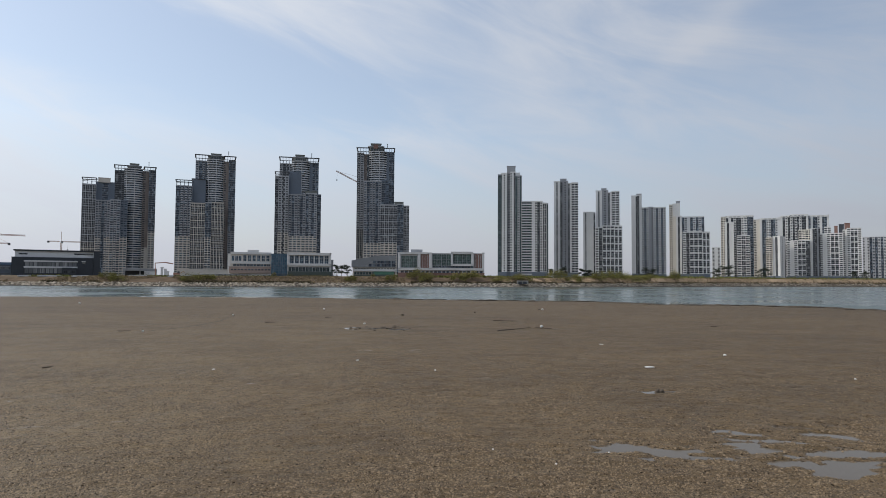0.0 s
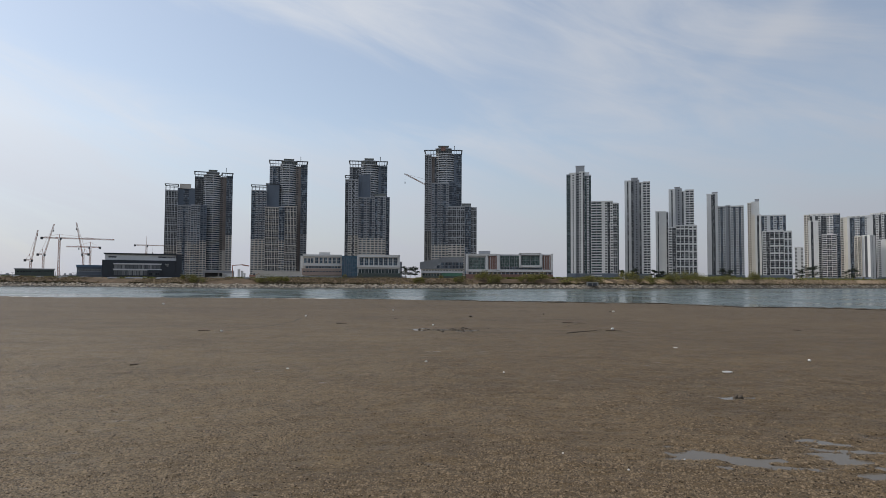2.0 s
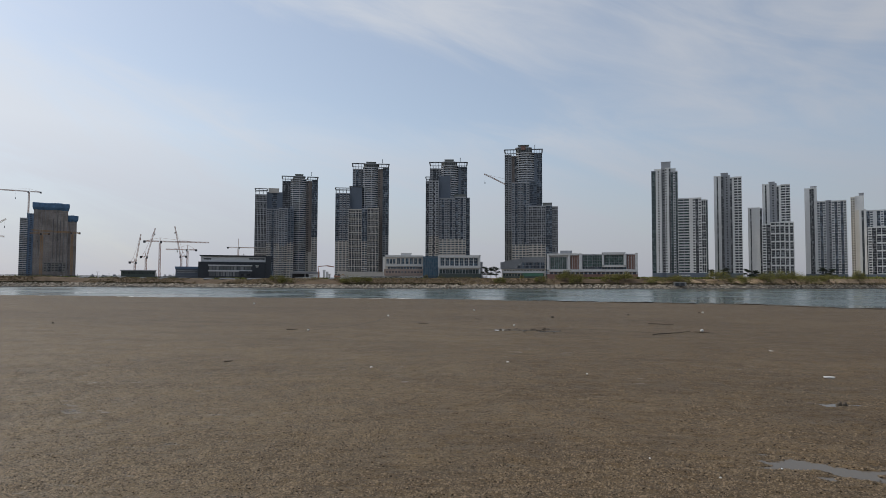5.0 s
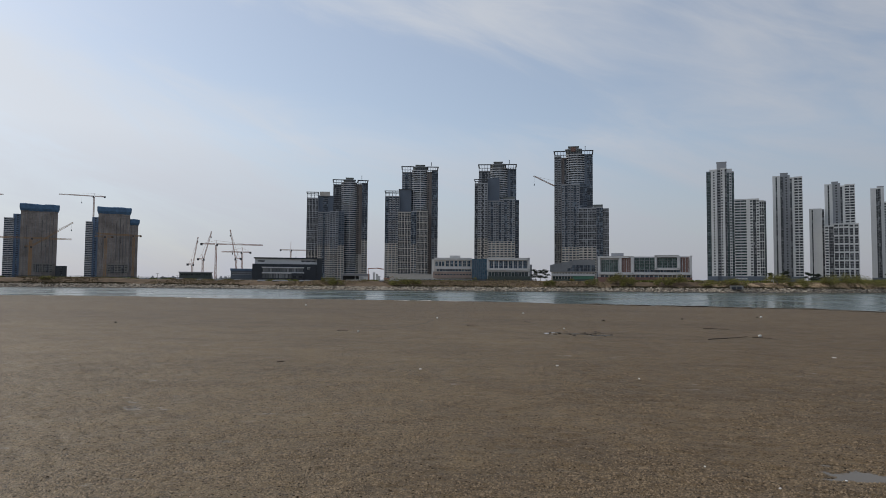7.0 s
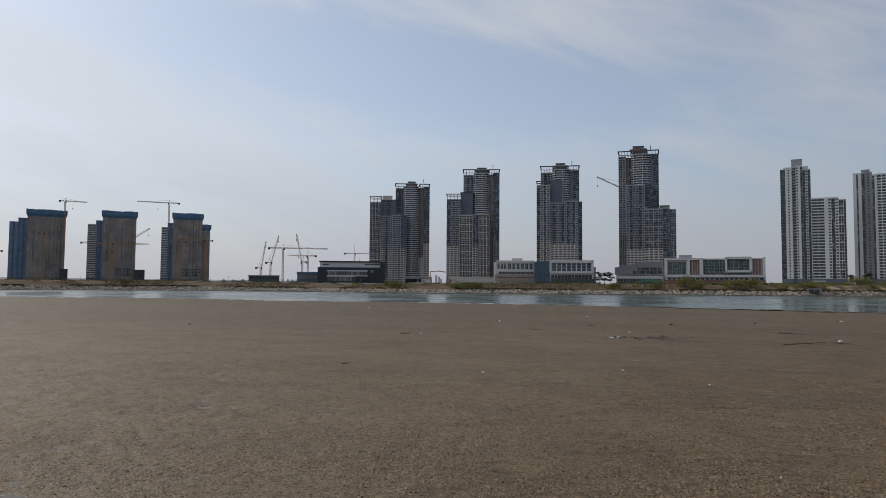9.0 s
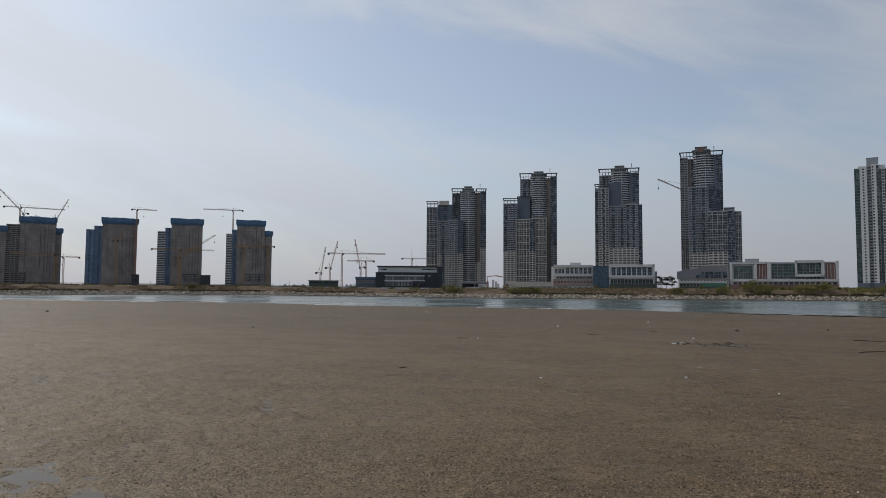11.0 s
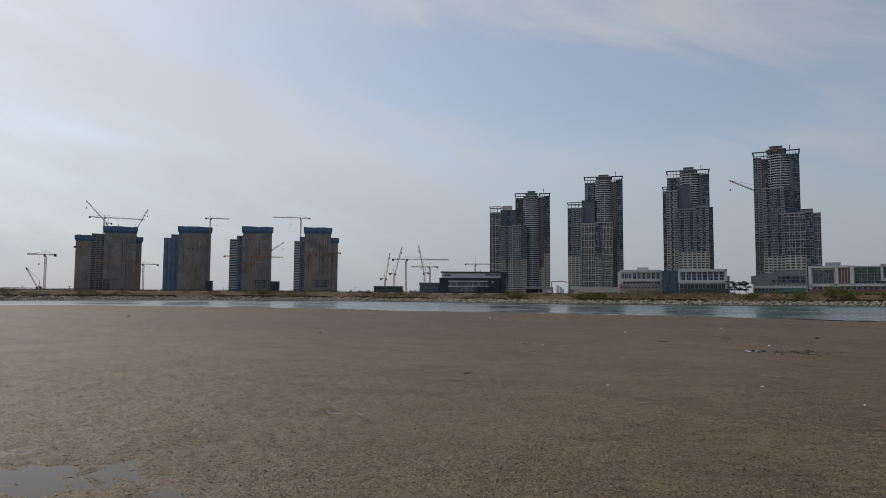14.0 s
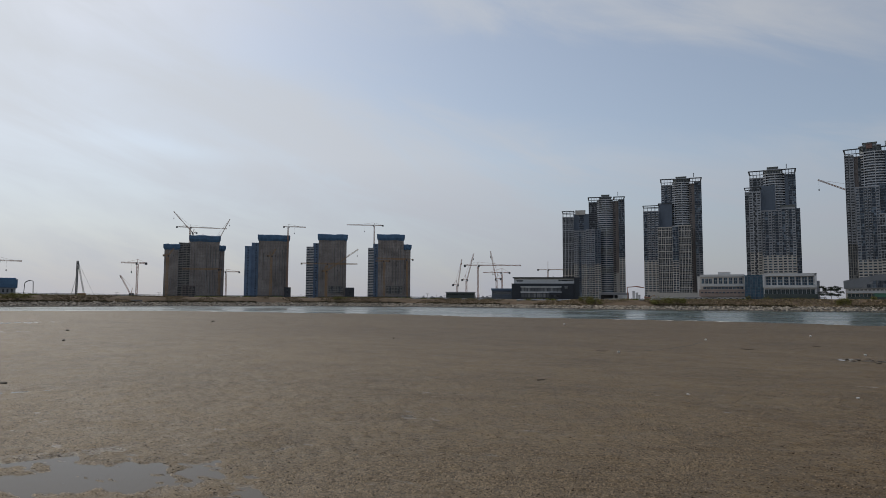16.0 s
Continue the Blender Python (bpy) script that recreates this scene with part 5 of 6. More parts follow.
window_row(o4, 9.5, 23.3, -1, 18.8, 11.4, 4, GREY, GLASS_GREEN, gap=0.05, rows=4)
window_row(o4, -6.5, 25.1, -0, 10.1, 8.1, 14, GREY, GLASS_LOW, gap=0.1)
block(o4, "brick_bay", 25.9, 32.9, -1, 18.6, 8.2, BRICK, depth=1.5)
window_row(o4, 25.9, 31.6, -1, 18.2, 8.7, 3, PALE, GLASS_LOW, gap=1.5, rows=5)
block(o4, "frame_post", 31.5, 33.3, -2, 19.9, 7.4, LOWWHITE, depth=3)
block(o4, "floor_band", -32.9, 33.3, -2, 7.8, 6.5, LOWWHITE, depth=3)
block(o4, "brick_base", -32.8, 33.3, -2, 4.1, -2.8, BRICK, depth=2)
window_row(o4, -31.2, 32.5, -0, 6.1, 4.4, 20, BRICK, GLASS_LOW, gap=0.9)
block(o4, "roof_house", -23.5, -14.7, 8, 22.4, 19.6, GREY, depth=8)

o5 = thing("showroom_building", -236.2, 406.4, 30.2, "low blue-black showroom with a light grey sign band and glazed front", "building", "low offices")
block(o5, "body", -23.7, 21.3, 0, 11.0, -3.5, BLACKPANEL, depth=30)
block(o5, "sign_band", -22.2, 20.2, 2, 15.2, 11.1, PANELGREY, depth=26)
block(o5, "end_wall", 19.7, 23.2, -1, 15.3, -3.4, BLACKPANEL, depth=30)
block(o5, "roof_edge", -22.9, 20.6, 1, 15.5, 15.0, BLACKPANEL, depth=2)
window_row(o5, -16.9, 10.4, -0, 8.6, 5.3, 12, STEEL, GLASS_PALE, gap=0.1)
window_row(o5, -17.0, 2.6, -0, 4.9, 1.5, 9, STEEL, GLASS_PALE, gap=0.1)
block(o5, "lintel", -17.3, 10.8, -1, 9.0, 8.5, PANELGREY, depth=1.5)
block(o5, "transom", -17.3, 10.8, -1, 5.4, 4.8, PANELGREY, depth=1.5)
block(o5, "entrance_porch", 2.6, 10.3, -5, 4.7, -3.5, BLACKPANEL, depth=6)
window_row(o5, 3.4, 9.5, -5, 3.5, 1.6, 3, BLACKPANEL, GLASS, gap=0.1)
block(o5, "sign_bar", -20.2, -15.8, 2, 13.4, 12.8, CHARCOAL, depth=0.5)
block(o5, "sign_bar", 8.9, 19.0, 2, 13.7, 13.1, CHARCOAL, depth=0.5)
block(o5, "emblem", 13.1, 15.1, -0, 8.9, 7.5, LOWWHITE, depth=0.5)
o6 = thing("site_office", -279.0, 414.9, 33.9, "low blue site office with a band of windows", "building", "low offices")
block(o6, "body", -7.2, 8.0, 0, 7.9, -3.9, SLATE, depth=14)
block(o6, "roof_edge", -7.6, 8.0, -1, 8.1, 6.9, BLUEFORM, depth=15)
window_row(o6, -6.4, 7.1, -0, 5.8, 4.1, 10, PALE, GLASS, gap=0.4)
o7 = thing("site_shed", -376.7, 492.4, 37.4, "long low green site shed", "building", "low offices")
block(o7, "body", -13.6, 13.2, 0, 6.5, -4.8, GREENBASE, depth=14)
block(o7, "roof_edge", -14.1, 13.7, -1, 7.0, 6.5, GREY, depth=15)
window_row(o7, -12.6, 12.2, -0, 5.5, 4.2, 12, GREENBASE, GLASS, gap=0.6)
o8 = thing("warehouse", -533.4, 170.7, 72.3, "blue-roofed warehouse with grey lower walls", "building", "low offices")
block(o8, "wall", -16.4, 5.6, 0, 6.6, -5.7, GREY, depth=30)
block(o8, "blue_upper_wall", -17.9, 6.6, -1, 12.1, 6.5, TARP, depth=32)
block(o8, "roof_ridge", -17.4, 5.6, 2, 13.1, 12.1, TARP, depth=24)
window_row(o8, -15.7, 4.6, -0, 5.8, 3.0, 8, GREY, GLASS, gap=1.2)

gate = thing("gatehouse", -210.1, 460.0, 24.6, "long low pavilion with a flat roof and open front", "pavilion")
block(gate, "flat_roof", -10.2, 10.7, -2, 5.3, 4.1, GREY, depth=12)
block(gate, "column", -10.2, -9.2, 0, 4.2, -3.9, GREY, depth=1)
block(gate, "column", -0.4, 0.7, 0, 4.3, -3.9, GREY, depth=1)
block(gate, "column", 9.7, 10.8, 0, 4.4, -3.8, GREY, depth=1)
block(gate, "rear_wall", -9.3, 9.8, 6, 4.0, -3.9, CHARCOAL, depth=1)
box1 = thing("shipping_container", -176.9, 400.0, 23.9, "white shipping container beside the gatehouse", "container")
block(box1, "body", -2.8, 3.1, 0, 2.8, -3.5, LOWWHITE, depth=2.5)
block(box1, "door", -2.5, 0.0, -0, 2.4, -3.5, PALE, depth=0.2)
silo = thing("cement_silo", -176.5, 420.0, 22.8, "white cement silos and plant beside a pump boom", "silo")
block(silo, "silo_body", -2.0, -0.4, 0, 5.7, -3.6, LOWWHITE, depth=2)
block(silo, "silo_body", -0.0, 1.6, 0, 4.7, -3.6, LOWWHITE, depth=2)
block(silo, "silo_body", 1.7, 3.0, 0, 3.2, -3.5, LOWWHITE, depth=2)
hoard = thing("site_hoarding", -169.5, 470.0, 19.8, "long pale hoarding wall in front of the tower", "hoarding")
block(hoard, "panel_wall", -17.8, 16.7, 0, 5.3, -3.7, BEIGE, depth=0.4)
for k in range(15):
    barrier = thing("road_barrier", *(hoard.matrix_world @ Vector((-8.0 + 3.6 * k, -30.0, 0)))[:2], 19.8, "white plastic road barrier on the bank road", "barrier", "road barriers")
    part("barrier_body", extruded([(-1.5, -0.6), (1.5, -0.6), (1.5, 0.2), (1.35, 2.2), (-1.35, 2.2), (-1.5, 0.2)], -0.3, 0.3), LOWWHITE, barrier)
    stripe = Boxes()
    stripe.add(-0.55, 0.55, -0.34, -0.3, 0.7, 1.7)
    part("reflector_panel", stripe, CHARCOAL, barrier)


def excavator(x, y, yaw):
    """A small tracked excavator with its boom folded low."""
    e = thing("excavator", x, y, yaw, "orange tracked excavator parked on the bank road", "excavator")
    for yy in (-1.2, 0.7):
        part("track", extruded([(-2.0, 0.3), (-1.6, 0.0), (1.6, 0.0), (2.0, 0.3), (2.0, 0.6), (1.6, 0.9), (-1.6, 0.9), (-2.0, 0.6)], yy, yy + 0.5), CHARCOAL, e)
    body = part("body", extruded([(-2.2, 1.0), (1.2, 1.0), (1.2, 1.7), (-2.2, 2.1)], -1.2, 1.2), CRANE_RED, e)
    part("cab", extruded([(-0.2, 1.7), (1.2, 1.7), (1.1, 2.9), (0.1, 2.9)], -1.2, 0.0), CHARCOAL, body)
    b = Bars()
    b.add((1.0, 0.4, 1.6), (3.2, 0.4, 2.9), 0.28, 0.2)
    b.add((3.2, 0.4, 2.9), (4.3, 0.4, 1.3), 0.2, 0.14)
    part("boom", b, CRANE_YELLOW, e)
    part("bucket", extruded([(4.0, 0.5), (4.7, 0.7), (4.5, 1.4), (4.1, 1.4)], 0.0, 0.8), STEEL, e)
    return e


excavator(-148.0, 370.0, 21.8)


# ---------------------------------------------------------------- cranes
def lattice(bars, p, q, width, chord, pitch):
    """A square lattice girder from p to q."""
    p, q = Vector(p), Vector(q)
    d = (q - p).normalized()
    u = Vector((1, 0, 0)) if abs(d.z) > 0.9 else d.cross(Vector((0, 0, 1))).normalized()
    v = d.cross(u).normalized()
    cs = [(u * a + v * b) * (width / 2) for a, b in ((-1, -1), (1, -1), (1, 1), (-1, 1))]
    for c in cs:
        bars.add(p + c, q + c, chord)
    n = max(1, int((q - p).length / pitch))
    for i in range(n):
        a, b = p.lerp(q, i / n), p.lerp(q, (i + 1) / n)
        for k in range(4):
            bars.add(a + cs[k], b + cs[(k + 1) % 4], chord * 0.75)
            bars.add(b + cs[k], a + cs[(k + 1) % 4], chord * 0.75)


def tower_crane(x, y, yaw, height, jib, counter, mat, label, turn=0.0, width=2.1, luff=0.0, slope=0.0, apex=6.0, base=LAND):
    """A tower crane: mast, cab, jib, counter-jib with ballast, ties, hook block. luff: the angle of a raised jib."""
    crane = thing("tower_crane", x, y, yaw, label, "crane", "tower cranes", z=base)
    b = Bars()
    lattice(b, (0, 0, 0), (0, 0, height), width, 0.32, width * 0.8)
    part("mast", b, mat, crane)
    c, s = math.cos(radians(turn)), math.sin(radians(turn))

    def at(along, up):
        return (along * c, along * s, height + up)

    b = Bars()
    tip = at(jib * math.cos(radians(luff)), 1.5 + jib * math.sin(radians(luff + slope)))
    lattice(b, at(1.0, 1.5), tip, width * 0.6, 0.22, width * 0.75)
    part("jib", b, mat, crane)
    b = Bars()
    lattice(b, at(-1.0, 1.5), at(-counter, 1.5), width * 0.6, 0.22, width * 0.75)
    part("counter_jib", b, mat, crane)
    w = Boxes()
    w.add(-1.4, 1.4, -1.0, 1.0, -1.6, 1.2)
    o = part("ballast", w, CHARCOAL, crane, at=at(-counter + 1.0, 1.0))
    w = Boxes()
    w.add(-1.1, 1.1, -1.9, -0.2, -1.2, 1.6)
    part("cab", w, CHARCOAL, crane, at=at(1.2, 0.2))
    if luff or apex:
        b = Bars()
        top = at(-1.5 if luff else 0, apex if not luff else apex * 1.4)
        b.add(at(0, 1.0), top, 0.4)
        if apex < 10:
            b.add(top, at(-counter + 2, 2.0), 0.14)
            b.add(top, tip if luff else at(jib * 0.62, 2.3 + jib * 0.62 * math.sin(radians(slope))), 0.14)
        part("tie_frame", b, mat, crane)
    b = Bars()
    hx = jib * (0.97 if luff else 0.35)
    hz = 1.5 + (jib * math.sin(radians(luff)) if luff else hx * math.sin(radians(slope)))
    hp = Vector(at(hx * math.cos(radians(luff)), hz))
    drop = min(height * 0.25, 11.0)
    b.add(hp, hp - Vector((0, 0, drop)), 0.07)
    b.add(hp - Vector((0, 0, drop)), hp - Vector((0, 0, drop + 2.2)), 0.8)
    part("hook_block", b, STEEL, crane)
    return crane


tower_crane(-528.2, 728.7, 35.9, 45.8, 57.9, 18.8, CRANE_RED, "rust-orange tower crane with a long flat jib", turn=0)
tower_crane(-587.3, 759.4, 37.7, 21.0, 37.3, 7, CRANE_RED, "rust-orange luffing crane with a raised jib", turn=0, luff=80.2)
tower_crane(-576.8, 767.4, 36.9, 28.3, 39.3, 7, CRANE_RED, "rust-orange luffing crane with a steep jib", turn=0, luff=74.7)
tower_crane(-541.5, 792.7, 34.3, 29.8, 40.6, 7, CRANE_RED, "rust-orange luffing crane with a steep jib", turn=180, luff=77.4)
tower_crane(-557.4, 830.2, 33.9, 40.4, 28.4, 12.3, CRANE_RED, "rust-orange flat-top tower crane far behind", turn=180, apex=8)
tower_crane(-574.4, 996.3, 30.0, 52.0, 25.1, 17.7, CRANE_PALE, "faded orange flat-top tower crane behind the showroom", turn=0, apex=16)
tower_crane(-113.6, 892.8, 7.25, 128.3, 35.0, 4, CRANE_PALE, "faded orange luffing crane beside the tallest tower", turn=180, luff=26.1)
tower_crane(-1089.6, 636.7, 59.7, 116.7, 49.4, 7, CRANE_PALE, "faded orange luffing crane on the netted tower", turn=180, luff=47.2)
tower_crane(-1097.4, 635.3, 59.9, 126.7, 62.7, 23.0, CRANE_PALE, "faded orange flat-top crane above the netted tower", turn=0)
tower_crane(-1066.1, 675.3, 57.7, 110.3, 37.7, 7, CRANE_PALE, "faded orange luffing crane at the tower's edge", turn=0, luff=63.2)
tower_crane(-990.1, 642.0, 57.0, 44.8, 4.5, 21.9, CRANE_RED, "rust-orange tower crane with a short jib", turn=180)
tower_crane(-975.5, 757.4, 52.2, 130.7, 31.6, 8.6, CRANE_PALE, "faded orange flat-top crane beside the netted tower", turn=0)
tower_crane(-891.0, 893.7, 44.9, 140.2, 51.6, 17.1, CRANE_RED, "rust-orange flat-top crane above the netted towers", turn=180)
tower_crane(-1037.4, 562.3, 61.5, 69.9, 14.7, 7, CRANE_YELLOW, "amber luffing crane before the netted tower", turn=0, width=3.1, luff=51.7)
tower_crane(-1004.4, 638.1, 57.6, 48.9, 59.1, 3.6, CRANE_YELLOW, "amber flat-top crane before the netted tower", turn=180, width=3.1, apex=3)
tower_crane(-948.5, 702.0, 53.5, 73.4, 13.7, 7, CRANE_YELLOW, "amber luffing crane with a raised jib", turn=0, width=3.1, luff=60.6)
tower_crane(-889.9, 774.9, 49.0, 48.5, 67.9, 7, CRANE_YELLOW, "amber luffing crane leaning out past the tower", turn=0, width=3.1, luff=35.3)
tower_crane(-904.5, 788.6, 48.9, 62.5, 54.5, 44.8, CRANE_YELLOW, "amber flat-top crane before the netted tower", turn=0, width=3.1, apex=3)
tower_crane(-790.5, 876.1, 42.1, 70.6, 54.0, 11.0, CRANE_YELLOW, "amber flat-top crane before the netted tower", turn=180, width=3.1, apex=3, slope=2)
tower_crane(-827.0, 855.7, 44.0, 68.3, 15.7, 10.5, CRANE_YELLOW, "amber tower crane before the netted tower", turn=180, width=3.1, apex=3)
tower_crane(-806.8, 398.9, 63.7, 42.1, 18.5, 10.5, CRANE_RED, "rust-orange tower crane standing alone", turn=180)
tower_crane(-955.4, 295.2, 72.8, 45.1, 25.1, 11.2, CRANE_PALE, "faded orange flat-top crane at the far shore", turn=0)
tower_crane(-809.5, 393.4, 64.1, 4.2, 25.9, 3, CRANE_RED, "small crawler crane with a leaning lattice jib", turn=180, luff=60.6)


# ---------------------------------------------------------------- construction plant and far masts
def piling_rig(x, y, yaw, h):
    rig = thing("piling_rig", x, y, yaw, "tall dark piling rig with a leaning lattice boom", "rig", z=LAND)
    b = Bars()
    lattice(b, (0, 0, 0), (0, 0, h), 1.1, 0.42, 1.3)
    part("leader", b, CHARCOAL, rig)
    b = Bars()
    lattice(b, (h * 0.2, 1, 1), (0.4, 0, h * 0.96), 0.9, 0.16, 1.6)
    part("boom", b, STEEL, rig)
    b = Bars()
    b.add((-h * 0.13, 0, 0.5), (-0.3, 0, h * 0.6), 0.2)
    b.add((h * 0.45, 1, 1), (0.2, 0, h * 0.98), 0.08)
    part("stay", b, STEEL, rig)
    c = Boxes()
    c.add(1.0, 7.0, -1.6, 1.6, 1.1, 3.6)
    c.add(0.5, 7.6, -2.2, -1.3, 0, 1.1)
    c.add(0.5, 7.6, 1.3, 2.2, 0, 1.1)
    part("crawler_body", c, CRANE_YELLOW, rig)
    return rig


def pump_boom(x, y, yaw, h, reach, mat, label):
    """A folded placing boom: an upright, an elbow and a reaching arm."""
    p = thing("placing_boom", x, y, yaw, label, "boom", z=LAND)
    b = Bars()
    b.add((0, 0, 0), (-0.4, 0, h), 0.45, 0.35)
    part("upright", b, mat, p)
    b = Bars()
    b.add((-0.4, 0, h), (reach * 0.55, 0, h + 0.5), 0.4, 0.35)
    b.add((reach * 0.55, 0, h + 0.5), (reach, 0, h - 0.3), 0.55, 0.45)
    part("arm", b, mat, p)
    return p


RIG = (-574.1, 234.0, 67.8)
RIG_TOP = (-0.4, 0, 29.9)
piling_rig(*RIG, RIG_TOP[2])
BENT = (-584.8, 206.1, 70.6)
BENT_TOP = (0.4, 0, 12.7)
bent = pump_boom(*BENT, BENT_TOP[2], -5.0, STEEL, "bent dark steel placing boom")
leg = Bars()
leg.add((-5.0, 0, 12.4), (-6.0, 0, 11.0), 0.45, 0.4)
leg.add((-6.0, 0, 11.0), (-6.4, 0, 3.0), 0.4, 0.3)
part("hanging_arm", leg, STEEL, bent)
PUMP = (-186.2, 430.0, 23.4)
PUMP_TOP = (-0.1, 0, 8.8)
pump_boom(*PUMP, PUMP_TOP[2], 10.5, CRANE_RED, "rust-red placing boom beside white silos")

rnd = random.Random(5)


def far_mast(az, dist, h):
    m = thing("far_mast", -dist * math.sin(radians(az)), dist * math.cos(radians(az)), az, "thin grey mast on the hazy horizon", "mast", "far masts", z=LAND)
    b = Bars()
    b.add((0, 0, 0), (0, 0, h), 0.7, 0.45)
    part("pole", b, STEEL, m)
    if rnd.random() < 0.4:
        b = Bars()
        b.add((-4, 0, h), (4, 0, h), 0.4)
        part("crossarm", b, STEEL, m)


for k in range(46):
    far_mast(rnd.choice((rnd.uniform(33.5, 42), rnd.uniform(59, 74))), rnd.uniform(1500, 2300), rnd.uniform(8, 19))
def far_building(az, dist, w, h):
    """A block so far off that only its outline and roof step show."""
    t = thing("far_building", -dist * math.sin(radians(az)), dist * math.cos(radians(az)), az, "grey block of the far town on the horizon", "building", "far town")
    b = Boxes()
    b.add(-w / 2, w / 2, 0, 20, 0, h)
    part("body", b, PALE, t)
    b = Boxes()
    b.add(-w * 0.2, w * 0.25, 4, 12, h, h + 5)
    part("roof_house", b, GREY, t)


for k in range(14):
    far_building(33.5 + 0.55 * k + rnd.uniform(-0.2, 0.2), rnd.uniform(2600, 3000), rnd.uniform(10, 26), rnd.uniform(8, 18))
for az0 in (37.0, 39.5, 51.0, 55.5):
    far_mast(az0, 1900, 17)


# ---------------------------------------------------------------- far bank: stones, grass, rail, bushes, pines
ICO = bmesh.new()
bmesh.ops.create_icosphere(ICO, subdivisions=1, radius=1.0)
ICO_V = np.array([v.co[:] for v in ICO.verts])
ICO_F = np.array([[v.index for v in f.verts] for f in ICO.faces])
ICO.free()


def joined(name, verts, faces, mat):
    """Many small pieces of the same build in one mesh; verts (n, k, 3), faces (m, c)."""
    n, k = verts.shape[:2]
    f = (faces[None] + (np.arange(n) * k)[:, None, None]).reshape(-1, faces.shape[1])
    me = bpy.data.meshes.new(name)
    me.vertices.add(n * k)
    me.vertices.foreach_set("co", verts.reshape(-1).astype(np.float32))
    me.loops.add(f.size)
    me.loops.foreach_set("vertex_index", f.ravel().astype(np.int32))
    me.polygons.add(len(f))
    me.polygons.foreach_set("loop_start", np.arange(0, f.size, faces.shape[1], dtype=np.int32))
    me.update(calc_edges=True)
    me.materials.append(mat)
    return new(name, me)


def ground_at(az, r):
    return ground_height(np.atleast_1d(np.asarray(az, float)), np.atleast_1d(np.asarray(r, float)))


STONE = material("pale_riprap_stone", (0.29, 0.25, 0.20), 0.9, vary=0.25, scale=1.2, island=1.1, spec=0.2)
WETSTONE = material("wet_dark_stone", (0.07, 0.065, 0.058), 0.6, vary=0.2, scale=1.2, island=0.6)
GRASS = material("dry_bank_grass", (0.28, 0.205, 0.125), 0.95, vary=0.16, scale=0.05, second=(0.38, 0.30, 0.185), island=0.5, spec=0.1)
REED = material("fresh_green_reed", (0.17, 0.175, 0.055), 0.9, vary=0.25, scale=0.1, island=0.8, spec=0.1)
LEAF = material("spring_willow_leaf", (0.165, 0.155, 0.045), 0.8, vary=0.3, scale=0.6, island=0.9, spec=0.2)
NEEDLE = material("dark_pine_needles", (0.025, 0.034, 0.022), 0.8, vary=0.25, scale=0.6, island=0.7, spec=0.2)
BARK = material("grey_brown_bark", (0.10, 0.08, 0.065), 0.9, vary=0.2, scale=2.0)


def stones(name, count, s_lo, s_hi, size_lo, size_hi, mat, label, seed):
    r = np.random.RandomState(seed)
    az = np.interp(r.rand(count), np.linspace(0, 1, 200), np.linspace(-36, 75, 200))
    s = s_lo + (s_hi - s_lo) * r.rand(count)
    dist = far_shore(az) + s
    size = size_lo + (size_hi - size_lo) * r.rand(count) ** 2
    keep = r.rand(count) < np.clip(dist / 420.0, 0.35, 1)
    az, dist, size = az[keep], dist[keep], size[keep]
    n = len(az)
    z = ground_height(az, dist)
    v = ICO_V[None] * (1 + 0.35 * (r.rand(n, len(ICO_V), 1) - 0.5)) * size[:, None, None] * np.stack([0.8 + 0.6 * r.rand(n), 0.7 + 0.5 * r.rand(n), 0.45 + 0.3 * r.rand(n)], -1)[:, None]
    ang = r.rand(n) * 6.28
    c, sn = np.cos(ang)[:, None], np.sin(ang)[:, None]
    v = np.stack([v[..., 0] * c - v[..., 1] * sn, v[..., 0] * sn + v[..., 1] * c, v[..., 2]], -1)
    v += np.stack([-dist * np.sin(np.radians(az)), dist * np.cos(np.radians(az)), z + 0.1], -1)[:, None]
    return tagged(joined(name, v, ICO_F, mat), label, "stones", kind="stuff")


stones("riprap", 19000, 0.3, 6.4, 0.24, 0.72, STONE, "pale angular stones heaped along the far bank", 2)
stones("tideline_stones", 3600, -1.6, 0.7, 0.3, 0.6, WETSTONE, "dark wet stones along the tide line", 3)


def grass(name, count, s_lo, s_hi, h_lo, h_hi, mat, label, seed, lo=-36, hi=75):
    r = np.random.RandomState(seed)
    az = lo + (hi - lo) * r.rand(count)
    dist = far_shore(az) + s_lo + (s_hi - s_lo) * r.rand(count)
    x, y = -dist * np.sin(np.radians(az)), dist * np.cos(np.radians(az))
    keep = fbm(x * 0.06, y * 0.06, 3, seed) > 0.42
    x, y, az, dist = x[keep], y[keep], az[keep], dist[keep]
    n = len(x)
    z = ground_height(az, dist)
    h = h_lo + (h_hi - h_lo) * r.rand(n)
    v = np.zeros((n, 6, 3))
    for k in range(2):
        a = r.rand(n) * 3.14
        w = 0.35 + 0.4 * r.rand(n)
        v[:, 3 * k + 0] = np.stack([x - w * np.cos(a), y - w * np.sin(a), z - 0.1], -1)
        v[:, 3 * k + 1] = np.stack([x + w * np.cos(a), y + w * np.sin(a), z - 0.1], -1)
        v[:, 3 * k + 2] = np.stack([x + 0.5 * (r.rand(n) - 0.5), y + 0.5 * (r.rand(n) - 0.5), z + h], -1)
    return tagged(joined(name, v, np.array([[0, 1, 2], [3, 4, 5]]), mat), label, "grass", kind="stuff")


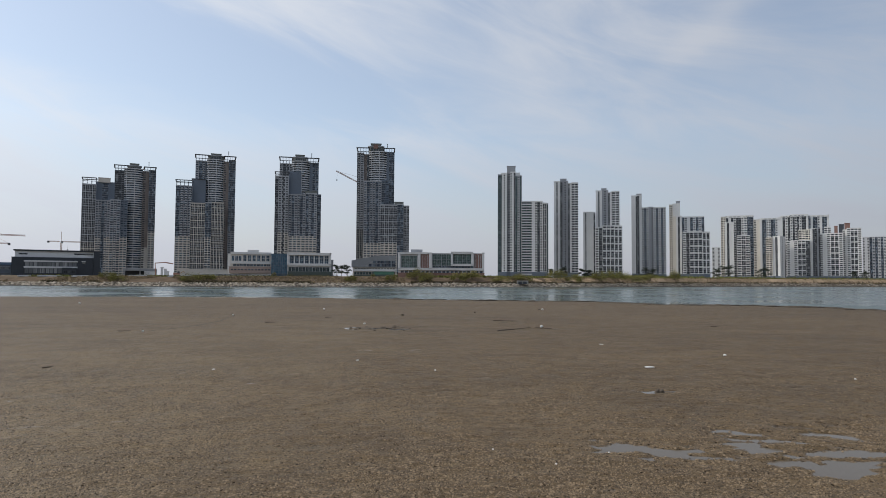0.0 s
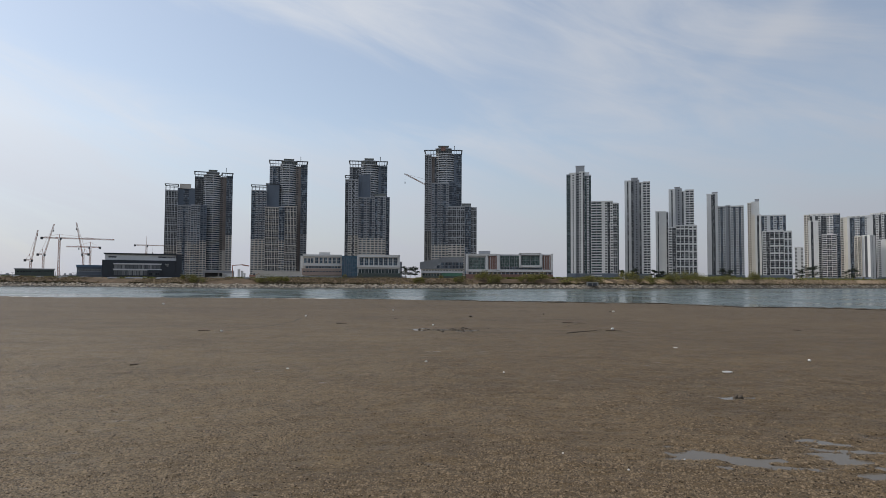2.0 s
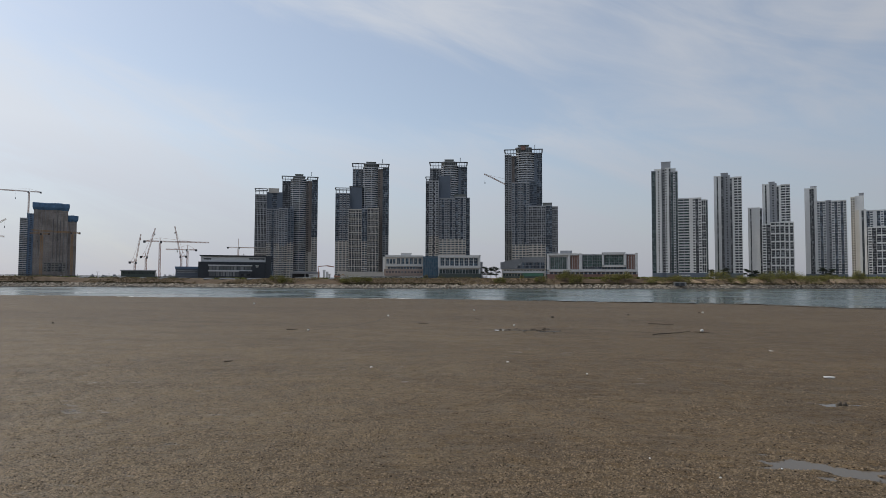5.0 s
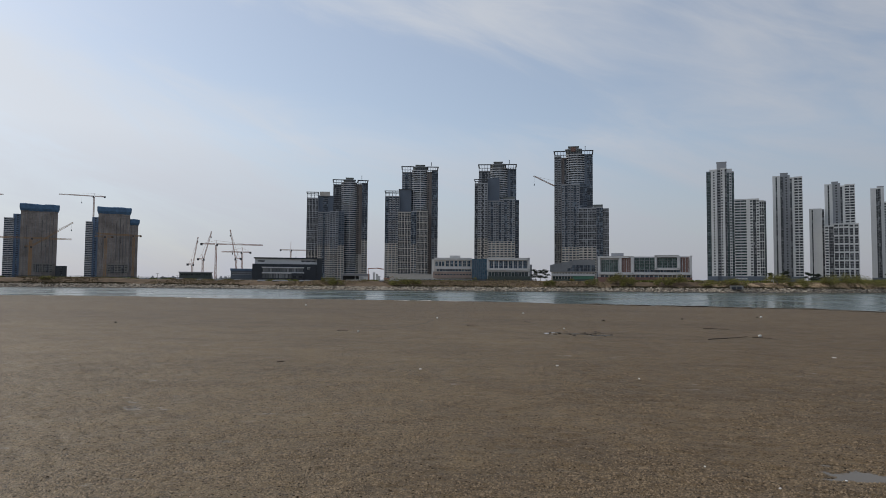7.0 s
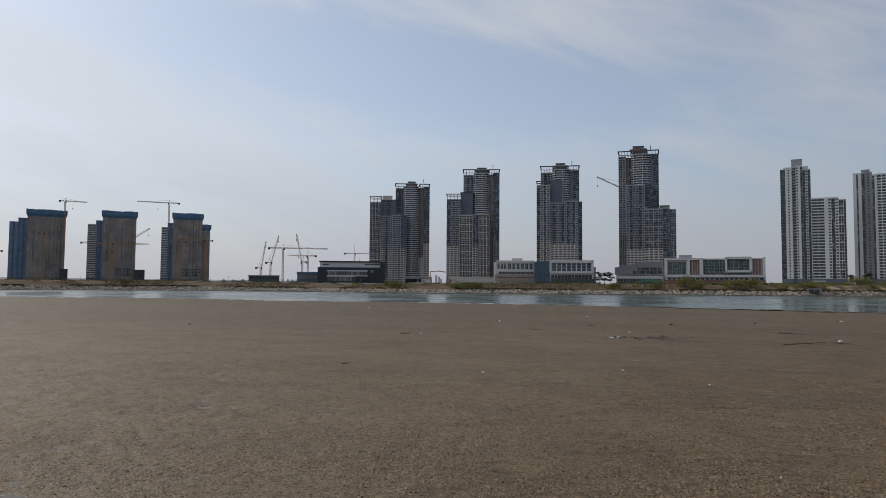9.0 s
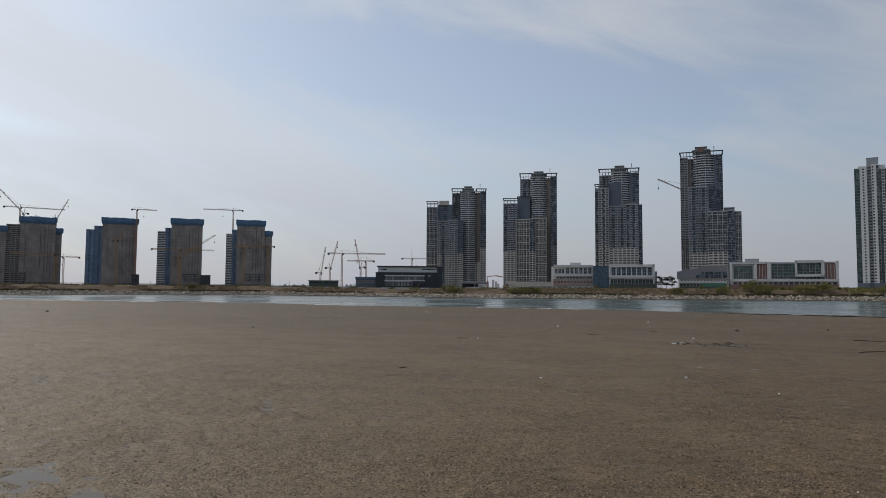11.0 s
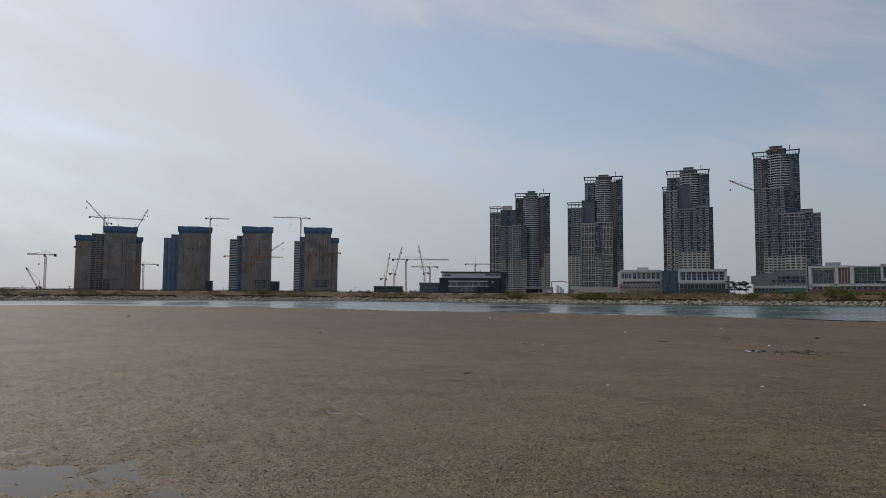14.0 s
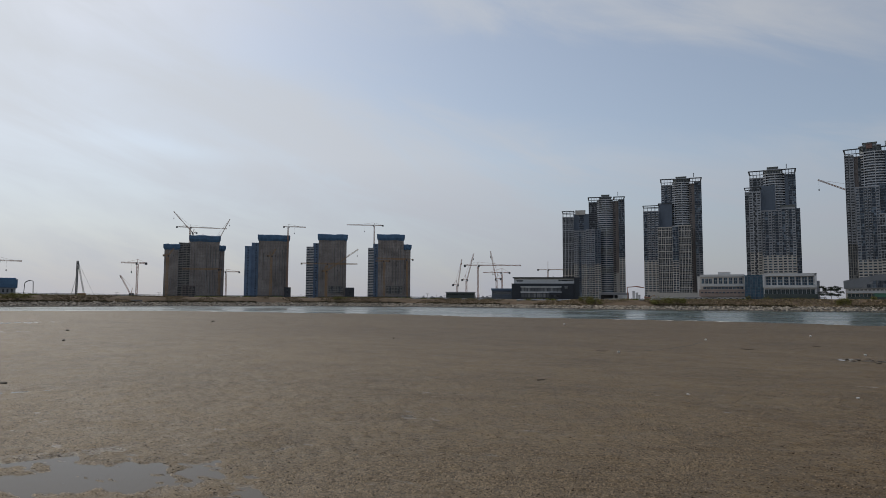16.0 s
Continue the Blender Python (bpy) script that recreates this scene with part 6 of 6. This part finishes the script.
grass("bank_grass", 24000, 6.5, 30, 0.25, 0.6, GRASS, "dry tan grass with green patches on the bank", 11)
SCRUB = material("brown_bank_scrub", (0.085, 0.072, 0.042), 0.95, vary=0.25, scale=0.1, island=0.8, spec=0.1)
grass("bank_scrub", 13000, 5.2, 9.5, 0.25, 0.7, SCRUB, "low dark scrub above the stones of the bank", 13)
grass("green_reeds", 9000, 18, 40, 0.6, 1.3, REED, "fresh green reeds behind the bank", 12, -36, 2)
grass("verge_grass", 7000, 20, 34, 0.3, 0.8, REED, "sparse green grass along the bank road", 15, 14, 75)
grass("far_green_reeds", 6000, 28, 60, 1.6, 3.2, REED, "tall green reeds on the receding bank", 14, -36, -14)


def bush(x, y, w, h, seed):
    """A willow bush: several stems and a loose crown of small leaves."""
    r = np.random.RandomState(seed)
    az = math.degrees(math.atan2(-x, y))
    z = float(ground_at(az, math.hypot(x, y))[0])
    b = thing("willow_bush", x, y, az, "yellow-green willow bush on the bank", "bush", "bank bushes", z=z)
    stems = Bars()
    for k in range(7):
        a, lean = r.rand() * 6.28, 0.2 + 0.5 * r.rand()
        stems.add((0, 0, -0.1), (lean * w / 2 * math.cos(a), 0.6 * lean * w / 2 * math.sin(a), h * (0.5 + 0.4 * r.rand())), 0.07, 0.02)
    part("stem", stems, BARK, b)
    n = int(420 * w * h / 10) + 300
    clumps = np.stack([(r.rand(24) - 0.5) * w * 0.85, (r.rand(24) - 0.5) * w * 0.5, h * (0.25 + 0.55 * r.rand(24))], -1)
    clumps[:, 2] *= 1 - 0.5 * (clumps[:, 0] / (w / 2)) ** 2
    c = clumps[r.randint(0, 24, n)] + r.randn(n, 3) * np.array([w * 0.08, w * 0.07, h * 0.13])
    c[:, 2] = np.clip(c[:, 2], 0.05, h * 1.1)
    d = r.randn(n, 2, 3)
    d /= np.linalg.norm(d, axis=-1, keepdims=True)
    size = (0.12 + 0.16 * r.rand(n))[:, None]
    v = np.stack([c - d[:, 0] * size, c + d[:, 1] * size * 0.6, c + d[:, 0] * size, c - d[:, 1] * size * 0.6], 1)
    crown = joined("crown", v, np.array([[0, 1, 2, 3]]), LEAF)
    crown.parent = b


BUSHES = [
(-99.01, 261.39, 8.0, 3.2),
(-94.03, 264.23, 7.0, 2.4),
(-12.85, 310.59, 9.0, 4.6),
(-7.12, 313.87, 8.0, 4.0),
(7.76, 322.36, 9.0, 3.6),
(14.23, 326.05, 9.0, 3.9),
(29.79, 345.93, 9.0, 3.0),
(40.84, 352.44, 12.0, 3.2),
(62.50, 365.22, 11.0, 4.6),
(71.97, 370.80, 11.0, 4.0),
(89.53, 381.16, 9.0, 5.2),
(103.06, 402.33, 13.0, 5.0),
(117.55, 411.17, 14.0, 5.0),
(133.29, 428.02, 9.0, 4.0),
(153.72, 440.69, 6.5, 6.2),
(-44.23, 317.90, 5.0, 3.0),
(-25.17, 316.10, 5.0, 2.6),
(-132.71, 263.01, 6.0, 2.6),
(-129.97, 264.71, 6.0, 3.0),
(-345.20, 115.39, 12.0, 2.4),
(-302.15, 274.12, 7.0, 2.0),
]
for k, (x, y, w, h) in enumerate(BUSHES):
    d = math.hypot(x, y)
    az = math.degrees(math.atan2(-x, y))
    d2 = float(far_shore(az)) + 10 + 2 * (k % 3)
    bush(x / d * d2, y / d * d2, w * 1.15, h * 1.25, 100 + k)


def pine(x, y, h, seed, round_top=False):
    """A park pine: bent tapering trunk, a few limbs, flat dark pads of needles with gaps."""
    r = np.random.RandomState(seed)
    az = math.degrees(math.atan2(-x, y))
    t = thing("pine_tree", x, y, az, "dark spreading pine tree with a bare bent trunk", "tree", "park pines", z=float(ground_at(az, math.hypot(x, y))[0]))
    trunk = Bars()
    pts = [Vector((0, 0, -0.2))]
    for k in range(1, 6):
        pts.append(Vector((0.25 * math.sin(k * 1.3 + seed), 0.2 * math.cos(k * 1.7 + seed), h * 0.85 * k / 5)))
    for k in range(5):
        trunk.add(pts[k], pts[k + 1], 0.24 - 0.035 * k, 0.24 - 0.035 * (k + 1), 6)
    pads = []
    for k in range(9):
        base = pts[2 + k % 4]
        a = r.rand() * 6.28
        reach = h * (0.14 + 0.2 * r.rand()) * (0.6 if k % 4 == 3 else 1)
        tip = base + Vector((reach * math.cos(a), reach * math.sin(a), h * (0.06 + 0.1 * r.rand())))
        trunk.add(base, tip, 0.08, 0.03)
        pads.append(tip)
    pads += [pts[5], pts[5] + Vector((0.4, 0, 0.3))]
    part("trunk", trunk, BARK, t)
    n = 1700
    P = np.array([p[:] for p in pads])
    c = P[r.randint(0, len(P), n)] + r.randn(n, 3) * np.array([h * 0.085, h * 0.085, h * (0.07 if round_top else 0.032)])
    d = r.randn(n, 2, 3)
    d /= np.linalg.norm(d, axis=-1, keepdims=True)
    size = (0.15 + 0.19 * r.rand(n))[:, None]
    v = np.stack([c - d[:, 0] * size, c + d[:, 1] * size * 0.7, c + d[:, 0] * size, c - d[:, 1] * size * 0.7], 1)
    crown = joined("crown", v, np.array([[0, 1, 2, 3]]), NEEDLE)
    crown.parent = t


PINES = [  # azimuth, range, height
(9.1, 1.2, 500, 9.5),
(8.7, 1.2, 505, 9.0),
(8.2, 1.2, 500, 9.5),
(-9.2, 0.9, 470, 7.0),
(-10.3, 0.9, 470, 8.0),
(-11.8, 0.9, 480, 7.5),
(-12.4, 1.0, 480, 6.5),
(-17.0, 1.0, 520, 8.5),
(-17.6, 1.0, 520, 8.0),
(-22.4, 1.0, 640, 10.5),
(-22.9, 1.0, 640, 13.0),
(-23.4, 1.0, 640, 13.5),
(-25.6, 1.0, 690, 11.0),
(-26.0, 1.0, 690, 12.0),
(-31.8, 0.9, 780, 10.0),
(-32.4, 0.9, 780, 9.5),
]
for k, (az, el, dist, h) in enumerate(PINES):
    pine(-dist * math.sin(radians(az)), dist * math.cos(radians(az)), h, 300 + k, k > 13)


def guard_rail(az0, az1, off, label):
    """A roadside rail: posts at even steps and two long rails."""
    rail = thing("guard_rail", 0, 0, 0, label, "guard rail", "roadside rails", z=0)
    beam = Bars()
    last = None
    mesh = None
    for az in np.arange(az0, az1, 0.35):
        d = float(far_shore(az)) + off
        p = Vector((-d * math.sin(radians(az)), d * math.cos(radians(az)), float(ground_at(az, d)[0])))
        if mesh is None:
            pb = Boxes()
            pb.add(-0.08, 0.08, -0.08, 0.08, -0.4, 1.2)
            mesh = pb.mesh("post")
            mesh.materials.append(STEEL)
        part("post", mesh, STEEL, rail, at=p)
        if last is not None:
            for z in (0.6, 1.1):
                beam.add(last + Vector((0, 0, z)), p + Vector((0, 0, z)), 0.16)
        last = p
    part("rail", beam, STEEL, rail)


guard_rail(33.0, 74.0, 27.0, "low grey steel guard rail along the bank road")
guard_rail(9.0, 20.0, 27.0, "low dark guard rail before the offices")


for az0, el0, d0, w0, h0 in (
(13.0, 0.7, 478, 6.0, 2.6),
(12.6, 0.7, 480, 7.0, 2.0),
(11.9, 0.7, 478, 8.0, 2.4),
(11.3, 0.7, 480, 8.0, 2.2),
(10.6, 0.7, 478, 7.0, 2.6),
(9.9, 0.7, 480, 6.0, 2.2),
(14.3, 0.7, 475, 3.5, 4.0),
(6.0, 0.8, 478, 4.0, 3.6),
(4.1, 0.8, 478, 4.0, 3.6),
):
    bush(-d0 * math.sin(radians(az0)), d0 * math.cos(radians(az0)), w0, h0, int(d0 + az0 * 10) % 1000)


def board_stack(x, y, yaw, w, label):
    """Boards and pale sheets stacked low on the bank: a few staggered slabs."""
    t = thing("board_stack", x, y, yaw, label, "building material", "stacked material", z=float(ground_at(math.degrees(math.atan2(-x, y)), math.hypot(x, y))[0]))
    for k in range(3):
        b = Boxes()
        o = 0.25 * k * (-1) ** k
        b.add(-w / 2 + o, w / 2 - 0.6 * k + o, -1.2, 1.2, 0.22 * k, 0.22 * k + 0.2)
        part("board", b, LOWWHITE if k % 2 == 0 else PALE, t)


for k in range(16):
    az0 = 21.0 + 1.45 * k + rnd.uniform(-0.5, 0.5)
    d0 = float(far_shore(az0)) + rnd.uniform(19, 24)
    board_stack(-d0 * math.sin(radians(az0)), d0 * math.cos(radians(az0)), az0, rnd.uniform(3.0, 8.0), "low stack of pale boards on the bank top")

def culvert(x0, x1, y, top, base, where, yaw):
    """A drain outlet: a concrete headwall with two square openings, filled with dark blocks for the shade inside."""
    c = thing("culvert", *where, yaw, "concrete drain outlet with two dark openings in the bank", "culvert", "drain outlets")
    w, m = x1 - x0, (x0 + x1) / 2
    h = Boxes()
    h.add(x0 - 0.8, x1 + 0.8, y, y + 0.6, top, top + 0.5)
    for xa, xb in ((x0 - 0.8, x0), (m - 0.2, m + 0.2), (x1, x1 + 0.8)):
        h.add(xa, xb, y, y + 0.6, base, top)
    part("headwall", h, CONCRETE, c)
    for xa, xb in ((x0, m - 0.2), (m + 0.2, x1)):
        o = Boxes()
        o.add(xa, xb, y + 0.5, y + 4.0, base, top)
        part("opening_fill", o, CHARCOAL, c)


SITE = (41.6, 347.5, -6.8)
culvert(-2.2, 2.2, 0, -1.6, -3.0, SITE[:2], SITE[2])
SITE = (-328.3, 161.9, 63.7)
culvert(-1.2, 2.4, 0, -1.9, -3.2, SITE[:2], SITE[2])

# ---------------------------------------------------------------- mudflat: clods, sticks, litter, drag marks
CLOD = material("crab_worked_mud_clod", (0.150, 0.112, 0.072), 0.55, vary=0.28, scale=6.0, island=0.9, spec=0.2)


def clods(count, r0, r1, size_lo, size_hi, seed, name, label):
    r = np.random.RandomState(seed)
    az = -37 + 112 * r.rand(count)
    dist = np.exp(np.log(r0) + (np.log(r1) - np.log(r0)) * r.rand(count))
    x, y = -dist * np.sin(np.radians(az)), dist * np.cos(np.radians(az))
    keep = r.rand(count) < np.clip(3.2 * (fbm(x * 0.35, y * 0.35, 3, seed) - 0.28), 0.12, 1) * np.clip((r1 - dist) / (0.55 * r1), 0.0, 1)
    x, y, az, dist = x[keep], y[keep], az[keep], dist[keep]
    z = ground_height(az, dist)
    dry = z > 0.077
    x, y, z = x[dry], y[dry], z[dry]
    n = len(x)
    size = size_lo + (size_hi - size_lo) * r.rand(n) ** 2.5
    base = np.array([[-1, -0.6, -0.4], [0.9, -0.8, -0.4], [0.7, 0.9, -0.4], [-0.8, 0.8, -0.4], [0.0, 0.0, 0.55]])
    v = base[None] * (1 + 0.6 * (r.rand(n, 5, 3) - 0.5)) * size[:, None, None]
    a = r.rand(n) * 6.28
    c, s = np.cos(a)[:, None], np.sin(a)[:, None]
    v = np.stack([v[..., 0] * c - v[..., 1] * s, v[..., 0] * s + v[..., 1] * c, v[..., 2]], -1) + np.stack([x, y, z], -1)[:, None]
    faces = np.array([[0, 1, 4], [1, 2, 4], [2, 3, 4], [3, 0, 4]])
    return tagged(joined(name, v, faces, CLOD), label, "mud clods", kind="stuff")


clods(260000, 8.5, 42, 0.012, 0.038, 7, "mud_clods", "small clods of mud thrown up by crabs")
clods(30000, 22, 75, 0.02, 0.05, 8, "far_mud_clods", "scattered clods farther out on the mud")

WOOD = material("waterlogged_driftwood", (0.068, 0.051, 0.037), 0.85, vary=0.3, scale=3.0)
PLASTIC = material("white_plastic_litter", (0.58, 0.58, 0.56), 0.5, vary=0.08, scale=4.0)
DARKMUD = material("dark_disturbed_mud", (0.062, 0.048, 0.034), 0.8, vary=0.2, scale=2.0)


FURROW = material("dark_furrow_mud", (0.055, 0.041, 0.027), 0.8, vary=0.2, scale=2.0)


def on_mud(x, y):
    return float(ground_at(math.degrees(math.atan2(-x, y)), math.hypot(x, y))[0])


def driftwood(x0, y0, x1, y1, r, label):
    """A knotty branch that lies on the mud."""
    rn = random.Random(int(abs(x0 * 100)))
    bars = Bars()
    n = 6
    mx, my = (x0 + x1) / 2, (y0 + y1) / 2
    pts = []
    for k in range(n + 1):
        t = k / n
        x, y = x0 + (x1 - x0) * t + rn.uniform(-0.04, 0.04), y0 + (y1 - y0) * t + rn.uniform(-0.04, 0.04)
        pts.append(Vector((x - mx, y - my, on_mud(x, y) + r * 0.6)))
    for k in range(n):
        bars.add(pts[k], pts[k + 1], r * (1 - 0.1 * k), r * (0.9 - 0.1 * k), 6)
    ob = part("driftwood", bars, WOOD)
    ob.location = (mx, my, 0)
    return tagged(ob, label, "driftwood", "driftwood")


STICKS = [
(-20.24, 41.50,
-19.54, 41.80),
(-13.39, 50.14,
-12.52, 50.04),
(3.52, 43.30,
6.21, 46.73),
(4.09, 54.39,
6.01, 54.20),
(6.38, 46.21,
7.53, 46.04),
(19.84, 49.36,
20.19, 49.09),
(-10.16, 57.62,
-9.55, 57.34),
(-14.66, 24.51,
-14.44, 24.76),
]
for x0, y0, x1, y1 in STICKS:
    driftwood(x0, y0, x1, y1, 0.034, "dark waterlogged branch lying on the mud")


def litter(x, y, w, h, yaw, label):
    """A crumpled scrap or bottle: a dented, rounded body."""
    bm = bmesh.new()
    bmesh.ops.create_icosphere(bm, subdivisions=2, radius=0.5)
    rn = random.Random(int(abs(x * 37 + y * 91)))
    for v in bm.verts:
        k = 1 + rn.uniform(-0.16, 0.12)
        v.co = Vector((v.co.x * w * k, v.co.y * h * 1.3 * k, max(-0.45, v.co.z) * h * k))
    ob = part("plastic_litter", bm, PLASTIC)
    ob.matrix_world = pose(x, y, on_mud(x, y) + 0.38 * h, 0, 0, yaw)
    return tagged(ob, label, "litter", "litter")


LITTER = [  # x, y, length, height
(-18.44, 41.01, 0.15, 0.13),
(-18.92, 60.09, 0.18, 0.16),
(-5.80, 49.46, 0.15, 0.13),
(6.98, 47.06, 0.22, 0.18),
(7.90, 25.49, 0.38, 0.09),
(12.57, 29.73, 0.14, 0.11),
(-3.47, 27.23, 0.18, 0.05),
(-0.26, 24.35, 0.17, 0.05),
(8.26, 34.71, 0.25, 0.04),
(-8.30, 24.26, 0.12, 0.05),
(3.22, 12.94, 0.05, 0.03),
(14.06, 22.78, 0.08, 0.06),
(11.28, 75.27, 0.3, 0.18),
(-13.10, 73.39, 0.22, 0.16),
(-46.72, 85.59, 0.3, 0.2),
(-3.44, 27.11, 0.14, 0.06),
(0.99, 13.06, 0.05, 0.03),
(2.05, 12.08, 0.05, 0.03),
]
for k, (x, y, w, h) in enumerate(LITTER):
    litter(x, y, w, h, 40 * k, "white piece of plastic litter lying on the mud")


def mud_lump(x, y, w, h, label):
    bm = bmesh.new()
    bmesh.ops.create_icosphere(bm, subdivisions=2, radius=0.5)
    rn = random.Random(int(abs(x * 53 + y * 17)))
    for v in bm.verts:
        k = 1 + rn.uniform(-0.25, 0.2)
        v.co = Vector((v.co.x * w * k, v.co.y * w * 0.8 * k, max(-0.3, v.co.z) * h * 1.4 * k))
    ob = part("mud_lump", bm, DARKMUD)
    ob.matrix_world = pose(x, y, on_mud(x, y) + 0.2 * h)
    return tagged(ob, label, "mud lump", "mud lumps")


LUMPS = [
(6.47, 20.13, 0.17, 0.16),
(6.54, 19.93, 0.14, 0.13),
(-3.75, 61.97, 0.35, 0.16),
(3.27, 68.03, 0.2, 0.14),
(11.00, 75.93, 0.25, 0.12),
(-89.88, 56.26, 0.5, 0.2),
(-39.99, 42.67, 0.2, 0.13),
(-74.10, 29.52, 0.4, 0.16),
(-56.06, 22.08, 0.26, 0.14),
(-29.60, 9.56, 0.3, 0.1),
]
rl = random.Random(31)
PATCH = (-4.38, 45.63)
for k in range(34):
    LUMPS.append((PATCH[0] + rl.gauss(0, 1.2), PATCH[1] + rl.gauss(0, 0.9), rl.uniform(0.12, 0.3), rl.uniform(0.04, 0.09)))
for x, y, w, h in LUMPS:
    mud_lump(x, y, w, h, "dark lump of disturbed mud beside a hole")


def drag_mark(points, width, label):
    """A shallow furrow, drawn as a low uneven ridge of darker mud."""
    rn = random.Random(9)
    bm = bmesh.new()
    rows = []
    ox, oy = points[0]
    for (xa, ya), (xb, yb) in zip(points, points[1:]):
        n = max(2, int(math.hypot(xb - xa, yb - ya) / 0.5))
        d = Vector((xb - xa, yb - ya, 0)).normalized()
        s = Vector((-d.y, d.x, 0))
        for k in range(n):
            t = k / n
            x, y = xa + (xb - xa) * t + rn.uniform(-0.05, 0.05), ya + (yb - ya) * t + rn.uniform(-0.05, 0.05)
            w = width * rn.uniform(0.5, 1.2)
            z = on_mud(x, y)
            rows.append([bm.verts.new(Vector((x - ox, y - oy, z + e)) + s * o * w) for o, e in ((-1, -0.03), (-0.3, 0.012), (0.3, 0.008), (1, -0.03))])
    for a, b in zip(rows, rows[1:]):
        for k in range(3):
            bm.faces.new((a[k], a[k + 1], b[k + 1], b[k]))
    ob = part("drag_mark", bm, FURROW)
    ob.location = (ox, oy, 0)
    return tagged(ob, label, "drag mark", "drag marks")


drag_mark([
(-18.84, 40.98),
(-17.87, 43.86),
(-17.40, 47.11),
(-17.52, 52.16),
(-18.74, 59.20),
], 0.2, "long dark drag mark curving over the mud")
drag_mark([
(5.65, 53.81),
(4.41, 51.64),
(4.04, 49.72),
], 0.09, "short dark hooked mark in the mud")


def shore_scarps(count, seed):
    """Small dark scarps of mud along the water's near edge, built as long low lumps."""
    r = np.random.RandomState(seed)
    az = -35 + 40 * r.rand(count)
    dist = near_shore(az)
    for k in range(4):
        dist = mud_edge(az, dist)
    dist = dist - 0.6 + 1.5 * r.rand(count) ** 2
    n = count
    size = 0.10 + 0.25 * r.rand(n) ** 2
    v = ICO_V[None] * (1 + 0.4 * (r.rand(n, len(ICO_V), 1) - 0.5)) * size[:, None, None] * np.array([4.6, 1.2, 0.45])
    a = np.radians(az)
    c, sn = np.cos(a)[:, None], np.sin(a)[:, None]
    v = np.stack([v[..., 0] * c - v[..., 1] * sn, v[..., 0] * sn + v[..., 1] * c, v[..., 2]], -1)
    z = np.maximum(ground_height(az, dist), 0.0)
    v += np.stack([-dist * np.sin(a), dist * np.cos(a), z + 0.03], -1)[:, None]
    return tagged(joined("shore_scarps", v, ICO_F, DARKMUD), "low dark mud scarps along the water's edge", "debris", kind="stuff")


shore_scarps(700, 77)

PALE_EDGE = material("pale_edge_strip", (0.62, 0.60, 0.57), 0.8, vary=0.15, scale=0.8)


def pale_edge_line(az0, az1, seed):
    """A broken pale line where the channel laps the mud."""
    az = np.arange(az0, az1, 0.06)
    edge = near_shore(az)
    for k in range(4):
        edge = mud_edge(az, edge)
    wide = 2.6 * np.clip(fbm(az * 0.5, az * 0.0 + 3.0, 4, seed) - 0.44, 0, 1) * (0.5 + fbm(az * 6.0, az * 0.0, 2, seed + 5)) * 4.0
    keep = (wide[:-1] > 0.12) & (wide[1:] > 0.12)
    a, b = np.radians(az[:-1][keep]), np.radians(az[1:][keep])
    quad = []
    for ang, dist in ((a, edge[:-1][keep] + 0.15), (b, edge[1:][keep] + 0.15), (b, (edge + 0.15 + wide)[1:][keep]), (a, (edge + 0.15 + wide)[:-1][keep])):
        quad.append(np.stack([-dist * np.sin(ang), dist * np.cos(ang), np.full(len(ang), 0.025)], -1))
    return tagged(joined("pale_edge_line", np.stack(quad, 1), np.array([[0, 3, 2, 1]]), PALE_EDGE), "broken pale line along the water's edge", "foam", kind="stuff")


pale_edge_line(-36, 60, 91)
